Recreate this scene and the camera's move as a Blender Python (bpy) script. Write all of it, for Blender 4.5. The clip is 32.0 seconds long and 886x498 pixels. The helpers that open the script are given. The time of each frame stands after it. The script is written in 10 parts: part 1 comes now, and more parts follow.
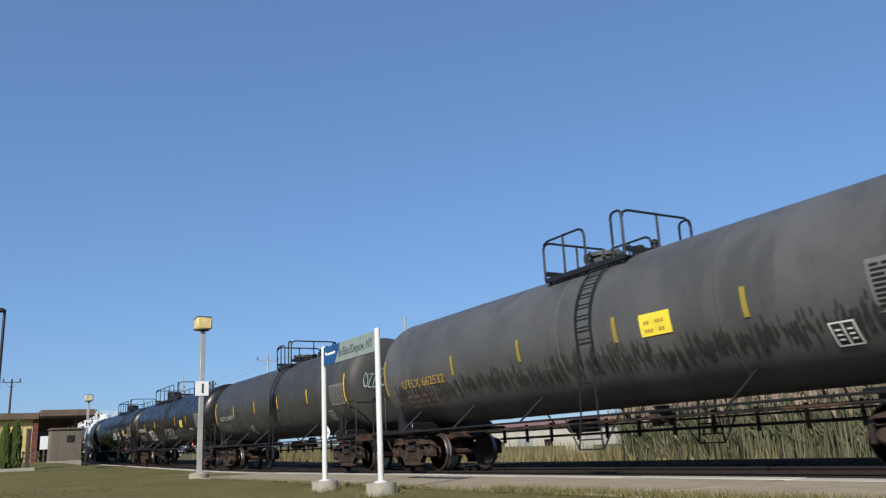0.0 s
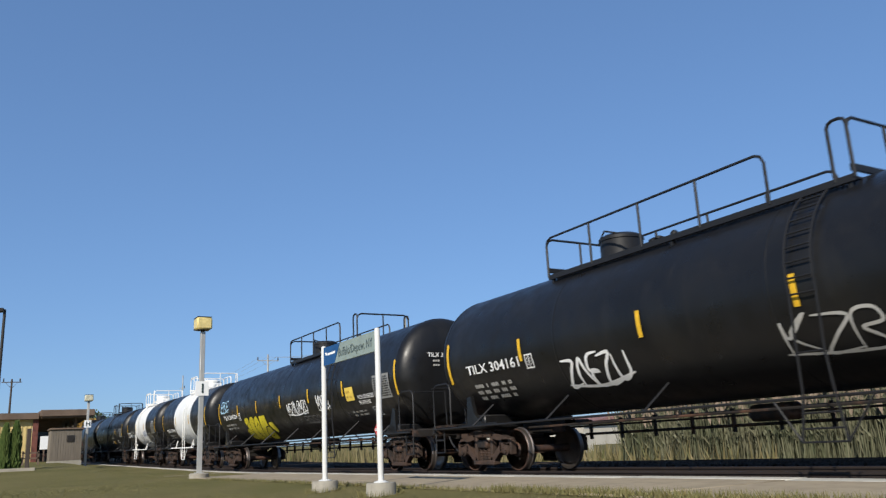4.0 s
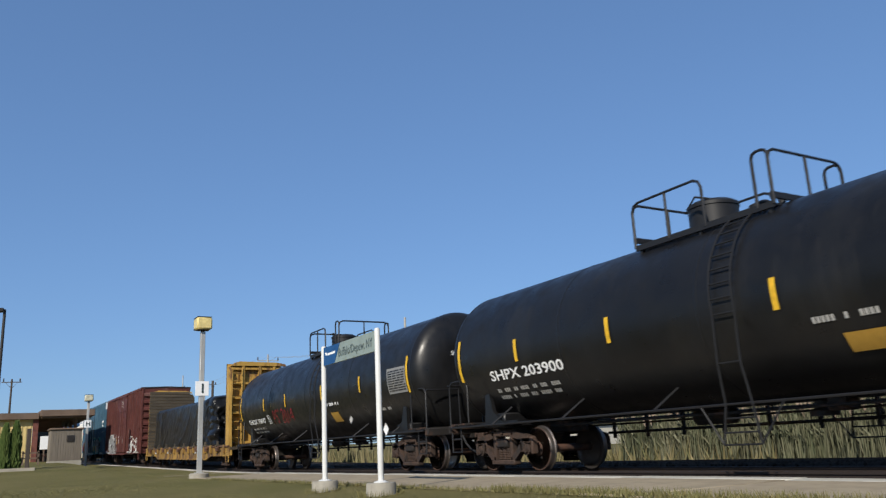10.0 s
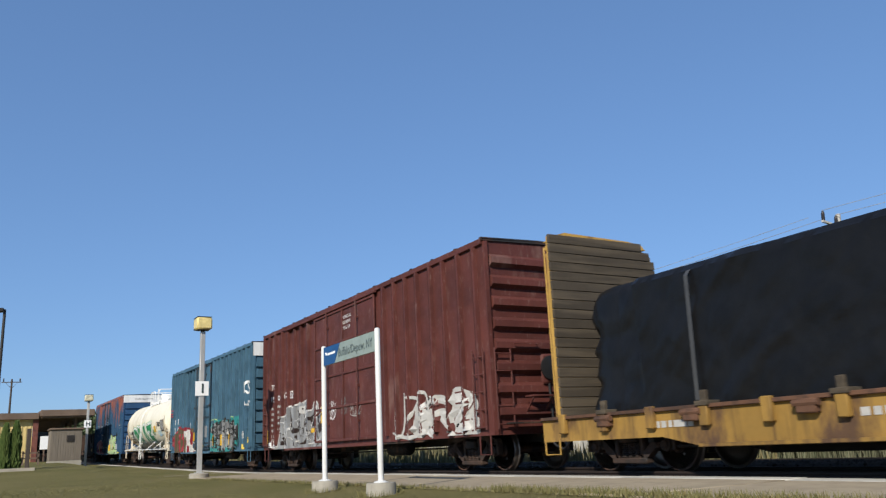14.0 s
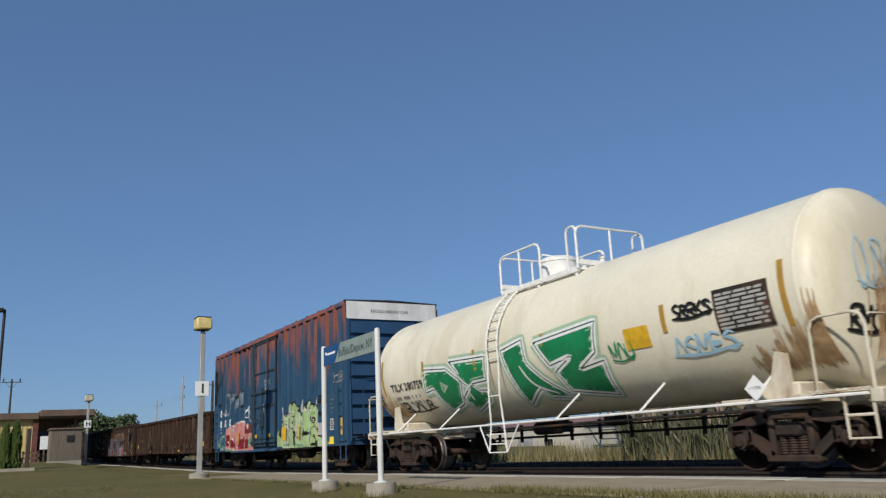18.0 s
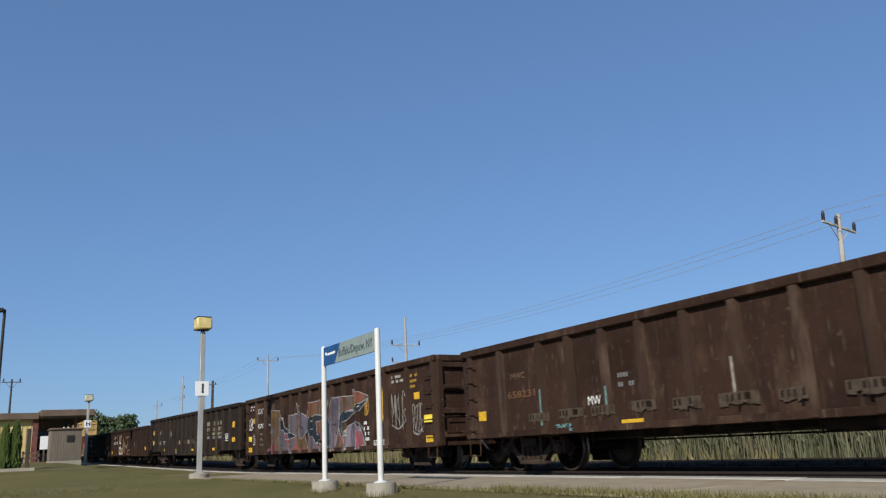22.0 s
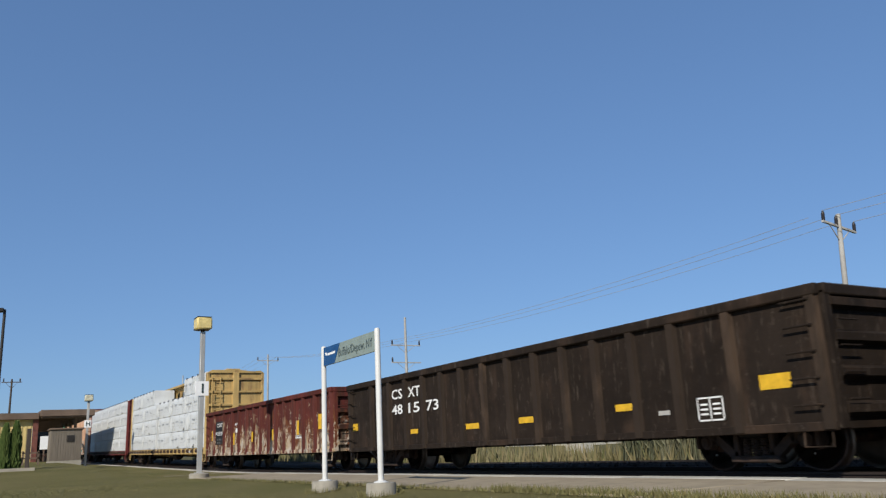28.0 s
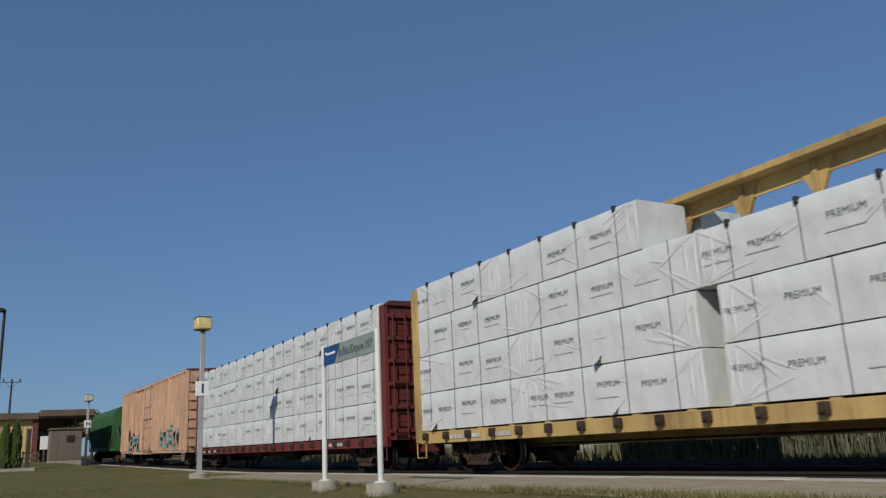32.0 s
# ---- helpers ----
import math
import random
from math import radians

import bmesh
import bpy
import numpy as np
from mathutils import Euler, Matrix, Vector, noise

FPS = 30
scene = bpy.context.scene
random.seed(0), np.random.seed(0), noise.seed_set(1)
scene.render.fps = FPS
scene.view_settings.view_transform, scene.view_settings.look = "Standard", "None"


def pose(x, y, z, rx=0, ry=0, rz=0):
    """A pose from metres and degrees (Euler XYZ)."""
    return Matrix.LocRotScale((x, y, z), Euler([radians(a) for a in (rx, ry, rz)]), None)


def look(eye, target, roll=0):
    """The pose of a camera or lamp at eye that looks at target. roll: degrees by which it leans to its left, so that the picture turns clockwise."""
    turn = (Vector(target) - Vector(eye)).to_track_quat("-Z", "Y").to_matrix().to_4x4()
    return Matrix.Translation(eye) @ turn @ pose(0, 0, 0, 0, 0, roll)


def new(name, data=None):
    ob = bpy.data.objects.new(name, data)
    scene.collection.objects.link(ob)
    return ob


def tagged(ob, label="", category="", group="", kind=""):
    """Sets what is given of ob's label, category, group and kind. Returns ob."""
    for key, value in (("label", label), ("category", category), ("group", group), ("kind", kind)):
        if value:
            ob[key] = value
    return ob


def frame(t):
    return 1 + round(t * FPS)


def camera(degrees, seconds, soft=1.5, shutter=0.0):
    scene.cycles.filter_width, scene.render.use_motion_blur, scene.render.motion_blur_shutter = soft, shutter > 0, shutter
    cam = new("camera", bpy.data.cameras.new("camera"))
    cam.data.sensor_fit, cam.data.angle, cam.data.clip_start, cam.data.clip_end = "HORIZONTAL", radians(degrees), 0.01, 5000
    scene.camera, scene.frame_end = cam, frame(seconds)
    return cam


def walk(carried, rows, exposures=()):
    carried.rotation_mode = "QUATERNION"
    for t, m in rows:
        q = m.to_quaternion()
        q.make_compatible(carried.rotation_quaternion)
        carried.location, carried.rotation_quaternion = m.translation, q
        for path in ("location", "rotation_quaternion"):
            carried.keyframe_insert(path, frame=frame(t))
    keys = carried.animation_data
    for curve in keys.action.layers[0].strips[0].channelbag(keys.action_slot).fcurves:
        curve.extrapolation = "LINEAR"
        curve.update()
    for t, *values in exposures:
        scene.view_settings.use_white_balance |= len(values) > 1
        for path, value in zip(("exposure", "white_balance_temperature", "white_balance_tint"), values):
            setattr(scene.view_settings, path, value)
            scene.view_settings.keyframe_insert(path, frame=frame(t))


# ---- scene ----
# The place: a low station platform beside a straight track; a freight train rolls past towards +x.
# World: rail top is z = 0, the track runs along x, its centre line at y = TRACK_Y.
TRACK_Y = 10.97
SECONDS = 32.0

cam = camera(58.45, SECONDS, soft=1.3, shutter=0.12)
EYE = pose(0.605, -0.195, 0.591, 90 + 14.01, 0, 59.50) @ pose(0, 0, 0, 0, 0, -2.755)
walk(cam, [(0.0, EYE), (SECONDS, EYE)],
     exposures=[(0.0, 0.27), (6.0, 0.28), (7.0, 0.3), (8.0, 0.28), (9.0, 0.06), (10.0, 0.2), (11.0, 0.22), (12.0, 0.34), (13.0, 0.25), (15.5, 0.42), (16.0, 0.34), (17.0, 0.19), (18.0, -0.2), (19.0, -0.11), (19.3, 0.08), (19.6, 0.16), (20.0, 0.28), (20.4, 0.27), (21.0, 0.12), (22.0, 0.1), (24.0, 0.08), (28.0, 0.08), (30.0, -0.04), (SECONDS, -0.46)])


def grade(x):
    """The place climbs gently towards the station: metres above the level stretch beside the camera."""
    d = -26.0 - x
    return 0.0 if d < 0 else 0.00055 * d * d if d < 14 else 0.1078 + 0.013 * (d - 14)


def travelled(t):
    """Metres that the train has rolled since the start; it speeds up slightly in the second half."""
    return 10.76 * t + 0.009 * max(0.0, t - 16.0) ** 2


# ---- world and sun ----
SUN_ELEV, SUN_AZ = radians(33), radians(143)
world = bpy.data.worlds.new("world")
scene.world = world
world.use_nodes = True
wn = world.node_tree.nodes
sky = wn.new("ShaderNodeTexSky")
sky.sky_type = "NISHITA"
sky.sun_disc = False
sky.sun_elevation, sky.sun_rotation = SUN_ELEV, SUN_AZ
sky.air_density, sky.dust_density, sky.ozone_density = 1.0, 0.3, 4.0
wn["Background"].inputs["Strength"].default_value = 0.15
soften = wn.new("ShaderNodeGamma")
soften.inputs["Gamma"].default_value = 0.55
tint = wn.new("ShaderNodeVectorMath")
tint.operation = "MULTIPLY"
tint.inputs[1].default_value = (0.715, 1.02, 1.47)
world.node_tree.links.new(sky.outputs[0], soften.inputs[0])
world.node_tree.links.new(soften.outputs[0], tint.inputs[0])
world.node_tree.links.new(tint.outputs[0], wn["Background"].inputs[0])
sun_data = bpy.data.lights.new("sun", "SUN")
sun_data.energy, sun_data.angle, sun_data.color = 4.3, radians(0.55), (1.0, 0.93, 0.82)
sun = new("sun", sun_data)
sun.matrix_world = look((60 * math.sin(SUN_AZ) * math.cos(SUN_ELEV), 60 * math.cos(SUN_AZ) * math.cos(SUN_ELEV), 60 * math.sin(SUN_ELEV)), (0, 0, 0))

# ---- materials ----


def nodes_of(name, rough=0.6, metal=0.0):
    m = bpy.data.materials.new(name)
    m.use_nodes = True
    nt = m.node_tree
    b = nt.nodes["Principled BSDF"]
    b.inputs["Roughness"].default_value, b.inputs["Metallic"].default_value = rough, metal
    b.inputs["Specular IOR Level"].default_value = 0.3
    return m, nt, b


def nd(nt, kind, **vals):
    n = nt.nodes.new(kind)
    for k, v in vals.items():
        n.inputs[k.replace("_", " ")].default_value = v
    return n


def coords(nt, scale=(1, 1, 1), where="Object", shift=False):
    tc = nt.nodes.new("ShaderNodeTexCoord")
    mul = nt.nodes.new("ShaderNodeVectorMath")
    mul.operation = "MULTIPLY"
    mul.inputs[1].default_value = scale
    nt.links.new(tc.outputs[where], mul.inputs[0])
    if not shift:
        return mul.outputs[0]
    oi = nt.nodes.new("ShaderNodeObjectInfo")
    add = nt.nodes.new("ShaderNodeVectorMath")
    add.operation = "MULTIPLY_ADD"
    add.inputs[1].default_value = (37, 53, 71)
    nt.links.new(oi.outputs["Random"], add.inputs[0])
    nt.links.new(mul.outputs[0], add.inputs[2])
    return add.outputs[0]


def noise_fac(nt, vec, scale, lo, hi, detail=6, rough=0.6):
    n = nd(nt, "ShaderNodeTexNoise", Scale=scale, Detail=detail, Roughness=rough)
    nt.links.new(vec, n.inputs["Vector"])
    r = nd(nt, "ShaderNodeMapRange", From_Min=lo, From_Max=hi)
    nt.links.new(n.outputs["Fac"], r.inputs["Value"])
    return r.outputs[0]


def mix(nt, fac, a, b):
    n = nt.nodes.new("ShaderNodeMix")
    n.data_type = "RGBA"
    for sock, val in ((n.inputs[0], fac), (n.inputs[6], a), (n.inputs[7], b)):
        if isinstance(val, (int, float)):
            sock.default_value = val
        elif isinstance(val, tuple):
            sock.default_value = (*val, 1)
        else:
            nt.links.new(val, sock)
    return n.outputs[2]


def times(nt, a, b):
    n = nt.nodes.new("ShaderNodeMath")
    n.operation = "MULTIPLY"
    for s, v in ((n.inputs[0], a), (n.inputs[1], b)):
        if isinstance(v, (int, float)):
            s.default_value = v
        else:
            nt.links.new(v, s)
    return n.outputs[0]


def bump(nt, b, height, strength, dist):
    n = nd(nt, "ShaderNodeBump", Strength=strength, Distance=dist)
    nt.links.new(height, n.inputs["Height"])
    nt.links.new(n.outputs[0], b.inputs["Normal"])


def scaled(c, k):
    return tuple(min(1.0, x * k) for x in c)


def paint(name, col, col2=None, patch=(0.52, 0.62), patch_scale=0.8, streak=0.0, streak_col=(0.09, 0.055, 0.035), streak_range=(0.55, 0.75),
          vary=0.18, rough=0.55, metal=0.0, grain=0.15, stretch=(1, 1, 0.35), amount=1.0, spec=0.3, scuff=None):
    """Weathered paint: tone varies at two scales, patches of col2, thin upright streaks of dirt or rust."""
    m, nt, b = nodes_of(name, rough, metal)
    b.inputs["Specular IOR Level"].default_value = spec
    v = coords(nt, shift=True)
    c = mix(nt, noise_fac(nt, v, 0.55, 0.35, 0.65), scaled(col, 1 - vary), scaled(col, 1 + vary))
    c = mix(nt, times(nt, noise_fac(nt, v, 14, 0.4, 0.7, 4), grain), c, scaled(col, 0.55))
    if col2:
        vs = coords(nt, stretch, shift=True)
        c = mix(nt, times(nt, noise_fac(nt, vs, patch_scale, patch[0], patch[1], 8, 0.62), amount), c, col2)
    if streak:
        vs = coords(nt, (5, 5, 0.28), shift=True)
        c = mix(nt, times(nt, noise_fac(nt, vs, 1.2, streak_range[0], streak_range[1], 4), streak), c, streak_col)
    if scuff:
        c = mix(nt, times(nt, noise_fac(nt, coords(nt, (4, 4, 0.6), shift=True), 4.0, 0.6, 0.68, 5), 0.5), c, scuff)
        c = mix(nt, times(nt, noise_fac(nt, v, 9.0, 0.6, 0.7, 8, 0.7), 0.55), c, scuff)
        c = mix(nt, times(nt, noise_fac(nt, coords(nt, (0.6, 0.6, 1.1), shift=True), 1.0, 0.48, 0.62, 7), 0.45), c, scaled(col, 0.45))
    nt.links.new(c, b.inputs["Base Color"])
    r = nd(nt, "ShaderNodeMapRange", To_Min=max(0.05, rough - 0.12), To_Max=min(1, rough + 0.15))
    nt.links.new(noise_fac(nt, v, 2.5, 0.3, 0.7), r.inputs["Value"])
    nt.links.new(r.outputs[0], b.inputs["Roughness"])
    bump(nt, b, noise_fac(nt, v, 1.6, 0.2, 0.8, 5), 0.25, 0.012)
    return m


def plain(name, col, rough=0.6, metal=0.0, vary=0.12, scale=6.0):
    m, nt, b = nodes_of(name, rough, metal)
    v = coords(nt, shift=True)
    nt.links.new(mix(nt, noise_fac(nt, v, scale, 0.3, 0.7), scaled(col, 1 - vary), scaled(col, 1 + vary)), b.inputs["Base Color"])
    return m


RUST = (0.10, 0.052, 0.032)
tank_grey = paint("tank_grey_paint", (0.088, 0.088, 0.086), (0.066, 0.067, 0.065), streak=0.2, streak_col=(0.035, 0.035, 0.035), rough=0.45)
tank_olive = paint("tank_dark_grey_paint", (0.046, 0.046, 0.043), (0.06, 0.057, 0.05), streak=0.2, streak_col=(0.02, 0.02, 0.02), rough=0.5)
tank_black = paint("tank_black_paint", (0.009, 0.009, 0.0095), (0.013, 0.0125, 0.012), streak=0.2, streak_col=(0.03, 0.027, 0.024), rough=0.36)
tank_white = paint("tank_white_paint", (0.74, 0.74, 0.72), (0.6, 0.6, 0.57), streak=0.12, streak_col=(0.3, 0.28, 0.25), rough=0.45, vary=0.05)
tank_cream = paint("tank_cream_paint", (0.76, 0.71, 0.56), (0.66, 0.6, 0.45), streak=0.16, streak_col=(0.42, 0.33, 0.2), rough=0.42, vary=0.05, streak_range=(0.55, 0.8))
iron = paint("weathered_iron", (0.02, 0.017, 0.015), RUST, (0.5, 0.66), 2.0, rough=0.7, stretch=(1, 1, 1))
rusty = paint("rusty_cast_steel", (0.058, 0.036, 0.026), (0.025, 0.02, 0.017), (0.45, 0.65), 3.0, rough=0.8, stretch=(1, 1, 1))
wheel_rust = paint("wheel_rust", (0.085, 0.045, 0.03), (0.03, 0.022, 0.02), (0.45, 0.6), 3.0, rough=0.75, stretch=(1, 1, 1))
bright_steel = plain("worn_tread_steel", (0.22, 0.19, 0.17), 0.42, 0.9)
black_iron = plain("black_iron", (0.014, 0.014, 0.015), 0.5)
white_iron = plain("white_painted_iron", (0.78, 0.77, 0.73), 0.5)
cream_iron = paint("cream_painted_iron", (0.66, 0.6, 0.47), (0.25, 0.13, 0.06), (0.5, 0.7), 1.6, rough=0.6)
yellow_mark = plain("yellow_reflector", (0.64, 0.38, 0.025), 0.5, vary=0.2, scale=9)
bright_yellow = plain("bright_yellow_sheet", (0.85, 0.68, 0.06), 0.45)
pale_yellow = plain("pale_yellow_decal", (0.72, 0.52, 0.09), 0.5)
white_ink = plain("white_lettering", (0.75, 0.75, 0.73), 0.6)
faded_ink = plain("faded_lettering", (0.4, 0.39, 0.36), 0.7)
dim_ink = plain("dim_lettering", (0.16, 0.155, 0.15), 0.7)
black_ink = plain("black_lettering", (0.012, 0.012, 0.012), 0.6)
orange_ink = plain("ochre_lettering", (0.42, 0.25, 0.05), 0.6)
red_ink = plain("red_spray", (0.5, 0.03, 0.03), 0.5)
green_ink = plain("green_spray", (0.01, 0.2, 0.075), 0.5, vary=0.3, scale=1.5)
lime_ink = plain("lime_spray", (0.4, 0.55, 0.22), 0.5, vary=0.2, scale=1.5)
mint_ink = plain("mint_spray", (0.24, 0.5, 0.4), 0.5)
teal_ink = paint("teal_spray", (0.035, 0.25, 0.245), (0.1, 0.27, 0.27), (0.5, 0.62), 1.6, streak=0.45, streak_col=(0.04, 0.14, 0.17), rough=0.6)
silver_ink = paint("silver_spray", (0.26, 0.265, 0.265), (0.36, 0.37, 0.37), (0.48, 0.62), 1.5, streak=0.5, streak_col=(0.14, 0.14, 0.145), rough=0.45, metal=0.15)
lemon_ink = plain("lemon_spray", (0.72, 0.6, 0.03), 0.5, vary=0.2, scale=1.5)
blue_ink = plain("blue_spray", (0.06, 0.13, 0.3), 0.6)
skyblue_ink = plain("pale_blue_spray", (0.35, 0.55, 0.68), 0.6)
salmon_ink = plain("faded_salmon_spray", (0.2, 0.085, 0.065), 0.6, vary=0.35, scale=2)
umber_ink = plain("brown_spray", (0.14, 0.085, 0.05), 0.6, vary=0.3, scale=1.5)
box_red = paint("boxcar_oxide_red", (0.098, 0.029, 0.023), (0.2, 0.12, 0.1), (0.6, 0.72), 0.9, streak=0.35, streak_col=(0.06, 0.022, 0.018), rough=0.62, amount=0.8, scuff=(0.2, 0.13, 0.115))
box_blue = paint("boxcar_blue", (0.052, 0.118, 0.172), (0.072, 0.154, 0.215), (0.5, 0.7), 0.7, streak=0.25, streak_col=(0.02, 0.05, 0.08), rough=0.55, scuff=(0.1, 0.17, 0.21))
box_navy = paint("boxcar_navy", (0.022, 0.066, 0.145), (0.03, 0.09, 0.18), (0.5, 0.7), 0.7, streak=0.25, streak_col=(0.02, 0.04, 0.08), rough=0.55)
gon_brown = paint("gondola_rust_brown", (0.037, 0.0195, 0.013), (0.08, 0.048, 0.031), (0.52, 0.66), 1.3, streak=0.6, streak_col=(0.016, 0.012, 0.009), rough=0.8, spec=0.12, scuff=(0.15, 0.12, 0.085))
gon_dark = paint("gondola_dark_brown", (0.021, 0.0148, 0.0108), (0.044, 0.028, 0.019), (0.52, 0.68), 1.4, streak=0.6, streak_col=(0.012, 0.01, 0.008), rough=0.8, spec=0.12, scuff=(0.1, 0.078, 0.06))
gon_umber = paint("gondola_umber", (0.029, 0.0165, 0.012), (0.042, 0.022, 0.015), (0.5, 0.7), 1.0, streak=0.6, streak_col=(0.017, 0.012, 0.009), rough=0.8, spec=0.12, scuff=(0.12, 0.08, 0.06))
gon_inside = paint("gondola_inside", (0.06, 0.03, 0.02), rough=0.85)
flat_yellow = paint("railcar_yellow", (0.42, 0.25, 0.055), (0.17, 0.09, 0.038), (0.53, 0.62), 1.9, streak=0.85, streak_col=(0.08, 0.045, 0.024), rough=0.6)
beam_red = paint("centrebeam_maroon", (0.15, 0.03, 0.028), (0.1, 0.03, 0.025), rough=0.6)
reefer_tan = paint("reefer_tan", (0.55, 0.36, 0.24), (0.45, 0.28, 0.19), rough=0.6, streak=0.3, streak_col=(0.25, 0.14, 0.09))
hopper_green = paint("hopper_green", (0.035, 0.11, 0.035), (0.05, 0.1, 0.04), rough=0.65, streak=0.3, streak_col=(0.04, 0.05, 0.03))
beam_yellow = paint("centrebeam_faded_yellow", (0.48, 0.33, 0.125), (0.27, 0.17, 0.075), (0.53, 0.66), 1.6, streak=0.55, streak_col=(0.11, 0.065, 0.035), rough=0.65)
ochre_mark = plain("ochre_reflector", (0.4, 0.23, 0.04), 0.5)
planks = paint("weathered_planks", (0.055, 0.044, 0.031), (0.09, 0.071, 0.048), (0.45, 0.6), 1.5, rough=0.85, stretch=(1, 0.25, 4))

grimy_white = plain("grimy_white_spray", (0.5, 0.49, 0.46), 0.6, vary=0.25, scale=2.5)
rod_blue = paint("grimy_blue_hardware", (0.024, 0.048, 0.066), (0.06, 0.04, 0.032), (0.52, 0.66), 3.0, rough=0.75, stretch=(1, 1, 1))
seam_dark = plain("dark_caulk", (0.008, 0.013, 0.018), 0.8)
box_red_dark = plain("dark_red_caulk", (0.045, 0.014, 0.012), 0.8)
# Dark box-car roof coat with browner patches.
roof_dark = paint("dark_roof_edge", (0.022, 0.022, 0.024), (0.06, 0.035, 0.028), (0.5, 0.65), 1.2, rough=0.85)
dim_mark = plain("dulled_yellow_reflector", (0.3, 0.23, 0.04), 0.55)
dull_red_ink = plain("dull_red_spray", (0.3, 0.025, 0.03), 0.6)
table_grey = plain("grey_stencil_panel", (0.22, 0.22, 0.21), 0.6)
sill_yellow = paint("grimy_sill_yellow", (0.29, 0.17, 0.04), (0.09, 0.05, 0.028), (0.47, 0.6), 1.7, streak=0.6, streak_col=(0.06, 0.035, 0.02), streak_range=(0.52, 0.72), rough=0.75)


def two_tone(name, col, col2, z0, z1, lo, hi, scale, stretch, rough=0.65, col3=None):
    """Paint that has failed in upright patches, more of it towards height z1."""
    m, nt, b = nodes_of(name, rough)
    v = coords(nt, shift=True)
    c = mix(nt, noise_fac(nt, v, 0.55, 0.35, 0.65), scaled(col, 0.82), scaled(col, 1.18))
    sep = nt.nodes.new("ShaderNodeSeparateXYZ")
    nt.links.new(coords(nt), sep.inputs[0])
    h = nd(nt, "ShaderNodeMapRange", From_Min=z0, From_Max=z1, To_Min=0.0, To_Max=0.32)
    nt.links.new(sep.outputs[2], h.inputs["Value"])
    n = nd(nt, "ShaderNodeTexNoise", Scale=scale, Detail=7, Roughness=0.62)
    nt.links.new(coords(nt, stretch), n.inputs["Vector"])
    add = nt.nodes.new("ShaderNodeMath")
    nt.links.new(n.outputs["Fac"], add.inputs[0])
    nt.links.new(h.outputs[0], add.inputs[1])
    f = nd(nt, "ShaderNodeMapRange", From_Min=lo, From_Max=hi)
    nt.links.new(add.outputs[0], f.inputs["Value"])
    if col3:
        col2 = mix(nt, noise_fac(nt, v, 3.0, 0.42, 0.62), col2, col3)
    c = mix(nt, f.outputs[0], c, col2)
    c = mix(nt, times(nt, noise_fac(nt, v, 12, 0.45, 0.7, 4), 0.25), c, scaled(col, 0.5))
    nt.links.new(c, b.inputs["Base Color"])
    bump(nt, b, f.outputs[0], 0.2, 0.006)
    return m


box_faded = two_tone("boxcar_blue_with_failed_paint", (0.028, 0.08, 0.148), (0.3, 0.098, 0.06), 1.5, 5.0, 0.7, 0.86, 1.2, (1.1, 1.1, 0.3))


def peeling(name):
    """Maroon paint that flakes to cream primer and rust, more of it towards the sill."""
    m, nt, b = nodes_of(name, 0.8)
    b.inputs["Specular IOR Level"].default_value = 0.12
    v = coords(nt)
    c = mix(nt, noise_fac(nt, v, 0.8, 0.35, 0.65), (0.075, 0.019, 0.015), (0.12, 0.03, 0.024))
    c = mix(nt, times(nt, noise_fac(nt, coords(nt, (5, 5, 0.3)), 1.3, 0.5, 0.7), 0.6), c, (0.03, 0.016, 0.013))
    sep = nt.nodes.new("ShaderNodeSeparateXYZ")
    nt.links.new(v, sep.inputs[0])
    h = nd(nt, "ShaderNodeMapRange", From_Min=2.55, From_Max=0.8, To_Min=-0.03, To_Max=0.175)
    nt.links.new(sep.outputs[2], h.inputs["Value"])

    def mask(scale, stretch, lo, hi, rough):
        n = nd(nt, "ShaderNodeTexNoise", Scale=scale, Detail=10, Roughness=rough)
        nt.links.new(coords(nt, stretch), n.inputs["Vector"])
        add = nt.nodes.new("ShaderNodeMath")
        nt.links.new(n.outputs["Fac"], add.inputs[0])
        nt.links.new(h.outputs[0], add.inputs[1])
        f = nd(nt, "ShaderNodeMapRange", From_Min=lo, From_Max=hi)
        nt.links.new(add.outputs[0], f.inputs["Value"])
        return f.outputs[0]
    c = mix(nt, mask(1.6, (1.2, 1.2, 0.7), 0.56, 0.66, 0.7), c, (0.13, 0.045, 0.02))
    flake = mask(3.6, (1.2, 1.2, 0.8), 0.625, 0.66, 0.78)
    c = mix(nt, flake, c, mix(nt, noise_fac(nt, v, 5, 0.4, 0.6), (0.38, 0.27, 0.16), (0.45, 0.4, 0.33)))
    c = mix(nt, times(nt, noise_fac(nt, coords(nt, (3, 3, 0.4)), 1.1, 0.5, 0.64), 0.85), c, (0.035, 0.022, 0.016))
    nt.links.new(c, b.inputs["Base Color"])
    bump(nt, b, flake, 0.3, 0.006)
    return m


gon_red = peeling("gondola_red_with_peeling_paint")


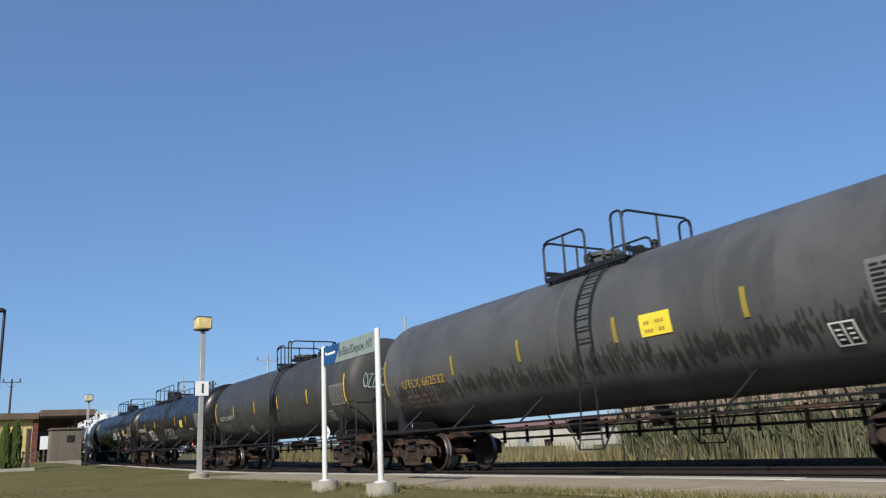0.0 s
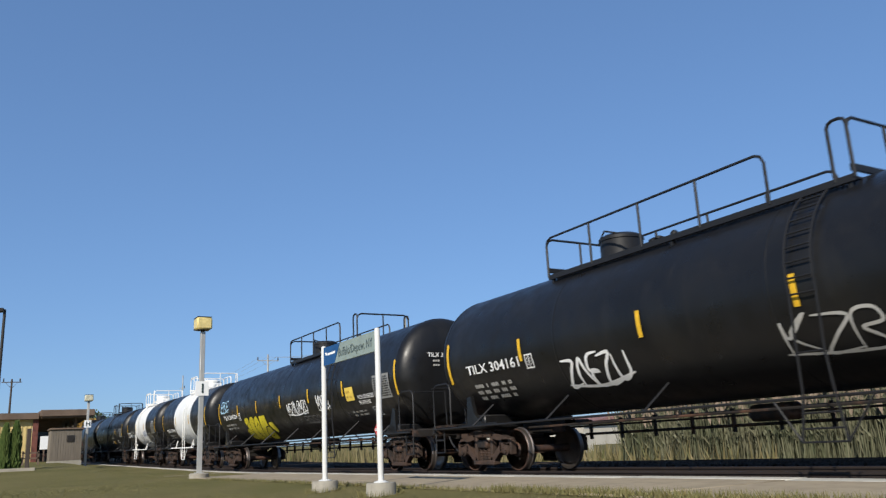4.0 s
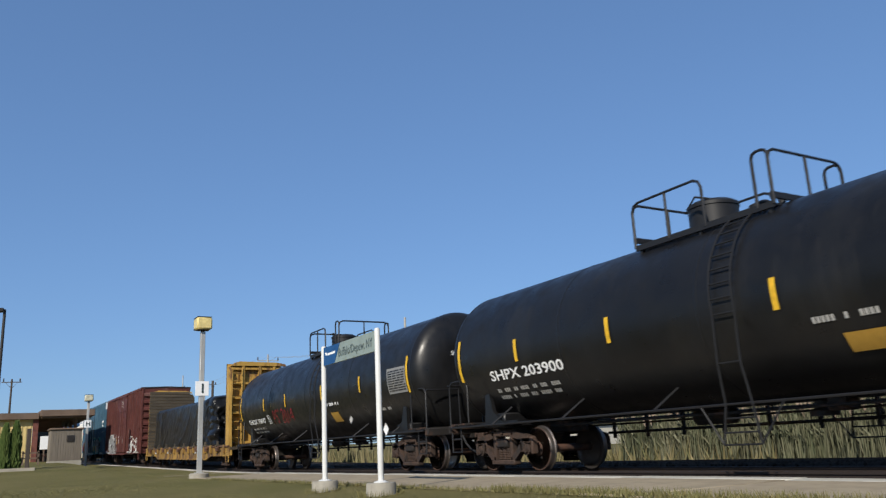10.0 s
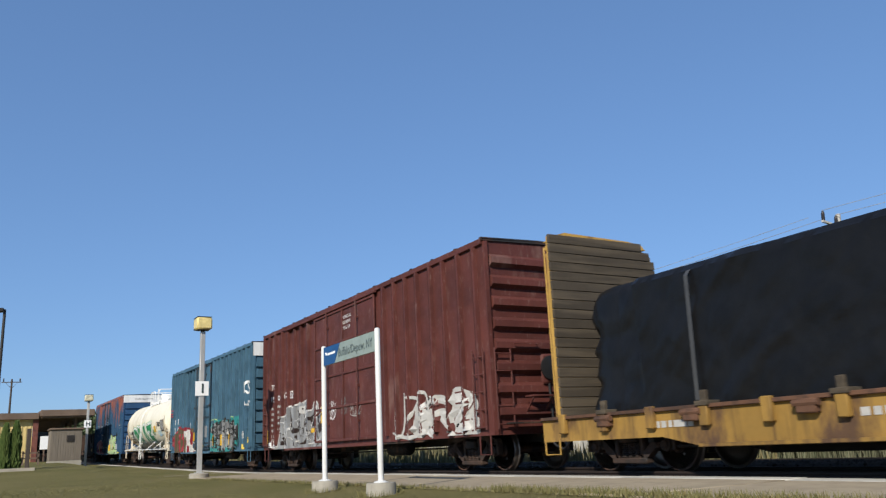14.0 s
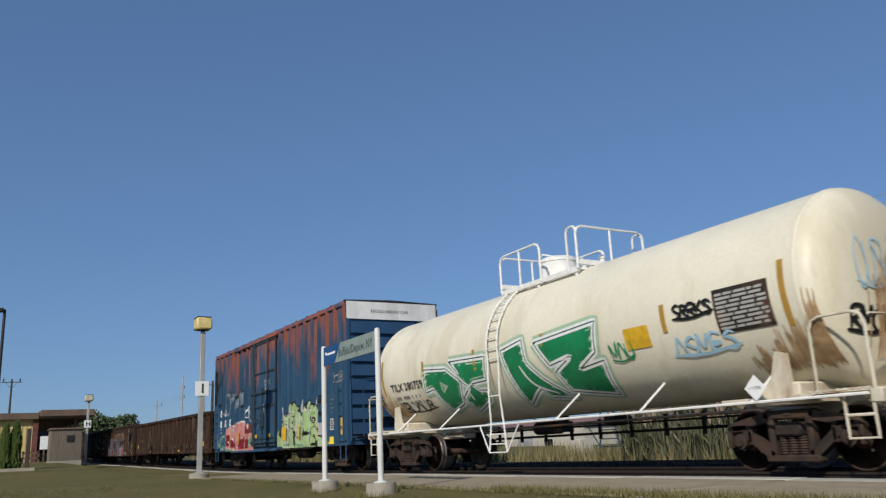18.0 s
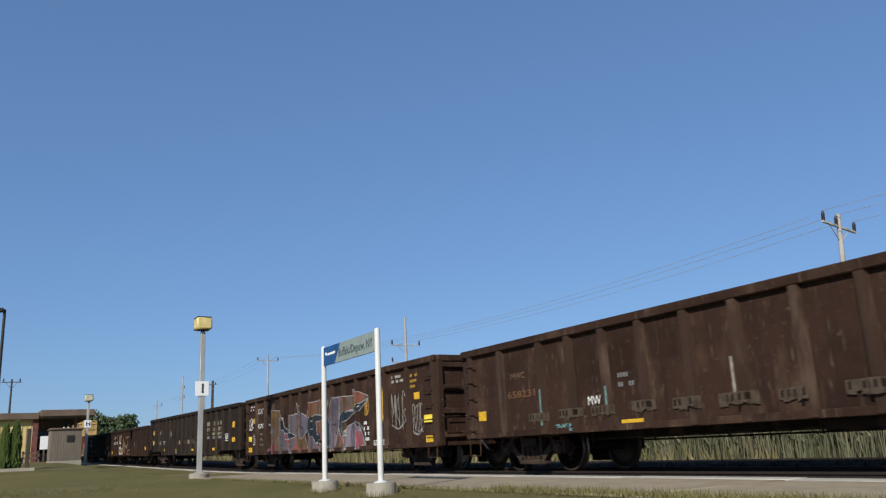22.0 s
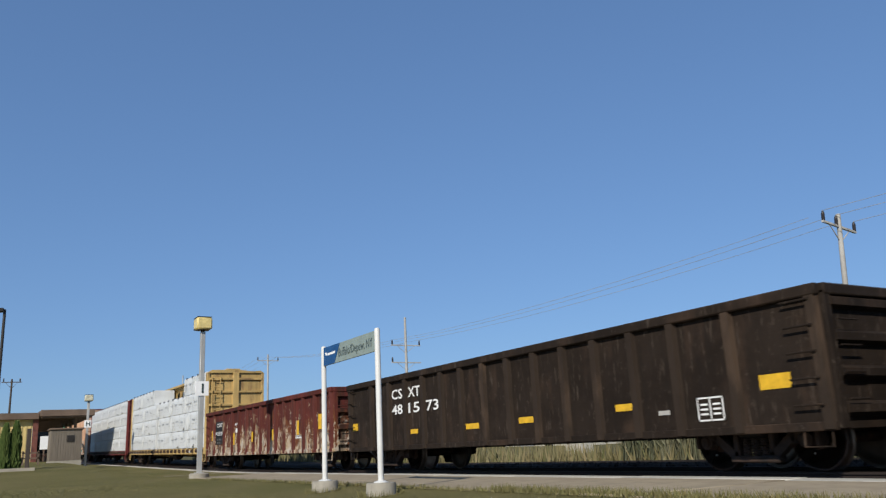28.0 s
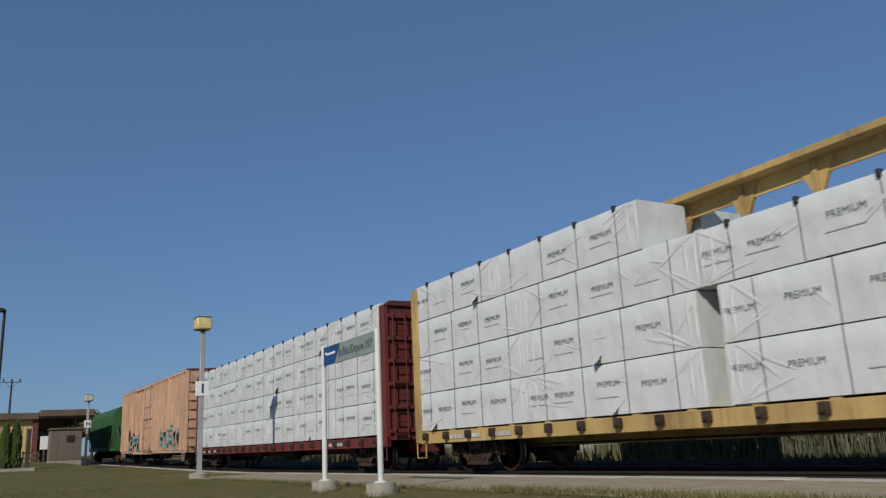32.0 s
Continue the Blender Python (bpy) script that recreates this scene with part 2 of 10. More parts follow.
# ---- shapes ----
class Shape:
    """Points, faces and a material number for each face."""

    def __init__(self):
        self.v, self.f, self.m = [], [], []

    def add(self, verts, faces, m=0):
        n = len(self.v)
        self.v.extend(tuple(p) for p in verts)
        self.f.extend(tuple(n + i for i in f) for f in faces)
        self.m.extend([m] * len(faces))
        return self

    def box(self, x0, x1, y0, y1, z0, z1, c=0.0, m=0):
        lo, hi = (min(x0, x1), min(y0, y1), min(z0, z1)), (max(x0, x1), max(y0, y1), max(z0, z1))
        if c <= 0:
            p = [(x, y, z) for x in (lo[0], hi[0]) for y in (lo[1], hi[1]) for z in (lo[2], hi[2])]
            return self.add(p, [(0, 1, 3, 2), (4, 6, 7, 5), (0, 4, 5, 1), (2, 3, 7, 6), (0, 2, 6, 4), (1, 5, 7, 3)], m)
        idx, p = {}, []
        for s in ((i, j, k) for i in (0, 1) for j in (0, 1) for k in (0, 1)):
            for a in range(3):
                q = [(hi if s[b] else lo)[b] + (0 if b == a else (-c if s[b] else c)) for b in range(3)]
                idx[s, a] = len(p)
                p.append(q)
        faces = []
        for a in range(3):
            b, d = (a + 1) % 3, (a + 2) % 3
            for sa in (0, 1):
                def key(u, w):
                    s = [0, 0, 0]
                    s[a], s[b], s[d] = sa, u, w
                    return tuple(s)
                faces.append([idx[key(u, w), a] for u, w in ((0, 0), (1, 0), (1, 1), (0, 1))])
            for sb in (0, 1):
                for sd in (0, 1):
                    s0, s1 = [0, 0, 0], [0, 0, 0]
                    s0[b] = s1[b] = sb
                    s0[d] = s1[d] = sd
                    s1[a] = 1
                    s0, s1 = tuple(s0), tuple(s1)
                    faces.append([idx[s0, b], idx[s1, b], idx[s1, d], idx[s0, d]])
        for s in ((i, j, k) for i in (0, 1) for j in (0, 1) for k in (0, 1)):
            faces.append([idx[s, 0], idx[s, 1], idx[s, 2]])
        return self.add(p, faces, m)

    def beam(self, a, b, w, h, m=0, side=(0, 1, 0)):
        """A bar from a to b, w thick along side, h across it."""
        a, b, s = Vector(a), Vector(b), Vector(side)
        d = (b - a).normalized()
        u = d.cross(s).normalized() * (h / 2)
        s = u.cross(d).normalized() * (w / 2)
        p = [q + i * s + j * u for q in (a, b) for i, j in ((-1, -1), (1, -1), (1, 1), (-1, 1))]
        return self.add(p, [(0, 1, 2, 3), (7, 6, 5, 4), (0, 4, 5, 1), (1, 5, 6, 2), (2, 6, 7, 3), (3, 7, 4, 0)], m)

    def tube(self, pts, r, n=6, m=0):
        pts = [Vector(p) for p in pts]
        rings, prev = [], None
        for i, p in enumerate(pts):
            d = ((pts[min(i + 1, len(pts) - 1)] - p).normalized() + (p - pts[max(i - 1, 0)]).normalized()).normalized()
            if prev is None:
                prev = d.orthogonal().normalized()
            prev = (prev - d * prev.dot(d)).normalized()
            w = d.cross(prev)
            rings.append([p + r * (math.cos(k * math.tau / n) * prev + math.sin(k * math.tau / n) * w) for k in range(n)])
        v = [q for ring in rings for q in ring]
        f = [(i * n + k, i * n + (k + 1) % n, (i + 1) * n + (k + 1) % n, (i + 1) * n + k) for i in range(len(pts) - 1) for k in range(n)]
        f += [tuple(range(n)), tuple((len(pts) - 1) * n + k for k in range(n))]
        return self.add(v, f, m)

    def lathe(self, prof, axis="z", at=(0, 0, 0), n=24, m=0):
        """prof: (radius, place along the axis); the ends are closed."""
        v = []
        for r, h in prof:
            for k in range(n):
                c, s = r * math.cos(k * math.tau / n), r * math.sin(k * math.tau / n)
                p = {"x": (h, c, s), "y": (c, h, s), "z": (c, s, h)}[axis]
                v.append((at[0] + p[0], at[1] + p[1], at[2] + p[2]))
        f = [(i * n + k, i * n + (k + 1) % n, (i + 1) * n + (k + 1) % n, (i + 1) * n + k) for i in range(len(prof) - 1) for k in range(n)]
        f += [tuple(range(n)), tuple((len(prof) - 1) * n + k for k in range(n))]
        return self.add(v, f, m)

    def prism(self, poly, axis, a0, a1, m=0):
        """poly in the plane across the axis: x -> (y, z), y -> (x, z), z -> (x, y)."""
        def put(p, a):
            return {"x": (a, p[0], p[1]), "y": (p[0], a, p[1]), "z": (p[0], p[1], a)}[axis]
        n = len(poly)
        v = [put(p, a0) for p in poly] + [put(p, a1) for p in poly]
        f = [(i, (i + 1) % n, n + (i + 1) % n, n + i) for i in range(n)] + [tuple(range(n)), tuple(range(n, 2 * n))]
        return self.add(v, f, m)

    def grid(self, rows, m=0):
        nu = len(rows[0])
        return self.add([p for r in rows for p in r],
                        [(i * nu + j, i * nu + j + 1, (i + 1) * nu + j + 1, (i + 1) * nu + j) for i in range(len(rows) - 1) for j in range(nu - 1)], m)

    def mesh(self, name, mats, sharp=38, flip=True):
        me = bpy.data.meshes.new(name)
        me.from_pydata(self.v, [], self.f)
        for mt in (mats if isinstance(mats, (list, tuple)) else [mats]):
            me.materials.append(mt)
        me.polygons.foreach_set("material_index", self.m)
        if flip:
            bm = bmesh.new()
            bm.from_mesh(me)
            bmesh.ops.recalc_face_normals(bm, faces=bm.faces)
            bm.to_mesh(me)
            bm.free()
        me.polygons.foreach_set("use_smooth", [True] * len(me.polygons))
        me.set_sharp_from_angle(angle=radians(sharp))
        me.update()
        return me


def part(name, data, mats, parent, label="", at=None):
    """Links a shape, or a finished mesh, as one object under parent."""
    ob = new(name, data.mesh(name, mats) if isinstance(data, Shape) else data)
    ob.parent = parent
    if at is not None:
        ob.matrix_basis = at
    if label:
        ob["label"] = label
    return ob


def thing(name, label, category, group="", at=None, kind=""):
    ob = new(name)
    ob.empty_display_size = 0.3
    if at is not None:
        ob.matrix_basis = at
    return tagged(ob, label, category, group, kind)


MOVERS, WHEELS = [], []


def rides(ob, centre, y=0.0, z=0.0):
    """ob travels with the train; centre is its place along the track at the start."""
    ob.matrix_basis = pose(centre, TRACK_Y + y, z)
    MOVERS.append((ob, centre, TRACK_Y + y, z))
    return ob


# ---- lettering and spray paint, laid on a surface by a map (u, v, lift) -> point ----
SIDES = []


def flat_side(half, bumps=()):
    def put(u, v, e=0.0):
        k = 0.0
        for a, b, d in bumps:
            if a - 0.015 < u < b + 0.015:
                k = d
        return (u, -(half + k + 0.006 + e), v)
    put.bumps = list(bumps)
    SIDES.append(put)
    put.panel = lambda u, v, e=0.0: (u, -(half + 0.006 + e), v)
    return put


def tank_side(R, zc):
    def put(u, v, e=0.0):
        a = (v - zc) / R
        return (u, -(R + 0.012 + e) * math.cos(a), zc + (R + 0.012 + e) * math.sin(a))
    return put


def front_end(x):
    return lambda u, v, e=0.0: (x + 0.008 + e, u, v)


def head_face(hx, R=1.5, zc=2.62, hd=0.5):
    """The front head of a tank: (u, v) are y and z on its curved face."""
    def put(u, v, e=0.0):
        q = min(0.999, math.hypot(u, v - zc) / R)
        return (hx - hd + hd * math.sqrt(1 - q ** (2 / 0.6)) + 0.016 + e, u, v)
    return put


def lettering(text, size, put, u, v, mat, parent, label="", bold=0.0, wide=1.0, name="lettering", lift=0.0):
    cu = bpy.data.curves.new("text", "FONT")
    cu.body, cu.size, cu.offset, cu.resolution_u = text, size, bold * size, 2
    ob = bpy.data.objects.new("text", cu)
    me = bpy.data.meshes.new_from_object(ob)
    me.name = name
    bpy.data.objects.remove(ob)
    bpy.data.curves.remove(cu)
    for p in me.vertices:
        p.co = put(u + p.co.x * wide, v + p.co.y, 0.004 + lift)
    me.materials.clear()
    me.materials.append(mat)
    return part(name, me, mat, parent, label)


def patch(shape, put, u0, u1, v0, v1, m=0, e=0.0, n=1):
    rows = [[put(u0 + (u1 - u0) * j / 4, v0 + (v1 - v0) * i / 4, e) for j in range(5)] for i in range(5)] if n > 1 else \
        [[put(u, v, e) for u in (u0, u1)] for v in (v0, v1)]
    return shape.grid(rows, m)


def decal(name, put, u0, u1, v0, v1, mat, parent, label="", e=0.002):
    s = Shape()
    if put in SIDES:
        c = (u0 + u1) / 2
        lo = max([b for a, b, d in put.bumps if b < c] or [-99]) + 0.02
        hi = min([a for a, b, d in put.bumps if a > c] or [99]) - 0.02
        on = [d for a, b, d in put.bumps if a <= c <= b]
        if on or u1 - u0 < hi - lo:
            if not on:
                k = max(0.0, lo - u0) - max(0.0, u1 - hi)
                u0, u1 = u0 + k, u1 + k
            e = min(e, 0.02) + sum(on[:1])
            put = put.panel
    patch(s, put, u0, u1, v0, v1, 0, e, 4)
    return part(name, s, mat, parent, label)


def bars(put, u, v, w, h, rows, mat, parent, seed=1, name="small_lettering", frame_mat=None, e=0.003):
    """Small print that cannot be read: rows of short bars, with or without a framed panel."""
    rnd, s = random.Random(seed), Shape()
    if frame_mat:
        patch(s, put, u - 0.05, u + w + 0.05, v - h - 0.05, v + 0.05, 1, e - 0.001, 4)
    step = h / rows
    for i in range(rows):
        x = u
        while x < u + w - 0.06:
            ww = min(rnd.uniform(0.08, 0.3), u + w - x)
            patch(s, put, x, x + ww, v - (i + 0.85) * step, v - (i + 0.25) * step, 0, e)
            x += ww + rnd.uniform(0.02, 0.05)
    ob = part(name, s, [mat, frame_mat or mat], parent)
    ob["kind"] = "stuff"
    return ob


def table(put, u, v, w, h, parent, ink=None, ground=None, seed=3):
    """A stencilled data panel: pale ground, ruled and filled with marks too small to read."""
    return bars(put, u, v, w, h, 9, ground or tank_black, parent, seed, "data_panel", ink or table_grey)


def curve_of(pts, n=6, closed=False):
    """A smooth line through points."""
    out, k = [], len(pts)
    get = (lambda i: pts[i % k]) if closed else (lambda i: pts[max(0, min(k - 1, i))])
    for i in range(k if closed else k - 1):
        a, b, c, d = (Vector(get(i + j)) for j in (-1, 0, 1, 2))
        for s in range(n):
            t = s / n
            out.append(0.5 * ((2 * b) + (c - a) * t + (2 * a - 5 * b + 4 * c - d) * t * t + (3 * b - a - 3 * c + d) * t ** 3))
    out.append(Vector(get(k if closed else k - 1)))
    return out


def stroke(shape, put, line, width, m=0, e=0.004, taper=True):
    rows, n = [], len(line)
    for i, p in enumerate(line):
        d = line[min(i + 1, n - 1)] - line[max(i - 1, 0)]
        if d.length < 1e-6:
            d = Vector((1, 0))
        s = Vector((-d.y, d.x)).normalized()
        w = width / 2 * (min(1.0, 0.45 + 3.0 * min(i, n - 1 - i) / n) if taper else 1.0)
        rows.append([put(*(p + s * w * k), e) for k in (-1, 0, 1)])
    shape.grid(rows, m)


def blob(shape, put, cx, cy, rx, ry, m, e, rnd, n=14):
    pts = [(cx, cy)]
    for k in range(n):
        a, q = k * math.tau / n, rnd.uniform(0.82, 1.12)
        pts.append((cx + rx * q * math.cos(a), cy + ry * q * math.sin(a)))
    shape.add([put(u, v, e) for u, v in pts], [(0, 1 + k, 1 + (k + 1) % n) for k in range(n)], m)


GLYPHS = [
    [(0.9, 0.85), (0.5, 1.0), (0.12, 0.78), (0.5, 0.52), (0.88, 0.26), (0.5, 0.0), (0.08, 0.15)],
    [(0.5, 1.0), (0.1, 0.6), (0.2, 0.1), (0.6, 0.0), (0.92, 0.45), (0.7, 0.92), (0.45, 0.98)],
    [(0.05, 0.0), (0.25, 0.55), (0.5, 1.0), (0.75, 0.5), (0.95, 0.0)],
    [(0.15, 0.0), (0.12, 0.95), (0.7, 0.95), (0.75, 0.6), (0.3, 0.5), (0.6, 0.3), (0.95, 0.0)],
    [(0.9, 0.95), (0.3, 0.95), (0.15, 0.5), (0.7, 0.5), (0.2, 0.45), (0.25, 0.05), (0.95, 0.03)],
    [(0.05, 0.95), (0.9, 0.95), (0.5, 0.5), (0.1, 0.05), (0.95, 0.05)],
    [(0.1, 0.0), (0.1, 1.0), (0.5, 0.35), (0.9, 1.0), (0.92, 0.0)],
    [(0.1, 0.95), (0.1, 0.2), (0.5, 0.0), (0.88, 0.25), (0.9, 1.0)],
    [(0.1, 0.0), (0.12, 1.0), (0.15, 0.5), (0.85, 1.0), (0.3, 0.5), (0.95, 0.0)],
]


def spray_piece(surface, u0, u1, v0, v1, letters, fills, outline, parent, seed, width=0.24, cloud=None, shine=None, label="", slant=0.1, halo=None):
    """A painted piece: cloud behind, then outlined fat strokes in several colours. No real word."""
    put = lambda u, v, e=0.0: surface(u, max(v0 - 0.02, min(v1 + 0.12, v)), e)
    rnd, s = random.Random(seed), Shape()
    mats = list(fills) + [outline] + [m for m in (cloud, shine, halo) if m]
    mi = {k: i for i, k in enumerate(mats)}
    w, h = (u1 - u0) / letters, v1 - v0
    if cloud:
        for _ in range(letters * 5):
            blob(s, put, rnd.uniform(u0, u1), rnd.uniform(v0 + 0.05 * h, v1 - 0.1 * h), rnd.uniform(0.25, 0.5) * w, rnd.uniform(0.2, 0.42) * h, mi[cloud], rnd.uniform(0.0, 0.0015), rnd)
    for i in range(letters):
        g = rnd.choice(GLYPHS)
        line = curve_of([(u0 + w * (i + 0.04 + 0.92 * (x + rnd.uniform(-0.07, 0.07))) + slant * y * h, v0 + h * (0.1 + 0.8 * y + rnd.uniform(-0.06, 0.06))) for x, y in g], 7)
        wd = width * rnd.uniform(0.85, 1.25)
        if halo:
            stroke(s, put, line, wd + 0.17, mi[halo], 0.002 + 0.0002 * i, False)
        stroke(s, put, line, wd + 0.08, mi[outline], 0.004 + 0.0002 * i, False)
        stroke(s, put, line, wd, mi[fills[i % len(fills)]], 0.006 + 0.0002 * i, False)
        if len(fills) > 1 and len(line) > 20:
            stroke(s, put, line[6:-6], wd * 0.4, mi[fills[(i + 1) % len(fills)]], 0.0075 + 0.0002 * i)
        if shine:
            stroke(s, put, [p + Vector((-0.2 * wd, 0.18 * wd)) for p in line[3:-4]], 0.03, mi[shine], 0.009)
    return part("graffiti", s, mats, parent, label)


def tag(put, u0, u1, v0, v1, letters, mat, parent, seed, width=0.03, label=""):
    rnd, s = random.Random(seed), Shape()
    w, h = (u1 - u0) / letters, v1 - v0
    for i in range(letters):
        g = rnd.choice(GLYPHS)
        stroke(s, put, curve_of([(u0 + w * (i + 1.15 * x + rnd.uniform(-0.1, 0.1)), v0 + h * (y + rnd.uniform(-0.1, 0.1))) for x, y in g], 5), width, 0, 0.006 + 0.0003 * i)
    stroke(s, put, curve_of([(u0 - 0.1 * w, v0 + 0.1 * h), ((u0 + u1) / 2, v0 - 0.05 * h), (u1 + 0.3 * w, v0 + 0.25 * h)], 5), width, 0, 0.006)
    return part("graffiti_tag", s, mat, parent, label)


# ---- setting materials ----
def grass_mat():
    m, nt, b = nodes_of("dry_lawn", 0.95)
    b.inputs["Specular IOR Level"].default_value = 0.05
    v = coords(nt)
    c = mix(nt, noise_fac(nt, v, 0.25, 0.35, 0.65), (0.136, 0.128, 0.046), (0.196, 0.164, 0.07))
    c = mix(nt, times(nt, noise_fac(nt, v, 2.2, 0.5, 0.72), 0.4), c, (0.2, 0.16, 0.08))
    c = mix(nt, times(nt, noise_fac(nt, v, 22, 0.4, 0.7, 4), 0.5), c, (0.082, 0.084, 0.028))
    c = mix(nt, times(nt, noise_fac(nt, coords(nt, (1, 3.5, 1)), 6, 0.5, 0.68, 5), 0.3), c, (0.19, 0.16, 0.08))
    nt.links.new(c, b.inputs["Base Color"])
    bump(nt, b, noise_fac(nt, v, 18, 0.2, 0.8, 6), 0.8, 0.05)
    return m


def stone_mat(name, c1, c2, c3, scale=9.0, strength=0.5):
    m, nt, b = nodes_of(name, 0.95)
    b.inputs["Specular IOR Level"].default_value = 0.06
    v = coords(nt)
    c = mix(nt, noise_fac(nt, v, 0.5, 0.35, 0.65), c1, c2)
    c = mix(nt, times(nt, noise_fac(nt, v, scale, 0.45, 0.65, 5), 0.5), c, c3)
    nt.links.new(c, b.inputs["Base Color"])
    bump(nt, b, noise_fac(nt, v, scale * 2, 0.2, 0.8, 5), strength, 0.02)
    return m


lawn = grass_mat()
concrete = stone_mat("platform_concrete", (0.3, 0.25, 0.175), (0.36, 0.3, 0.21), (0.22, 0.18, 0.13), 3.0, 0.2)
edge_concrete = stone_mat("platform_edge", (0.42, 0.4, 0.34), (0.5, 0.475, 0.41), (0.32, 0.29, 0.24), 6.0, 0.2)
plinth_concrete = stone_mat("plinth_concrete", (0.30, 0.28, 0.23), (0.36, 0.33, 0.27), (0.2, 0.18, 0.15), 7.0, 0.3)
ballast = stone_mat("track_ballast", (0.032, 0.026, 0.021), (0.05, 0.041, 0.034), (0.014, 0.012, 0.01), 16.0, 1.0)
weeds_ground = stone_mat("weedy_ground", (0.11, 0.10, 0.045), (0.15, 0.13, 0.07), (0.06, 0.07, 0.025), 5.0, 0.8)
rail_steel = plain("rail_steel", (0.035, 0.026, 0.022), 0.65, 0.3)
tie_wood = plain("tie_wood", (0.035, 0.028, 0.022), 0.9)
galvanised = paint("galvanised_steel", (0.42, 0.42, 0.4), (0.34, 0.34, 0.33), rough=0.5, metal=0.3)
silver_paint = paint("silver_painted_steel", (0.66, 0.66, 0.63), (0.58, 0.57, 0.54), rough=0.45, vary=0.06)
lamp_glass = plain("yellowed_acrylic", (0.66, 0.53, 0.22), 0.4, vary=0.2)
dark_bronze = plain("dark_bronze", (0.035, 0.03, 0.026), 0.5)
sign_grey = plain("sign_grey_green", (0.24, 0.29, 0.26), 0.45)
sign_blue = plain("sign_blue", (0.012, 0.07, 0.2), 0.45)
sign_white = plain("sign_white", (0.8, 0.8, 0.78), 0.45, vary=0.04)
sign_ink = plain("sign_dark_ink", (0.03, 0.05, 0.05), 0.5)
sign_grey_ink = plain("sign_name_ink", (0.075, 0.1, 0.1), 0.5)
yellow_siding = paint("yellow_siding", (0.62, 0.48, 0.2), (0.55, 0.42, 0.18), rough=0.6, vary=0.06)
brown_trim = paint("brown_trim", (0.15, 0.105, 0.075), (0.12, 0.085, 0.06), rough=0.65)
shed_brown = paint("shed_brown_siding", (0.175, 0.148, 0.115), (0.15, 0.125, 0.098), rough=0.7, vary=0.08)
brick_red = paint("dark_red_brick", (0.16, 0.06, 0.045), (0.1, 0.04, 0.035), (0.45, 0.6), 5.0, rough=0.85, stretch=(1, 1, 1))
glass_dark = plain("dark_window", (0.012, 0.013, 0.014), 0.12)
pole_wood = paint("weathered_pole_wood", (0.43, 0.42, 0.39), (0.32, 0.305, 0.28), (0.45, 0.65), 2.0, rough=0.85)
dark_wood = paint("dark_pole_wood", (0.07, 0.055, 0.045), rough=0.85)
insulator = plain("dark_insulator", (0.03, 0.025, 0.025), 0.3)
bark = paint("bark", (0.07, 0.05, 0.035), rough=0.95)


def leaf_mat(name, a, b_, c_):
    m, nt, b = nodes_of(name, 0.7)
    geo = nt.nodes.new("ShaderNodeNewGeometry")
    c = mix(nt, geo.outputs["Random Per Island"], a, b_)
    c = mix(nt, times(nt, noise_fac(nt, coords(nt), 0.7, 0.4, 0.7), 0.6), c, c_)
    nt.links.new(c, b.inputs["Base Color"])
    return m


leaf_dark = leaf_mat("tree_leaves", (0.035, 0.06, 0.026), (0.075, 0.105, 0.045), (0.095, 0.115, 0.055))
leaf_cedar = leaf_mat("cedar_foliage", (0.04, 0.072, 0.016), (0.085, 0.12, 0.03), (0.105, 0.14, 0.036))
reed_green = leaf_mat("reed_green", (0.062, 0.076, 0.04), (0.15, 0.15, 0.09), (0.2, 0.185, 0.125))
weed_leaf = leaf_mat("weed_leaf", (0.09, 0.1, 0.035), (0.2, 0.16, 0.08), (0.24, 0.2, 0.11))
plume_tan = leaf_mat("reed_plumes", (0.2, 0.15, 0.11), (0.3, 0.24, 0.18), (0.16, 0.11, 0.09))
grass_blade = leaf_mat("grass_blades", (0.12, 0.122, 0.042), (0.2, 0.165, 0.07), (0.15, 0.138, 0.05))
building_white = paint("white_metal_wall", (0.48, 0.45, 0.38), (0.4, 0.37, 0.31), rough=0.6, vary=0.06)
far_grey = paint("far_roof_grey", (0.3, 0.31, 0.32), rough=0.7)


def structure(name, shape, mats, label, parent=None):
    ob = new(name, shape.mesh(name, mats))
    if parent:
        ob.parent = parent
    else:
        tagged(ob, label, kind="structure")
    return ob


# ---- ground, track bed, platform ----
def height(x, y):
    """Ground height: lawn, track bed, then a shallow field."""
    h = -0.03 + 0.035 * noise.noise((x * 0.15, y * 0.15, 0)) * (y < 5.5)
    if y < 5.7:
        k = min(1.0, max(0.0, (-x - 26) / 22))
        h += 0.45 * k * k * (3 - 2 * k)
    if y < 5.9:
        k = min(1.0, max(0.0, (x + 25) / 8))
        h -= 0.11 * k * k * (3 - 2 * k)
    if y > 8.6:
        h = -0.28
    if y > 13.9:
        h = -0.07
    if y > 17.0:
        h = -0.12 - 0.02 * min(y - 17, 20)
    return h + grade(max(x, -420))


STATIONS = [-420, -300, -200, -120, -80, -60, -50] + [-40 + 2 * k for k in range(8)] + [20, 60]


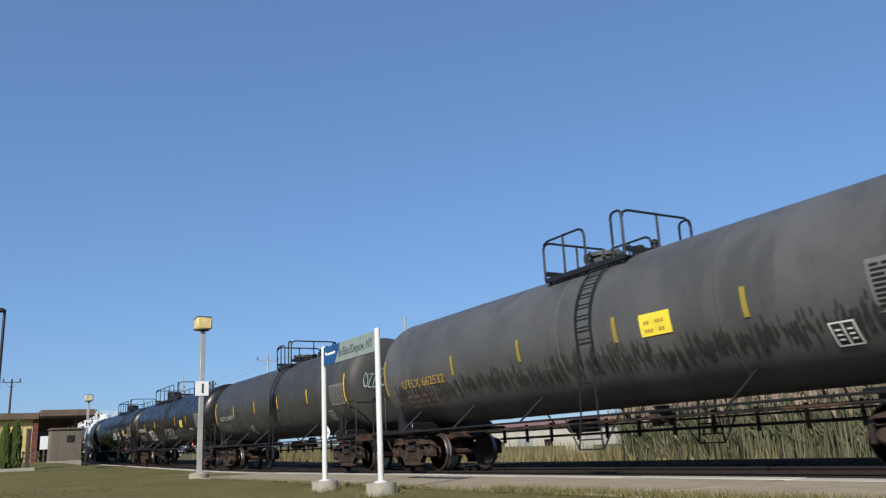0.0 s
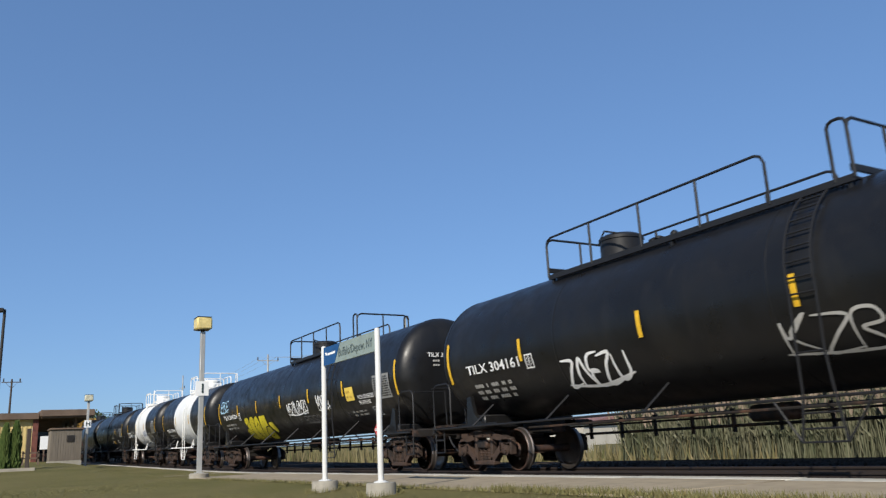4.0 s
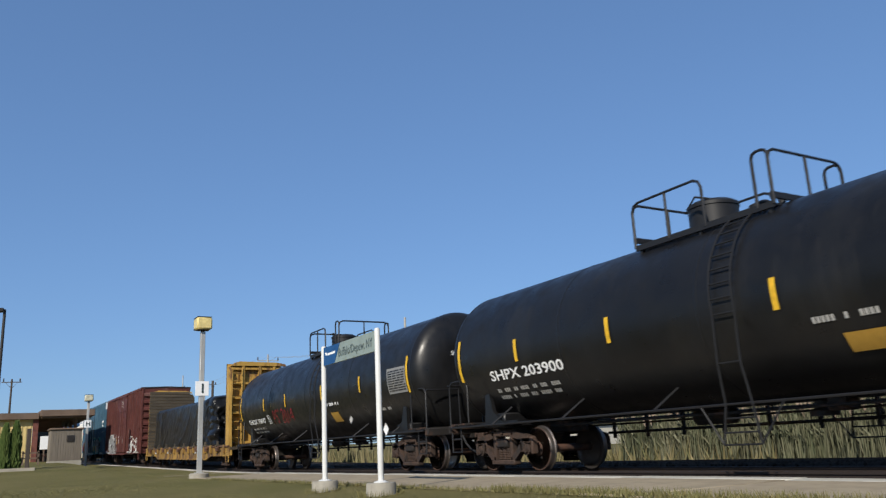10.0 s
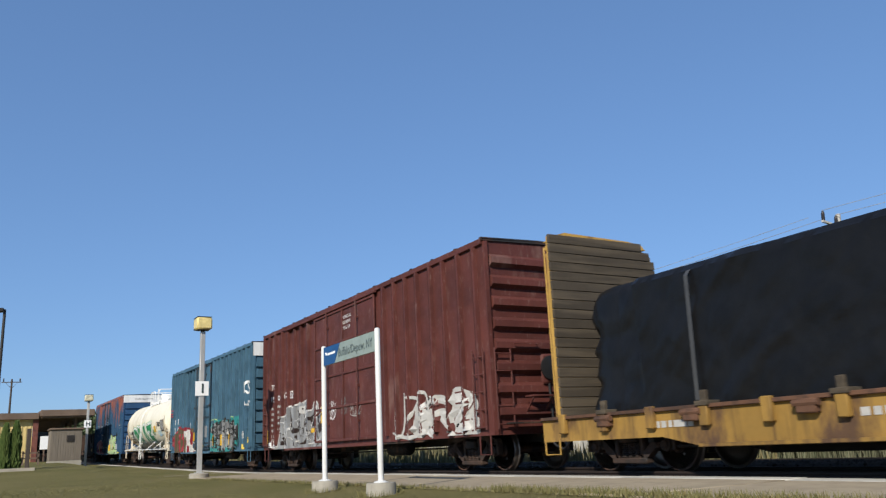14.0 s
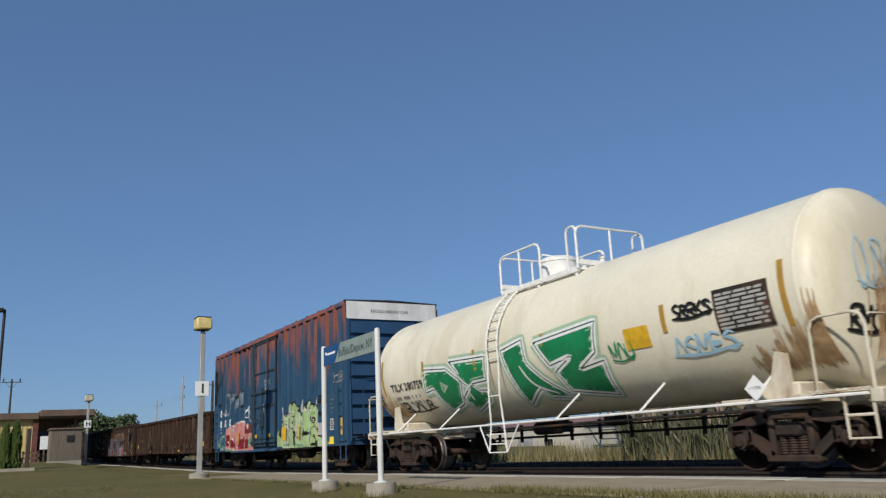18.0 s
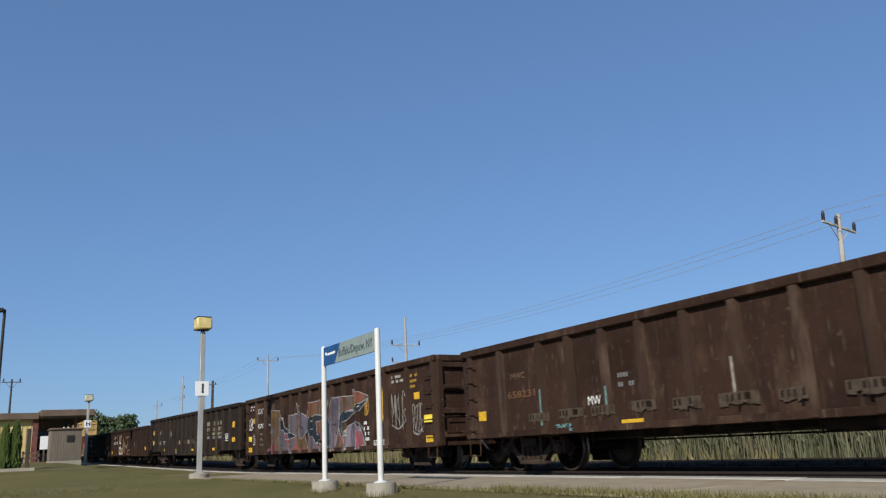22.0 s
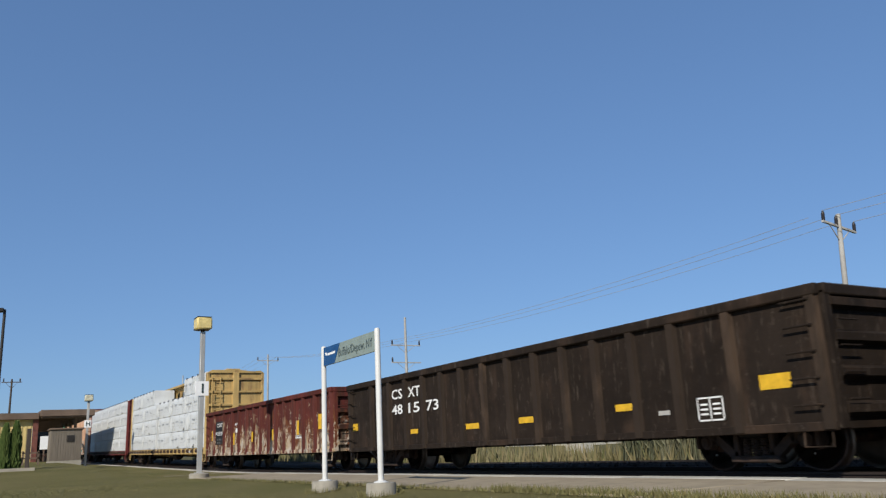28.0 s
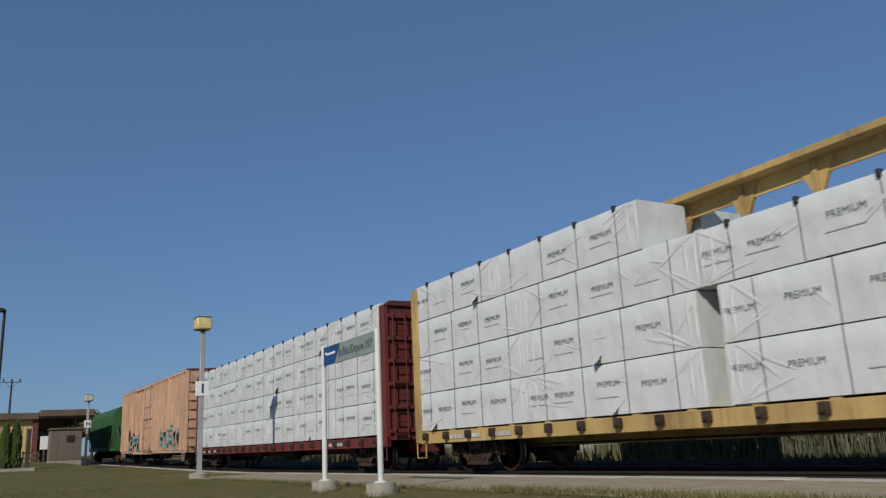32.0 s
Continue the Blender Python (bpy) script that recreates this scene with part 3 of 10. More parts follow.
def build_ground():
    xs = [-2500, -900, -400, -220] + [-160 + 4 * k for k in range(36)] + [-16 + 1.0 * k for k in range(34)] + [24, 40, 90, 250, 800, 2500]
    ys = [-2500, -600, -150, -60, -25] + [-12 + 1.5 * k for k in range(12)] + [6.2, 8.5, 8.7, 10.97, 13.6, 14, 15.5, 16.9, 18, 20, 24, 30, 40, 70, 150, 500, 1500, 3500]
    s = Shape()
    s.grid([[(x, y, height(x, y)) for x in xs] for y in ys])
    for i in range(len(s.f)):
        cy = sum(s.v[k][1] for k in s.f[i]) / 4
        s.m[i] = 0 if cy < 8.6 else 1 if cy < 17.2 else 2
    structure("ground", s, [lawn, ballast, weeds_ground], "mown dry lawn, dark track bed and weedy field")
    # ballast shoulders and stones
    s = Shape()
    s.grid([[(x, y, z + grade(x)) for y, z in ((9.35, -0.5), (9.35, -0.16), (12.7, -0.16), (13.5, -0.5))] for x in STATIONS])
    structure("track_bed", s, ballast, "dark oily ballast under the track")
    rnd = random.Random(5)
    s = Shape()
    for _ in range(5200):
        x, y = rnd.uniform(-34, 2), rnd.uniform(9.36, 15.5)
        z, r = grade(x) + (-0.16 if y < 12.7 else -0.28 if y < 13.7 else -0.07), rnd.uniform(0.025, 0.06)
        p = [(x + r * rnd.uniform(0.6, 1.2) * a, y + r * rnd.uniform(0.6, 1.2) * b, z + r * rnd.uniform(0.5, 1) * c) for a, b, c in ((1, 0, 0), (-1, 0, 0), (0, 1, 0), (0, -1, 0), (0, 0, 1), (0, 0, -1))]
        s.add(p, [(0, 2, 4), (2, 1, 4), (1, 3, 4), (3, 0, 4), (2, 0, 5), (1, 2, 5), (3, 1, 5), (0, 3, 5)])
    tagged(new("ballast_stones", s.mesh("ballast_stones", ballast, 5)), "loose dark ballast stones between the ties", "gravel", kind="stuff")
    # rails and ties
    track = thing("railway_track", "straight track of rusty rails on dark wooden ties", "railway track", kind="structure")
    prof = [(-0.07, -0.172), (0.07, -0.172), (0.07, -0.16), (0.012, -0.14), (0.012, -0.045), (0.036, -0.035), (0.036, -0.004), (0.028, 0.0), (-0.028, 0.0), (-0.036, -0.004),
            (-0.036, -0.035), (-0.012, -0.045), (-0.012, -0.14), (-0.07, -0.16)]
    for y in (-0.7525, 0.7525):
        s = Shape()
        s.grid([[(x, TRACK_Y + y + a, b + grade(x)) for a, b in prof + prof[:1]] for x in STATIONS])
        part("rail", s, rail_steel, track, "rusty steel rail with worn bright head")
    tie = Shape()
    tie.box(-0.115, 0.115, -1.3, 1.3, -0.3, -0.155, 0.012)
    tie_me = tie.mesh("tie", tie_wood)
    for k in range(110):
        part("tie", tie_me, None, track, "", pose(-48 + 0.5 * k, TRACK_Y, grade(-48 + 0.5 * k)))
    s = Shape()
    for k in range(560):
        x = -48.5 - 0.66 * k
        s.box(x - 0.115, x + 0.115, TRACK_Y - 1.3, TRACK_Y + 1.3, -0.3 + grade(x), -0.155 + grade(x))
    ob = part("far_ties", s, tie_wood, track)
    ob["kind"] = "stuff"
    # platform: slabs with joints, a pale edge strip
    slab = Shape()
    slab.box(0, 3.03, 0, 2.72, -0.42, 0.0, 0.012)
    slab_me = slab.mesh("slab", concrete)
    strip = Shape()
    strip.box(0, 3.03, 0, 0.42, -0.42, 0.004, 0.012)
    strip_me = strip.mesh("edge_slab", edge_concrete)
    plat = thing("platform", "low worn concrete platform with a pale edge strip", "platform", kind="structure")
    for k in range(40):
        x = 12 - 3.05 * (k + 1)
        part("slab", slab_me, None, plat, "", pose(x, 6.05, grade(x + 1.5) - 0.022 + 0.004 * math.sin(k * 2.3), 0, math.degrees((grade(x) - grade(x + 3)) / 3)))
        part("edge_slab", strip_me, None, plat, "", pose(x, 8.79, grade(x + 1.5) - 0.02 + 0.004 * math.sin(k * 2.3), 0, math.degrees((grade(x) - grade(x + 3)) / 3)))
    s = Shape()
    s.box(12, 60, 6.05, 9.2, -0.42, -0.022)
    s.grid([[(x, y, z + grade(x)) for y, z in ((6.05, -0.42), (6.05, -0.022), (9.2, -0.022), (9.2, -0.42))] for x in (-420, -300, -200, 12 - 3.05 * 40)])
    part("slab", s, concrete, plat)


build_ground()


# ---- platform lamps, signs ----
def lamp_post(x, y, z, high, letter, glass=lamp_glass):
    t = thing("platform_lamp", "square galvanised platform lamp with yellowed lantern and white letter sign", "lamp post", "platform lamps", pose(x, y, z))
    s = Shape()
    s.lathe([(0.32, -0.2), (0.32, 0.1), (0.28, 0.13)], "z", n=20)
    part("plinth", s, plinth_concrete, t, "round concrete plinth")
    s = Shape()
    s.box(-0.075, 0.075, -0.075, 0.075, 0.12, high - 0.5, 0.012)
    s.box(-0.14, 0.14, -0.14, 0.14, 0.12, 0.15)
    part("pole", s, galvanised, t, "square galvanised pole")
    s = Shape()
    s.box(-0.05, 0.05, -0.05, 0.05, high - 0.58, high - 0.44)
    s.box(-0.2, 0.2, -0.2, 0.2, high - 0.45, high - 0.42)
    s.box(-0.25, 0.25, -0.25, 0.25, high - 0.026, high - 0.005, 0.01)
    # Added dark plate: the shaded -x face of the lantern, put into the shape.
    s.box(-0.275, -0.255, -0.25, 0.25, high - 0.43, high - 0.03)
    part("lantern_frame", s, dark_bronze, t, "dark metal lantern frame with an added plate for the shaded side")
    s = Shape()
    s.box(-0.26, 0.26, -0.26, 0.26, high - 0.44, high - 0.025, 0.05)
    part("lantern", s, glass, t, "boxy aged plastic lantern")
    s = Shape()
    s.box(0.085, 0.105, -0.22, 0.22, 2.62, 3.1, 0.004)
    p = part("letter_sign", s, sign_white, t, "white square sign with one black letter")
    q = front_end(0.1)
    lettering(letter, 0.42, q, -0.035 if letter == "I" else -0.12, 2.72, sign_ink, p, bold=0.03)
    return t


lamp_post(-26.75, 6.25, 0.0, 5.28, "I")
lamp_post(-58.4, 6.25, grade(-58.4) - 0.02, 4.8, "H", plain("greyed_acrylic", (0.5, 0.48, 0.36), 0.4, vary=0.2))


def station_sign():
    t = thing("station_sign", "grey and blue station name sign between two silver posts", "station sign", at=pose(0, 0, 0))
    xs = ((-13.28, 5.3), (-10.95, 5.3))
    for x, y in xs:
        s = Shape()
        s.lathe([(0.235, -0.4), (0.235, 0.075), (0.22, 0.1)], "z", (x, y, 0), 24)
        part("plinth", s, plinth_concrete, t, "low round concrete plinth")
        s = Shape()
        s.lathe([(0.115, 0.085), (0.115, 0.11), (0.06, 0.13)], "z", (x, y, 0), 18)
        s.lathe([(0.046, 0.1), (0.046, 2.47), (0.04, 2.5), (0.02, 2.51)], "z", (x, y, 0), 18)
        part("post", s, silver_paint, t, "round silver post with flange")
    x0, x1, y = xs[0][0] + 0.055, xs[1][0] - 0.055, 5.3
    s = Shape()
    s.box(x0, x1, y - 0.02, y + 0.02, 2.14, 2.47)
    panel = part("sign_panel", s, sign_grey, t, "grey-green name board")
    put = lambda u, v, e=0.0: (x0 + u, y - 0.022 - e, 2.14 + v)
    s = Shape()
    s.add([put(a, b, 0.002) for a, b in ((0, 0), (0.52, 0), (0.78, 0.33), (0, 0.33))], [(0, 1, 2, 3)])
    part("blue_field", s, sign_blue, panel, "dark blue slanted field")
    s = Shape()
    s.add([put(a, b, 0.005) for a, b in ((0.05, 0.235), (0.15, 0.225), (0.2, 0.19), (0.12, 0.17), (0.1, 0.2))], [(0, 1, 2, 3, 4)])
    s.add([put(a, b, 0.005) for a, b in ((0.2, 0.21), (0.56, 0.215), (0.56, 0.175), (0.2, 0.17))], [(0, 1, 2, 3)])
    part("emblem", s, sign_white, panel, "white emblem")
    lettering("Buffalo/Depew, NY", 0.21, put, 0.70, 0.09, sign_grey_ink, panel, wide=0.87)


station_sign()


# ---- utility poles ----
def utility_pole(x, y, high, arms, mat=pole_wood, arm_dir=(1, 0, 0), r=0.16, lean=0.0, label="weathered wooden utility pole with crossarms and insulators"):
    t = thing("utility_pole", label, "utility pole", "utility poles", pose(x, y, -0.5, 0, lean))
    s = Shape()
    s.lathe([(r, -0.5), (r * 0.9, high * 0.5), (r * 0.68, high + 0.5)], "z", n=12)
    part("pole", s, mat, t)
    d = Vector(arm_dir).normalized()
    for z, w, ins in arms:
        a = Shape()
        a.beam(tuple(-d * w / 2 + Vector((0, 0, z + 0.5))), tuple(d * w / 2 + Vector((0, 0, z + 0.5))), 0.1, 0.12, side=(0, 0, 1))
        for sg in (-1, 1):
            a.beam(tuple(sg * d * w * 0.3 + Vector((0, 0, z + 0.46))), (0, 0, z - 0.3), 0.03, 0.04, side=(0, 1, 0))
        arm = part("crossarm", a, mat, t, "wooden crossarm with braces")
        for k in ins:
            q = Shape()
            c = d * (w * k)
            q.lathe([(0.03, z + 0.5), (0.085, z + 0.56), (0.075, z + 0.64), (0.09, z + 0.7), (0.075, z + 0.78), (0.09, z + 0.84), (0.075, z + 0.92), (0.04, z + 1.02)], "z", tuple(c), 10)
            part("insulator", q, insulator, arm)
    return t


POLE_Y = 36.0
ADIR = (0, 1, 0)
POLES = [(-22.9, 10.9, [(10.25, 2.6, (-0.47, -0.08, 0.47))]), (-69.0, 13.3, [(10.5, 3.2, (-0.47, 0.47)), (8.8, 3.2, (-0.47,))]), (-112.8, 14.9, [(14.0, 3.2, (-0.47, 0.0, 0.47))]),
         (-150.5, 13.9, [(13.2, 3.0, (-0.47, 0.47))]), (-196, 14.4, [(13.0, 2.6, (0.4,))])]
for px_, hi_, ar_ in POLES:
    utility_pole(px_, POLE_Y, hi_, ar_, arm_dir=(0, 1, -0.13) if px_ > -30 else ADIR, lean=4.0 if px_ > -30 else 0.0)
utility_pole(-150.6, POLE_Y + 1.5, 14.6, [(13.9, 1.5, (0.35,))], mat=dark_wood, arm_dir=(0, 1, 0), r=0.32, label="dark utility pole with one short arm")
utility_pole(-171.5, POLE_Y + 0.5, 17.6, [(15.0, 1.2, (0.3,)), (13.0, 1.2, (0.3,)), (11.0, 1.2, ())], arm_dir=ADIR)
utility_pole(-118, 3.35, 11.8, [(11.4, 2.4, (-0.4, 0.4))], mat=dark_wood, arm_dir=(0.2, 1, 0), label="dark distant utility pole behind the station")


def wires():
    d = Vector(ADIR).normalized()
    for k, off in enumerate((-1.22, -0.2, 1.22)):
        s = Shape()
        for i in range(len(POLES)):
            if i == 0:
                a = Vector((34.0, POLE_Y, 11.1)) + d * off
            else:
                p = POLES[i - 1]
                a = Vector((p[0], POLE_Y, p[2][0][0] + 0.52 - 0.0)) + d * off
            p = POLES[i]
            b = Vector((p[0] + (0.75 if i == 0 else 0.0), POLE_Y, p[2][0][0] + 0.52 - (0.13 * off if i == 0 else 0.0))) + d * off
            s.tube([a.lerp(b, t / 10) - Vector((0, 0, 0.55 * 4 * (t / 10) * (1 - t / 10))) for t in range(11)], 0.013, 5)
        tagged(new("overhead_wire", s.mesh("overhead_wire", far_grey)), "thin overhead power wire strung between poles", "wire", "overhead wires")


wires()


def area_light_pole():
    t = thing("parking_light", "tall dark parking-lot light pole with shoebox head", "light pole", at=pose(-46, 0.6, 0.45))
    s = Shape()
    s.lathe([(0.09, -0.3), (0.07, 8.1)], "z", n=12)
    part("pole", s, dark_bronze, t)
    s = Shape()
    s.box(-0.2, 0.2, -0.75, -0.05, 8.0, 8.2, 0.03)
    s.box(-0.04, 0.04, -0.1, 0.06, 8.05, 8.15)
    part("lamp_head", s, dark_bronze, t, "flat shoebox lamp head")


area_light_pole()


# ---- station, shed, shrubs ----
def station():
    t = thing("station_house", "small station with yellow ribbed siding, brown flat canopy and brick piers", "station house", at=pose(0, 0, 0.68))
    x = -70.0
    s = Shape()
    s.box(x - 14, x, -9, 3.6, -0.3, 3.45)
    wall = part("wall", s, yellow_siding, t, "yellow ribbed metal wall")
    for k in range(40):
        s = Shape()
        y = 3.6 - 0.3 * (k + 0.5)
        s.box(x, x + 0.03, y - 0.06, y + 0.06, 0.0, 3.44, 0.006)
        part("siding_rib", s, yellow_siding, wall)
    s = Shape()
    s.box(x - 14.4, x + 0.5, -9.5, 4.0, 3.45, 3.95, 0.03)
    part("roof", s, brown_trim, t, "flat roof with deep brown fascia")
    s = Shape()
    s.box(x - 16, x + 1.2, 4.02, 7.9, 3.62, 4.12, 0.03)
    s.box(x - 16, x + 1.0, 4.1, 7.7, 3.5, 3.62)
    part("canopy", s, brown_trim, t, "brown flat canopy over the platform")
    s = Shape()
    s.box(x - 0.2, x + 0.2, 3.62, 4.0, -0.3, 3.44, 0.01)
    part("pier", s, brick_red, t, "dark red brick pier")
    for k in range(4):
        s = Shape()
        s.box(x - 0.6 - 4 * k, x - 0.4 - 4 * k, 6.6, 6.8, 0, 3.5, 0.01)
        part("column", s, brown_trim, t, "slim brown column")
    s = Shape()
    s.box(x - 9, x - 3, 4.1, 5.9, -0.2, 3.5)
    part("wall", s, brown_trim, t, "dark recessed front under the canopy")
    s = Shape()
    s.box(x - 3.0, x - 2.96, 4.0, 5.2, 0.9, 2.6)
    part("window", s, glass_dark, t, "dark window")
    n = thing("notice_board", "white notice board on a leg beside the station", "notice board", at=pose(x + 0.8, 4.45, 0.92))
    s = Shape()
    s.box(-0.03, 0.03, -0.3, 0.3, 0.9, 1.9, 0.01)
    part("board", s, sign_white, n)
    s = Shape()
    s.box(-0.03, 0.03, -0.05, 0.05, 0, 0.9)
    part("leg", s, brown_trim, n)
    b = thing("bench", "red slatted bench beside the station wall", "bench", at=pose(x + 0.9, 4.9, 0.92))
    s = Shape()
    for k in range(3):
        s.box(-0.2, 0.2, -0.5 + 0.35 * k, -0.3 + 0.35 * k, 0.42, 0.46)
    part("seat", s, brick_red, b)
    for y in (-0.4, 0.4):
        s = Shape()
        s.box(-0.18, 0.18, y - 0.03, y + 0.03, 0, 0.42)
        part("leg", s, dark_bronze, b)
    r = thing("low_fence", "low brown rail fence beside the shrubs", "fence", at=pose(0, 0, 0.66))
    for z in (0.35, 0.65):
        s = Shape()
        s.box(-52.05, -52.0, 2.2, 3.1, z, z + 0.09)
        part("rail", s, brown_trim, r)
    for y in (2.25, 3.05):
        s = Shape()
        s.box(-52.1, -52.0, y - 0.05, y + 0.05, -0.2, 0.8)
        part("post", s, brown_trim, r)


station()


def shed():
    t = thing("equipment_shed", "brown vertically clad equipment shed with a small dark vent", "shed", at=pose(-56.3, 4.85, 0.8))
    s = Shape()
    s.box(-2.0, 0, -0.9, 0.9, 0.06, 1.98)
    body = part("wall", s, shed_brown, t, "brown plywood wall")
    for k in range(12):
        s = Shape()
        y = -0.9 + 1.8 * (k + 0.5) / 12
        s.box(0.0, 0.018, y - 0.062, y + 0.062, 0.08, 1.96, 0.004)
        part("siding_board", s, shed_brown, body)
    for k in range(12):
        s = Shape()
        xx = -2.0 + 2.0 * (k + 0.5) / 12
        s.box(xx - 0.07, xx + 0.07, -0.918, -0.9, 0.08, 1.96, 0.004)
        part("siding_board", s, shed_brown, body)
    s = Shape()
    s.box(-2.1, 0.12, -1.0, 1.0, 1.98, 2.08, 0.02)
    part("roof", s, brown_trim, t, "thin flat roof with trim")
    s = Shape()
    s.box(0.018, 0.05, 0.02, 0.46, 1.2, 1.62)
    v = part("vent", s, dark_bronze, t, "dark louvred vent")
    for k in range(6):
        q = Shape()
        q.box(0.05, 0.065, 0.04, 0.44, 1.22 + 0.066 * k, 1.25 + 0.066 * k)
        part("louvre", q, dark_bronze, v)
    s = Shape()
    s.box(-2.03, 0.04, -0.94, 0.94, -0.9, 0.06)
    part("base", s, plinth_concrete, t, "concrete base")


shed()


def leaves(shape, centre, radii, n, size, rnd, lean=0.0):
    for _ in range(n):
        while True:
            p = Vector((rnd.uniform(-1, 1), rnd.uniform(-1, 1), rnd.uniform(-1, 1)))
            if 0.25 < p.length < 1:
                break
        c = Vector(centre) + Vector((p.x * radii[0], p.y * radii[1], p.z * radii[2]))
        a = Vector((rnd.gauss(0, 1), rnd.gauss(0, 1), rnd.gauss(0, 1) + lean)).normalized()
        b = a.orthogonal().normalized()
        k = size * rnd.uniform(0.6, 1.4)
        shape.add([c - a * k, c + b * k * 0.5, c + a * k, c - b * k * 0.5], [(0, 1, 2, 3)])


def cedar(x, y, z, high, wide, seed):
    rnd = random.Random(seed)
    t = thing("cedar_shrub", "upright clipped cedar shrub with dense green foliage", "shrub", "cedar shrubs", pose(x, y, z))
    s = Shape()
    s.lathe([(0.05, -0.2), (0.03, high * 0.8)], "z", n=8)
    part("trunk", s, bark, t)
    s = Shape()
    for _ in range(1500):
        h = rnd.random() ** 0.9
        w = wide * (1 - h) ** 0.55 * (0.55 + 0.45 * min(1, h * 6)) * (1 + 0.18 * math.sin(9 * h + seed))
        a, q = rnd.uniform(0, math.tau), rnd.uniform(0.6, 1.05)
        c = Vector((w * q * math.cos(a), w * q * math.sin(a), 0.05 + h * high))
        up = Vector((0.5 * math.cos(a), 0.5 * math.sin(a), 1)).normalized()
        sd = up.orthogonal().normalized()
        k = rnd.uniform(0.06, 0.13)
        s.add([c - up * k, c + sd * k * 0.55, c + up * k * 1.3, c - sd * k * 0.55], [(0, 1, 2, 3)])
    part("foliage", s, leaf_cedar, t, "dense upright foliage sprays")


cedar(-41.5, 1.0, 0.36, 2.1, 0.3, 1)
cedar(-41.6, 1.42, 0.36, 2.2, 0.33, 2)


pale_timber = paint("silvered_timber", (0.3, 0.27, 0.22), (0.38, 0.35, 0.29), (0.45, 0.6), 1.5, rough=0.85, stretch=(1, 0.25, 4))


def planter():
    t = thing("timber_planter", "weathered timber bed edging round the shrubs with a dark end post", "planter", at=pose(-41.2, 1.12, 0.33))
    s = Shape()
    s.beam((0.5, -1.6, 0.08), (0.9, 1.1, 0.08), 0.2, 0.28, side=(1, 0, 0))
    part("timber", s, pale_timber, t)
    s = Shape()
    s.box(0.1, 0.22, 0.72, 0.9, -0.2, 1.95, 0.02)
    part("post", s, dark_wood, t, "dark upright post")
    p = thing("marker_post", "thin pale marker post in the lawn", "post", at=pose(-38.0, 0.6, 0.25))
    s = Shape()
    s.lathe([(0.05, -0.2), (0.05, 2.0), (0.02, 2.03)], "z", n=10)
    part("post", s, galvanised, p)
    s = Shape()
    s.lathe([(0.11, -0.1), (0.11, 0.3)], "z", n=12)
    part("base", s, dark_bronze, p)


planter()


def tree(x, y, high, wide, seed, label, n=2600):
    rnd = random.Random(seed)
    t = thing("tree", label, "tree", "trees behind the station", pose(x, y, grade(x) - 0.8))
    s = Shape()
    s.lathe([(0.3, -0.3), (0.22, high * 0.3), (0.12, high * 0.6)], "z", n=10)
    tips = []
    for k in range(9):
        a, h = k * 2.4, high * rnd.uniform(0.3, 0.5)
        e = Vector((math.cos(a) * wide * rnd.uniform(0.4, 0.75), math.sin(a) * wide * rnd.uniform(0.4, 0.75), high * rnd.uniform(0.55, 0.85)))
        s.tube([(0, 0, h), (e.x * 0.5, e.y * 0.5, (h + e.z) / 2 + 0.2), e], 0.06, 5)
        tips.append(e)
    tips += [Vector((0, 0, high * 0.8)), Vector((0, 0, high * 0.6))]
    part("trunk", s, bark, t, "trunk and spreading limbs")
    s = Shape()
    for e in tips:
        leaves(s, e, (wide * 0.42, wide * 0.42, high * 0.17), n // len(tips), 0.3, rnd)
    part("crown", s, leaf_dark, t, "uneven dense green crown")


tree(-150, 17.2, 9.2, 4.2, 11, "broad dark green tree behind the canopy")
tree(-147, 21.0, 8.0, 3.9, 12, "rounded dark green tree beside the tracks")
tree(-155, 13.5, 7.6, 4.2, 13, "broad dark green tree behind the canopy")
tree(-230, 46.0, 9.0, 4.0, 14, "small distant dark tree behind the train", 1400)
tree(-226, 50.0, 8.0, 3.6, 15, "small distant dark tree behind the train", 1400)


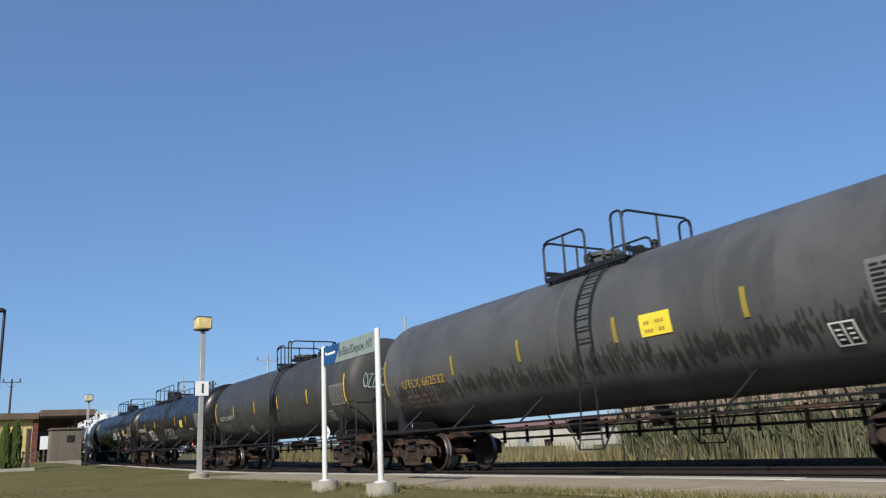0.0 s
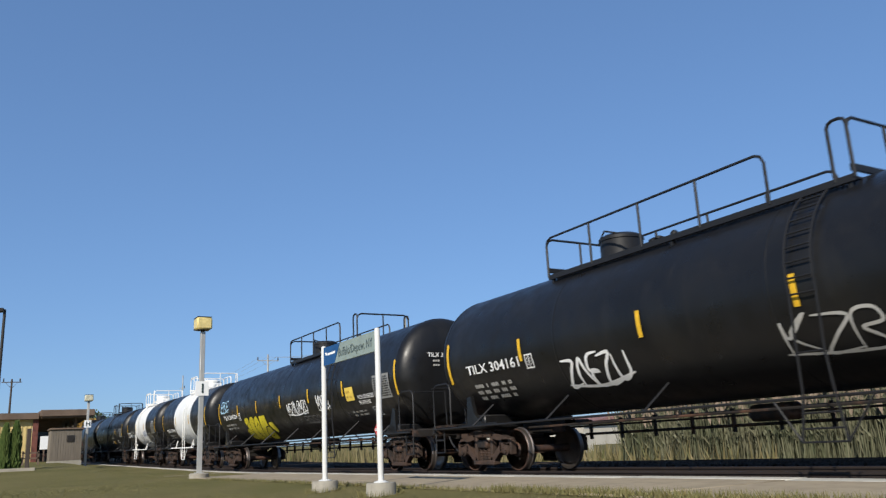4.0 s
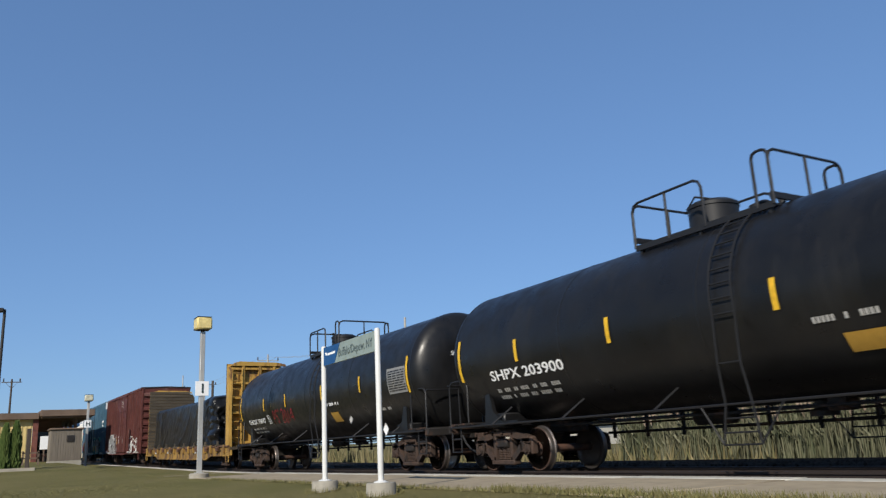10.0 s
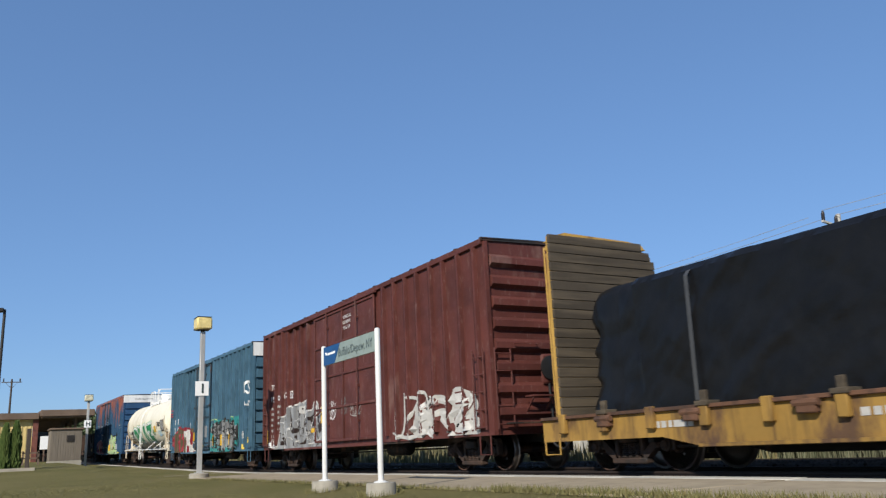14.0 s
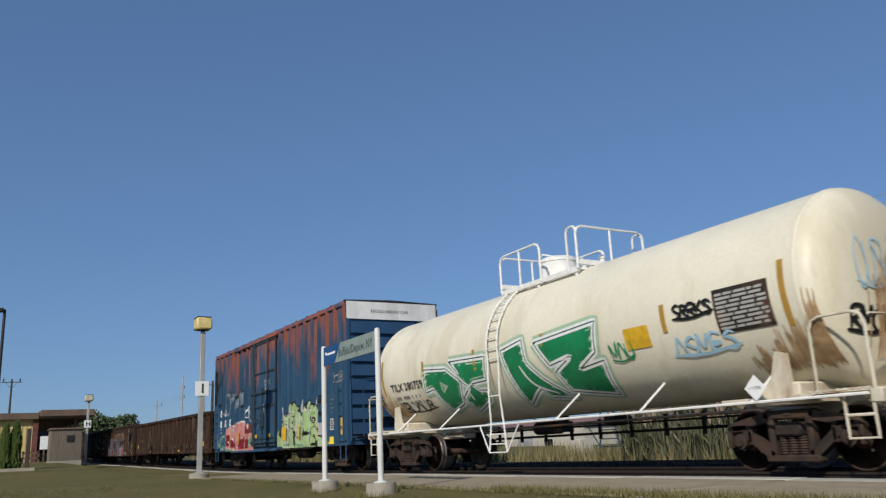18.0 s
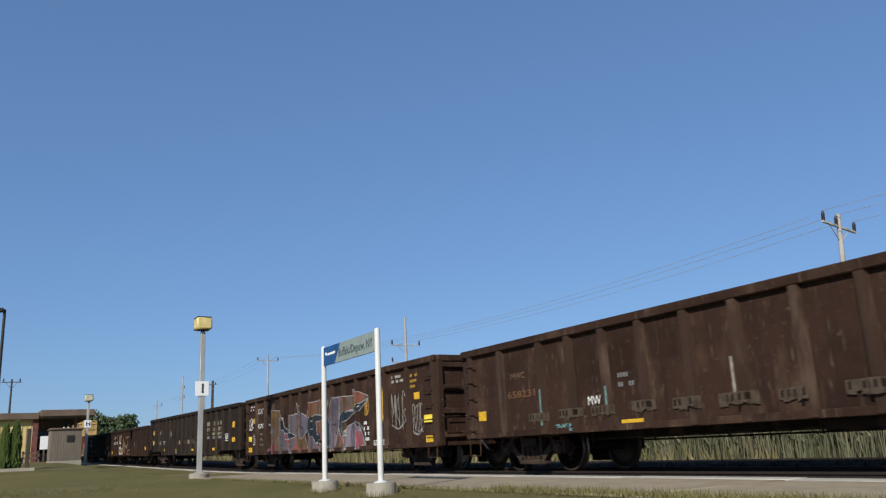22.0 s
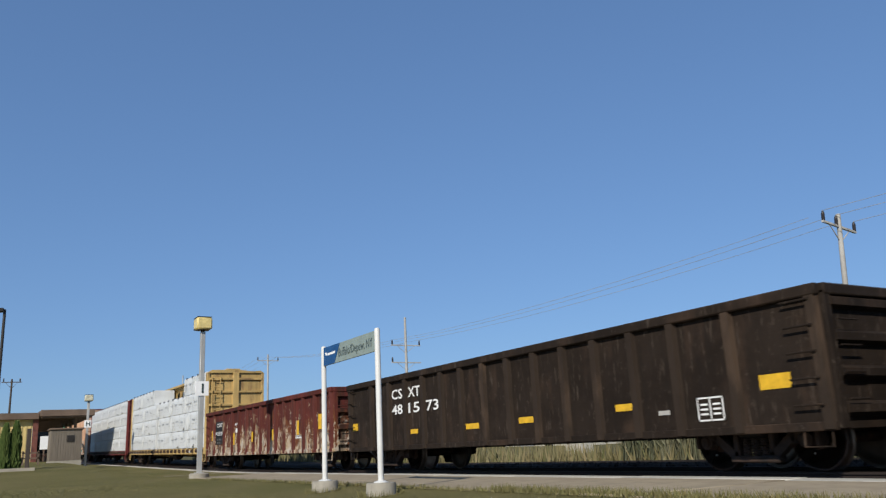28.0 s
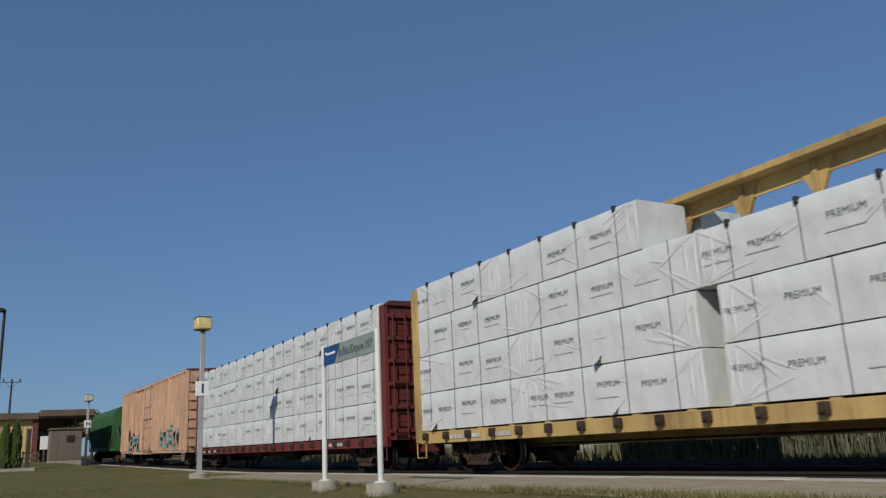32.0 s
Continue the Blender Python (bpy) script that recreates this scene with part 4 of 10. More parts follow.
# ---- field behind the track: reeds, weeds, a long white building ----
def reeds():
    rnd = random.Random(21)
    s, p = Shape(), Shape()
    for _ in range(17000):
        y = 17.2 + 5.5 * rnd.random() ** 1.4
        x = rnd.uniform(-18.5 - (y - 17) * 0.9, 8)
        z, h = height(x, y), rnd.uniform(1.1, 2.2)
        lx, ly = rnd.gauss(0, 0.12) * h, rnd.gauss(0, 0.12) * h
        w = rnd.uniform(0.006, 0.015)
        a = rnd.uniform(0, math.pi)
        c, q = w * math.cos(a), w * math.sin(a)
        s.add([(x - c, y - q, z), (x + c, y + q, z), (x + lx * 0.45 + c, y + ly * 0.45 + q, z + h * 0.6), (x + lx * 0.45 - c, y + ly * 0.45 - q, z + h * 0.6), (x + lx, y + ly, z + h)], [(0, 1, 2, 3), (3, 2, 4)])
        if rnd.random() < 0.8:
            zz = z + h * rnd.uniform(0.25, 0.8)
            b = rnd.uniform(0, math.tau)
            L = rnd.uniform(0.25, 0.55)
            e = (x + L * 0.6 * math.cos(b), y + L * 0.6 * math.sin(b), zz + L * 0.7)
            s.add([(x, y, zz - 0.03), (x + 0.03 * math.sin(b), y - 0.03 * math.cos(b), zz + 0.03), e], [(0, 1, 2)])
        if rnd.random() < 0.3:
            t = Vector((x + lx, y + ly, z + h))
            p.add([t + Vector((0.03, 0, -0.18)), t + Vector((0.06, 0.02, 0.05)), t + Vector((lx * 0.15, 0, 0.2)), t + Vector((-0.05, -0.02, 0.02))], [(0, 1, 2, 3)])
    tagged(new("reed_bed", s.mesh("reed_bed", reed_green, 180, False)), "tall green and straw-coloured reeds beyond the track", "reeds", kind="stuff")
    tagged(new("reed_plumes", p.mesh("reed_plumes", plume_tan, 180, False)), "brownish reed plumes above the reed bed", "reeds", kind="stuff")
    s = Shape()
    for _ in range(9000):
        y = 17.0 + 9 * rnd.random() ** 1.5
        x = rnd.uniform(-75, -13)
        z, h = height(x, y), rnd.uniform(0.2, 0.75) * (1.5 if x < -30 else 1.0)
        a, w = rnd.uniform(0, math.pi), rnd.uniform(0.015, 0.05)
        c, q = w * math.cos(a), w * math.sin(a)
        s.add([(x - c, y - q, z), (x + c, y + q, z), (x + rnd.gauss(0, 0.12), y + rnd.gauss(0, 0.12), z + h)], [(0, 1, 2)])
    tagged(new("weeds", s.mesh("weeds", weed_leaf, 180, False)), "knee-high dry weeds beyond the track", "weeds", kind="stuff")
    s = Shape()
    for _ in range(14000):
        if rnd.random() < 0.6:
            x, y = rnd.uniform(-24, 1.5), 6.0 - 0.25 * rnd.random() ** 2
            h = rnd.uniform(0.02, 0.09)
        else:
            x = rnd.uniform(-9, 3)
            y, h = 6.02 + 0.16 * rnd.random() ** 2 + 0.02 * (x + 9), rnd.uniform(0.04, 0.12)
        if rnd.random() < 0.1:
            k = rnd.choice(((-13.28, 5.3), (-10.95, 5.3)))
            b = rnd.uniform(0, math.tau)
            x, y, h = k[0] + 0.33 * math.cos(b), k[1] + 0.33 * math.sin(b), rnd.uniform(0.05, 0.16)
        z, a, w = height(x, y), rnd.uniform(0, math.pi), rnd.uniform(0.004, 0.01)
        c, q = w * math.cos(a), w * math.sin(a)
        s.add([(x - c, y - q, z), (x + c, y + q, z), (x + rnd.gauss(0, 0.03), y + rnd.gauss(0, 0.03), z + h)], [(0, 1, 2)])
    for _ in range(26000):
        x = -4 - 34 * rnd.random() ** 1.2
        y = rnd.uniform(-0.5, 5.95) if x < -12 else rnd.uniform(1.5, 5.95)
        z, a, w, h = height(x, y), rnd.uniform(0, math.pi), rnd.uniform(0.006, 0.014), rnd.uniform(0.008, 0.026)
        c, q = w * math.cos(a), w * math.sin(a)
        s.add([(x - c, y - q, z - 0.01), (x + c, y + q, z - 0.01), (x + rnd.gauss(0, 0.02), y + rnd.gauss(0, 0.02), z + h)], [(0, 1, 2)])
    tagged(new("grass_tufts", s.mesh("grass_tufts", grass_blade, 180, False)), "dry grass blades along the platform edge and plinths", "grass", kind="stuff")


reeds()


def warehouse():
    t = thing("warehouse", "long low white metal warehouse with dark doors beyond the field", "warehouse", at=pose(-84, 60, -1.2))
    s = Shape()
    s.box(-32, 12, 0, 14, -0.5, 3.6)
    part("wall", s, building_white, t, "white metal wall")
    s = Shape()
    s.prism([(-0.4, 3.6), (14.4, 3.6), (7, 4.8)], "x", -32.5, 12.5)
    part("roof", s, paint("dusty_red_roof", (0.26, 0.14, 0.12), rough=0.8), t, "low dusty red roof")
    for k in range(7):
        s = Shape()
        x = -29 + 5.6 * k
        s.box(x, x + 1.6 + 0.8 * (k % 3), -0.06, 0.02, 0.0, 2.6 if k % 2 else 2.1)
        part("door", s, far_grey if k % 2 else glass_dark, t, "dark door")
    b = thing("white_cabinet", "white equipment cabinet standing in the weeds", "cabinet", at=pose(-29.2, 24.2, -0.5))
    s = Shape()
    s.box(-0.55, 0.55, -0.4, 0.4, 0, 1.15, 0.03)
    part("body", s, building_white, b)
    s = Shape()
    s.box(-0.5, 0.5, -0.42, -0.4, 0.1, 1.05)
    part("door", s, building_white, b)


warehouse()


# ---- running gear, shared by all cars ----
WHEEL_R = 0.457


def wheelset_mesh():
    s = Shape()
    for sg in (-1, 1):
        y = sg * 0.7175
        prof = [(0.05, -0.09), (0.13, -0.09), (0.16, -0.05), (0.34, -0.02), (0.385, -0.045), (0.44, -0.045)]
        s.lathe([(r, y + sg * -h) for r, h in prof], "y", (0, 0, 0), 28, 0)
        s.lathe([(0.42, y + sg * 0.052), (0.445, y + sg * 0.05), (WHEEL_R - 0.004, y + sg * 0.04), (WHEEL_R, y - sg * 0.02), (0.462, y - sg * 0.045),
                 (0.483, y - sg * 0.06), (0.483, y - sg * 0.08), (0.43, y - sg * 0.085), (0.38, y - sg * 0.05), (0.30, y - sg * 0.02), (0.12, y - sg * 0.06)], "y", (0, 0, 0), 32, 1)
        s.lathe([(0.03, y + sg * 0.075), (0.13, y + sg * 0.07), (0.17, y + sg * 0.03), (0.30, y + sg * 0.005), (0.395, y + sg * 0.035), (0.43, y + sg * 0.056), (0.444, y + sg * 0.052)], "y", (0, 0, 0), 32, 0)
    s.lathe([(0.085, -0.78), (0.085, -0.6), (0.075, 0), (0.085, 0.6), (0.085, 0.78)], "y", (0, 0, 0), 14, 0)
    for k in range(4):
        a = k * math.tau / 4 + 0.4
        for y in (-0.775, 0.775):
            s.lathe([(0.02, y), (0.02, y * 1.015)], "y", (0.22 * math.cos(a), 0, 0.22 * math.sin(a)), 6, 1)
    return s.mesh("wheelset", [wheel_rust, bright_steel])


def side_frame_mesh():
    s, t = Shape(), 0.15
    outer = [(-1.13, 0.52), (-1.13, 0.66), (-1.02, 0.74), (-0.55, 0.80), (-0.30, 0.87), (0.30, 0.87), (0.55, 0.80), (1.02, 0.74), (1.13, 0.66), (1.13, 0.52),
             (1.0, 0.6), (0.78, 0.6), (0.70, 0.5), (0.42, 0.16), (-0.42, 0.16), (-0.70, 0.5), (-0.78, 0.6), (-1.0, 0.6)]
    s.beam((-1.0, 0, 0.66), (-0.34, 0, 0.80), t, 0.14)
    s.beam((1.0, 0, 0.66), (0.34, 0, 0.80), t, 0.14)
    s.box(-0.44, 0.44, -t / 2, t / 2, 0.74, 0.88, 0.03)
    s.beam((-0.80, 0, 0.60), (-0.30, 0, 0.21), t, 0.13)
    s.beam((0.80, 0, 0.60), (0.30, 0, 0.21), t, 0.13)
    s.box(-0.44, 0.44, -t / 2 - 0.02, t / 2 + 0.02, 0.14, 0.25, 0.025)
    for sg in (-1, 1):
        s.box(sg * 0.27, sg * 0.37, -t / 2, t / 2, 0.22, 0.78, 0.02)
        s.box(sg * 0.72, sg * 1.10, -t / 2, t / 2, 0.585, 0.72, 0.03)
        s.box(sg * 1.045, sg * 1.115, -t / 2, t / 2, 0.36, 0.66, 0.015)
        s.box(sg * 0.66, sg * 0.735, -t / 2, t / 2, 0.40, 0.66, 0.015)
    s.box(-0.06, 0.06, -t / 2 - 0.015, t / 2, 0.79, 0.85, 0.01)
    return s.mesh("side_frame", rusty)


def spring_mesh():
    s = Shape()
    for x in (-0.16, 0.0, 0.16):
        prof = [(0.02, 0.25)]
        for k in range(7):
            z = 0.255 + 0.036 * k
            prof += [(0.055, z), (0.072, z + 0.01), (0.072, z + 0.022), (0.055, z + 0.032)]
        s.lathe(prof + [(0.02, 0.508)], "z", (x, 0, 0), 10)
    return s.mesh("spring_nest", rusty)


def bolster_mesh():
    s = Shape()
    s.box(-0.22, 0.22, -1.12, 1.12, 0.51, 0.70, 0.03)
    s.box(-0.26, 0.26, -0.5, 0.5, 0.68, 0.8, 0.03)
    s.lathe([(0.19, 0.78), (0.19, 0.88)], "z", n=16)
    for sg in (-1, 1):
        s.beam((sg * 0.40, -0.72, 0.40), (sg * 0.40, 0.72, 0.40), 0.09, 0.1, side=(1, 0, 0))
        for y in (-0.72, 0.72):
            s.box(sg * 0.36, sg * 0.43, y - 0.06, y + 0.06, 0.34, 0.58, 0.02)
    return s.mesh("truck", iron)


def bearing_mesh():
    s = Shape()
    s.lathe([(0.04, -0.12), (0.075, -0.115), (0.085, -0.08), (0.115, -0.07), (0.12, 0.08), (0.1, 0.1)], "y", n=16)
    for k in range(3):
        a = k * math.tau / 3
        s.lathe([(0.016, -0.13), (0.016, -0.1)], "y", (0.05 * math.cos(a), 0, 0.05 * math.sin(a)), 6)
    return s.mesh("bearing_cap", rusty)


GEAR = {"wheelset": wheelset_mesh(), "frame": side_frame_mesh(), "spring": spring_mesh(), "bolster": bolster_mesh(), "bearing": bearing_mesh()}
TRUCK_Y = 1.0


def truck(car, x):
    t = part("truck", GEAR["bolster"], None, car, "cast-steel bolster of a two-axle truck", pose(x, 0, 0))
    for y in (-TRUCK_Y, TRUCK_Y):
        part("side_frame", GEAR["frame"], None, t, "rusty cast side frame", pose(0, y, 0))
        part("spring_nest", GEAR["spring"], None, t, "coil springs", pose(0, y, 0))
        for dx in (-0.89, 0.89):
            part("bearing_cap", GEAR["bearing"], None, t, "", pose(dx, y, WHEEL_R, 0, 0, 0 if y < 0 else 180))
    for dx in (-0.89, 0.89):
        w = part("wheelset", GEAR["wheelset"], None, t, "rusty wheel pair with polished treads", pose(dx, 0, WHEEL_R))
        WHEELS.append((w, dx))
    return t


def coupler(car, x, sg):
    """x: the pulling face; sg: +1 at the front end."""
    s = Shape()
    s.box(x - sg * 0.75, x - sg * 0.22, -0.09, 0.09, 0.78, 0.96, 0.02)
    s.box(x - sg * 0.26, x + sg * 0.02, -0.15, 0.02, 0.72, 1.02, 0.03)
    s.box(x - sg * 0.20, x + sg * 0.06, 0.02, 0.15, 0.74, 1.0, 0.03)
    s.box(x - sg * 0.08, x + sg * 0.10, -0.12, -0.02, 0.74, 1.0, 0.025)
    part("coupler", s, rusty, car, "rusty knuckle coupler")
    h = Shape()
    h.tube([(x - sg * 0.5, -0.42, 0.86), (x - sg * 0.36, -0.41, 0.66), (x - sg * 0.18, -0.38, 0.5), (x + sg * 0.02, -0.34, 0.42)], 0.025, 6)
    part("brake_hose", h, black_iron, car, "black air hose")


def railing(car, name, lines, r, mat, label=""):
    s = Shape()
    for ln in lines:
        s.tube(ln, r, 6)
    return part(name, s, mat, car, label)


def bent(a, b, up, bend=0.16):
    """An upright hoop from a over to b, with rounded shoulders."""
    a, b = Vector(a), Vector(b)
    d = (b - a).normalized()
    top = Vector((0, 0, up))
    return [a, a + top - Vector((0, 0, bend)), a + top + d * bend * 0.3 - Vector((0, 0, bend * 0.3)), a + top + d * bend,
            b + top - d * bend, b + top - d * bend * 0.3 - Vector((0, 0, bend * 0.3)), b + top - Vector((0, 0, bend)), b]


def ladder(car, x0, x1, y, z0, z1, rungs, mat, r=0.02, label=""):
    s = Shape()
    for x in (x0, x1):
        s.beam((x, y, z0), (x, y, z1), 0.04, 0.02)
    for k in range(rungs):
        z = z0 + (z1 - z0) * (k + 0.5) / rungs
        s.tube([(x0, y, z), (x1, y, z)], r * 0.7, 6)
    return part("ladder", s, mat, car, label)


# ---- tank cars ----
TANK_R, TANK_Z = 1.5, 2.62


def tank_car(label, centre, half, shell_half, paint_mat, fit_mat=None, band=None, plat=(-1.2, 1.9), lad=0.2, R=TANK_R, stripes=None, rail=True, dome="box",
             long_walk=False, end_mat=None, seams=(), stripe_mat=None, rail_mat=None, Z=TANK_Z):
    """half: to the coupler faces; shell_half: to the tips of the heads."""
    fit_mat = fit_mat or black_iron
    car = rides(thing("tank_car", label, "tank car", "cars of the freight train"), centre)
    hx, n = shell_half, 56
    hd = 0.5
    xs = []
    for k in range(17):
        a = k / 16 * math.pi / 2
        xs.append((R * (math.sin(a) ** 0.6 if k else 0.02), -(hx - hd) - hd * math.cos(a)))
    prof = xs + [(R, -hx + hd + 0.02)]
    s = Shape()
    if band:
        s.lathe(prof + [(R, band[0])], "x", (0, 0, Z), n, 0)
        s.lathe([(R + 0.004, band[0]), (R + 0.004, band[1])], "x", (0, 0, Z), n, 1)
        s.lathe([(R, band[1])] + [(r, -x) for r, x in reversed(prof)], "x", (0, 0, Z), n, 0)
    else:
        s.lathe(prof + [(r, -x) for r, x in reversed(prof)], "x", (0, 0, Z), n, 0)
    part("tank_shell", s, [paint_mat, band[2] if band else paint_mat], car, "long cylindrical tank with domed heads")
    # weld seams
    for x in list(seams) + [-hx + hd, hx - hd]:
        s = Shape()
        s.lathe([(R + 0.001, x - 0.03), (R + 0.007, x - 0.012), (R + 0.007, x + 0.012), (R + 0.001, x + 0.03)], "x", (0, 0, Z), n)
        part("weld_seam", s, paint_mat, car)
    # stub sills, end sills, saddles
    for sg in (-1, 1):
        s = Shape()
        s.box(sg * (half - 3.6), sg * (half - 0.45), -0.2, 0.2, 0.78, 1.08, 0.02)
        s.box(sg * (half - 0.62), sg * (half - 0.45), -1.45, 1.45, 0.88, 1.06, 0.015)
        part("stub_sill", s, end_mat if end_mat is cream_iron else iron, car, "weathered steel end sill")
    tx = half - 2.15
    for sg in (-1, 1):
        s = Shape()
        for y in (-1, 1):
            s.prism([(sg * (tx - 0.35), 1.06), (sg * (tx + 0.3), 1.06), (sg * (tx + 0.26), 1.66), (sg * (tx + 0.1), 1.7), (sg * (tx - 0.02), 1.3)], "y", y * 1.2, y * 1.29)
            s.box(sg * (tx - 0.95), sg * (tx + 0.75), y * 0.9, y * 1.3, 1.0, 1.07)
        s.box(sg * (tx - 0.4), sg * (tx + 0.4), -1.25, 1.25, 0.94, 1.25, 0.03)
        part("saddle", s, end_mat if end_mat is cream_iron else tank_black, car, "sloped saddle plate over the truck")
        # end platform with steps, handrails
        s = Shape()
        for y in (-1.44, -0.5, 0.44):
            s.box(sg * (half - 0.62), sg * (half - 1.5), y, y + 0.05, 1.04, 1.06)
        plt = part("end_platform", s, iron if not end_mat else end_mat, car, "grated end platform")
        g = Shape()
        g.box(-0.03, 0.03, -1.45, 1.45, 1.06, 1.09)
        g = g.mesh("slat", iron if not end_mat else end_mat)
        for k in range(9):
            part("slat", g, None, plt, "", pose(sg * (half - 0.65 - 0.1 * k), 0, 0))
        for y in (-1.42, 1.42):
            L = []
            xo, xi = sg * (half - 0.55), sg * (half - 1.35)
            L.append(bent((xo, y, 1.06), (xi, y, 1.06), 1.0))
            L.append([(sg * (half - 0.6), y, 1.04), (sg * (half - 0.6), y, 0.45), (sg * (half - 1.0), y, 0.45), (sg * (half - 1.0), y, 1.04)])
            L.append([(sg * (half - 0.6), y, 0.74), (sg * (half - 1.0), y, 0.74)])
            L.append([(sg * (half - 0.48), y, 2.0), (sg * (half - 0.48), y * 0.35, 2.02), (sg * (half - 0.48), y * 0.33, 1.06)])
            railing(car, "end_handrail", L, 0.021, end_mat or fit_mat, "bent pipe handrail with step")
        coupler(car, sg * half, sg)
        truck(car, sg * tx)
    # brake wheel and gear on the front end
    s = Shape()
    s.lathe([(0.24, half - 0.36), (0.265, half - 0.35), (0.265, half - 0.32), (0.24, half - 0.31)], "x", (0, 0.55, 1.75), 20)
    for k in range(4):
        a = k * math.pi / 4
        s.beam((half - 0.335, 0.55 - 0.25 * math.cos(a), 1.75 - 0.25 * math.sin(a)), (half - 0.335, 0.55 + 0.25 * math.cos(a), 1.75 + 0.25 * math.sin(a)), 0.02, 0.03, side=(1, 0, 0))
    s.box(half - 0.6, half - 0.38, 0.4, 0.7, 1.45, 1.95, 0.03)
    s.box(half - 0.72, half - 0.6, 0.5, 0.6, 1.05, 1.5)
    part("brake_wheel", s, iron, car, "spoked hand brake wheel and gear box")
    # side sill pipe on struts, brake rods under the belly
    if rail:
        for y in (-1, 1):
            L = [[(-half + 0.6, y * 1.5, 1.0), (half - 0.6, y * 1.5, 1.0)]]
            k = max(2, int(half * 0.75))
            a = math.radians(-50)
            for i in range(k):
                x = -half + 2.4 + (2 * half - 4.8) * i / (k - 1)
                if abs(x - lad) > 0.7:
                    L.append([(x, y * 1.5, 1.0), (x + 0.14, y * R * math.cos(a) * 1.02, Z + R * math.sin(a))])
            railing(car, "side_handrail", L, 0.022, rail_mat or fit_mat, "pipe handrail along the tank on sloping struts")
        if band:
            railing(car, "side_handrail", [[(band[0] - 0.3, -1.53, 1.02), (band[1] + 1.0, -1.53, 1.02)], [(band[0] + 0.9, -1.53, 1.02), (band[0] + 0.9, -1.42, 1.4)], [(band[1] + 0.7, -1.53, 1.02), (band[1] + 0.7, -1.42, 1.4)]], 0.03, fit_mat, "white length of the side handrail")
    s = Shape()
    s.tube([(-half + 3, -0.35, 0.92), (half - 3, -0.35, 0.92)], 0.025)
    s.tube([(-half + 3, 0.4, 0.88), (half - 3, 0.4, 0.88)], 0.02)
    s.lathe([(0.08, -0.5), (0.15, -0.42), (0.15, 0.42), (0.08, 0.5)], "x", (-1.6, 0.4, 0.9), 14)
    s.box(1.1, 1.4, -0.3, 0.1, 0.84, 1.05, 0.03)
    s.tube([(-half + 3.2, 1.1, 0.72), (half - 3.2, 1.1, 0.72)], 0.03)
    for k in range(int(2 * half - 6.5)):
        x = -half + 3.4 + k * 1.02
        s.box(x - 0.025, x + 0.025, 1.06, 1.13, 0.6, 1.04)
    s.lathe([(0.22, 0.78), (0.22, 0.86), (0.14, 0.9), (0.14, 1.15)], "z", (lad + 0.3, 0, 0), 14)
    part("brake_gear", s, iron, car, "brake rods, reservoir and bottom outlet")
    # top works
    x0, x1 = plat
    top, w = Z + R, 0.92
    s = Shape()
    zp = top - 0.17
    for y in (-1, 1):
        k = int((x1 - x0) / 0.09)
        for i in range(k):
            x = x0 + (x1 - x0) * i / k
            s.box(x, x + 0.045, y * 0.58, y * w, zp, zp + 0.035)
        s.box(x0, x1, y * (w - 0.03), y * (w + 0.01), zp - 0.05, zp + 0.05)
        s.box(x0, x1, y * 0.57, y * 0.61, zp - 0.05, zp + 0.05)
        for x in (x0 + 0.1, (x0 + x1) / 2, x1 - 0.1):
            s.box(x - 0.03, x + 0.03, y * 0.84, y * 0.9, top - 0.36, zp)
    for x in (x0, x1 - 0.05):
        s.box(x, x + 0.05, -w, w, zp + 0.1, zp + 0.2)
    part("top_platform", s, fit_mat, car, "grated walkway round the manway")
    q = (x1 - x0) * 0.55 if not long_walk else x1 - x0 - 1.4
    m = max(2, round(q / 1.3))
    for y in (-w, w):
        railing(car, "top_railing", [bent((x0, y, zp), (x0 + q, y, zp), 0.84)], 0.026, fit_mat, "bent pipe safety railing")
        for k in range(1, m):
            railing(car, "rail_post", [[(x0 + q * k / m, y, zp), (x0 + q * k / m, y, zp + 0.84)]], 0.024, fit_mat)
        railing(car, "top_railing", [bent((x1 - 0.3, y, zp), (x1, y, zp), 0.9, 0.1)], 0.026, fit_mat, "bent pipe safety railing")
    for x, h in ((x0, 0.84), (x1, 0.9)):
        railing(car, "top_railing", [bent((x, -w, zp), (x, w, zp), h)], 0.026, fit_mat, "bent pipe safety railing")
        railing(car, "rail_post", [[(x, 0, zp), (x, 0, zp + h)]], 0.024, fit_mat)
    mx = x0 + 0.36 * (x1 - x0) if not long_walk else x0 + 1.3
    s = Shape()
    if dome == "box":
        s.lathe([(0.36, top - 0.1), (0.36, top + 0.2), (0.42, top + 0.2), (0.42, top + 0.28), (0.3, top + 0.3), (0.1, top + 0.32)], "z", (mx, 0, 0), 20)
        for k in range(8):
            a = k * math.tau / 8
            s.box(mx + 0.4 * math.cos(a) - 0.03, mx + 0.4 * math.cos(a) + 0.03, 0.4 * math.sin(a) - 0.03, 0.4 * math.sin(a) + 0.03, top + 0.14, top + 0.31)
    else:
        s.lathe([(0.44, top - 0.1), (0.44, top + 0.38), (0.46, top + 0.38), (0.46, top + 0.44), (0.36, top + 0.5), (0.1, top + 0.53)], "z", (mx, 0, 0), 24)
        s.tube([(mx - 0.3, -0.3, top + 0.45), (mx, -0.44, top + 0.56), (mx + 0.3, -0.3, top + 0.45)], 0.02)
    part("manway", s, fit_mat if dome != "box" else paint_mat, car, "round manway with bolted cover")
    s = Shape()
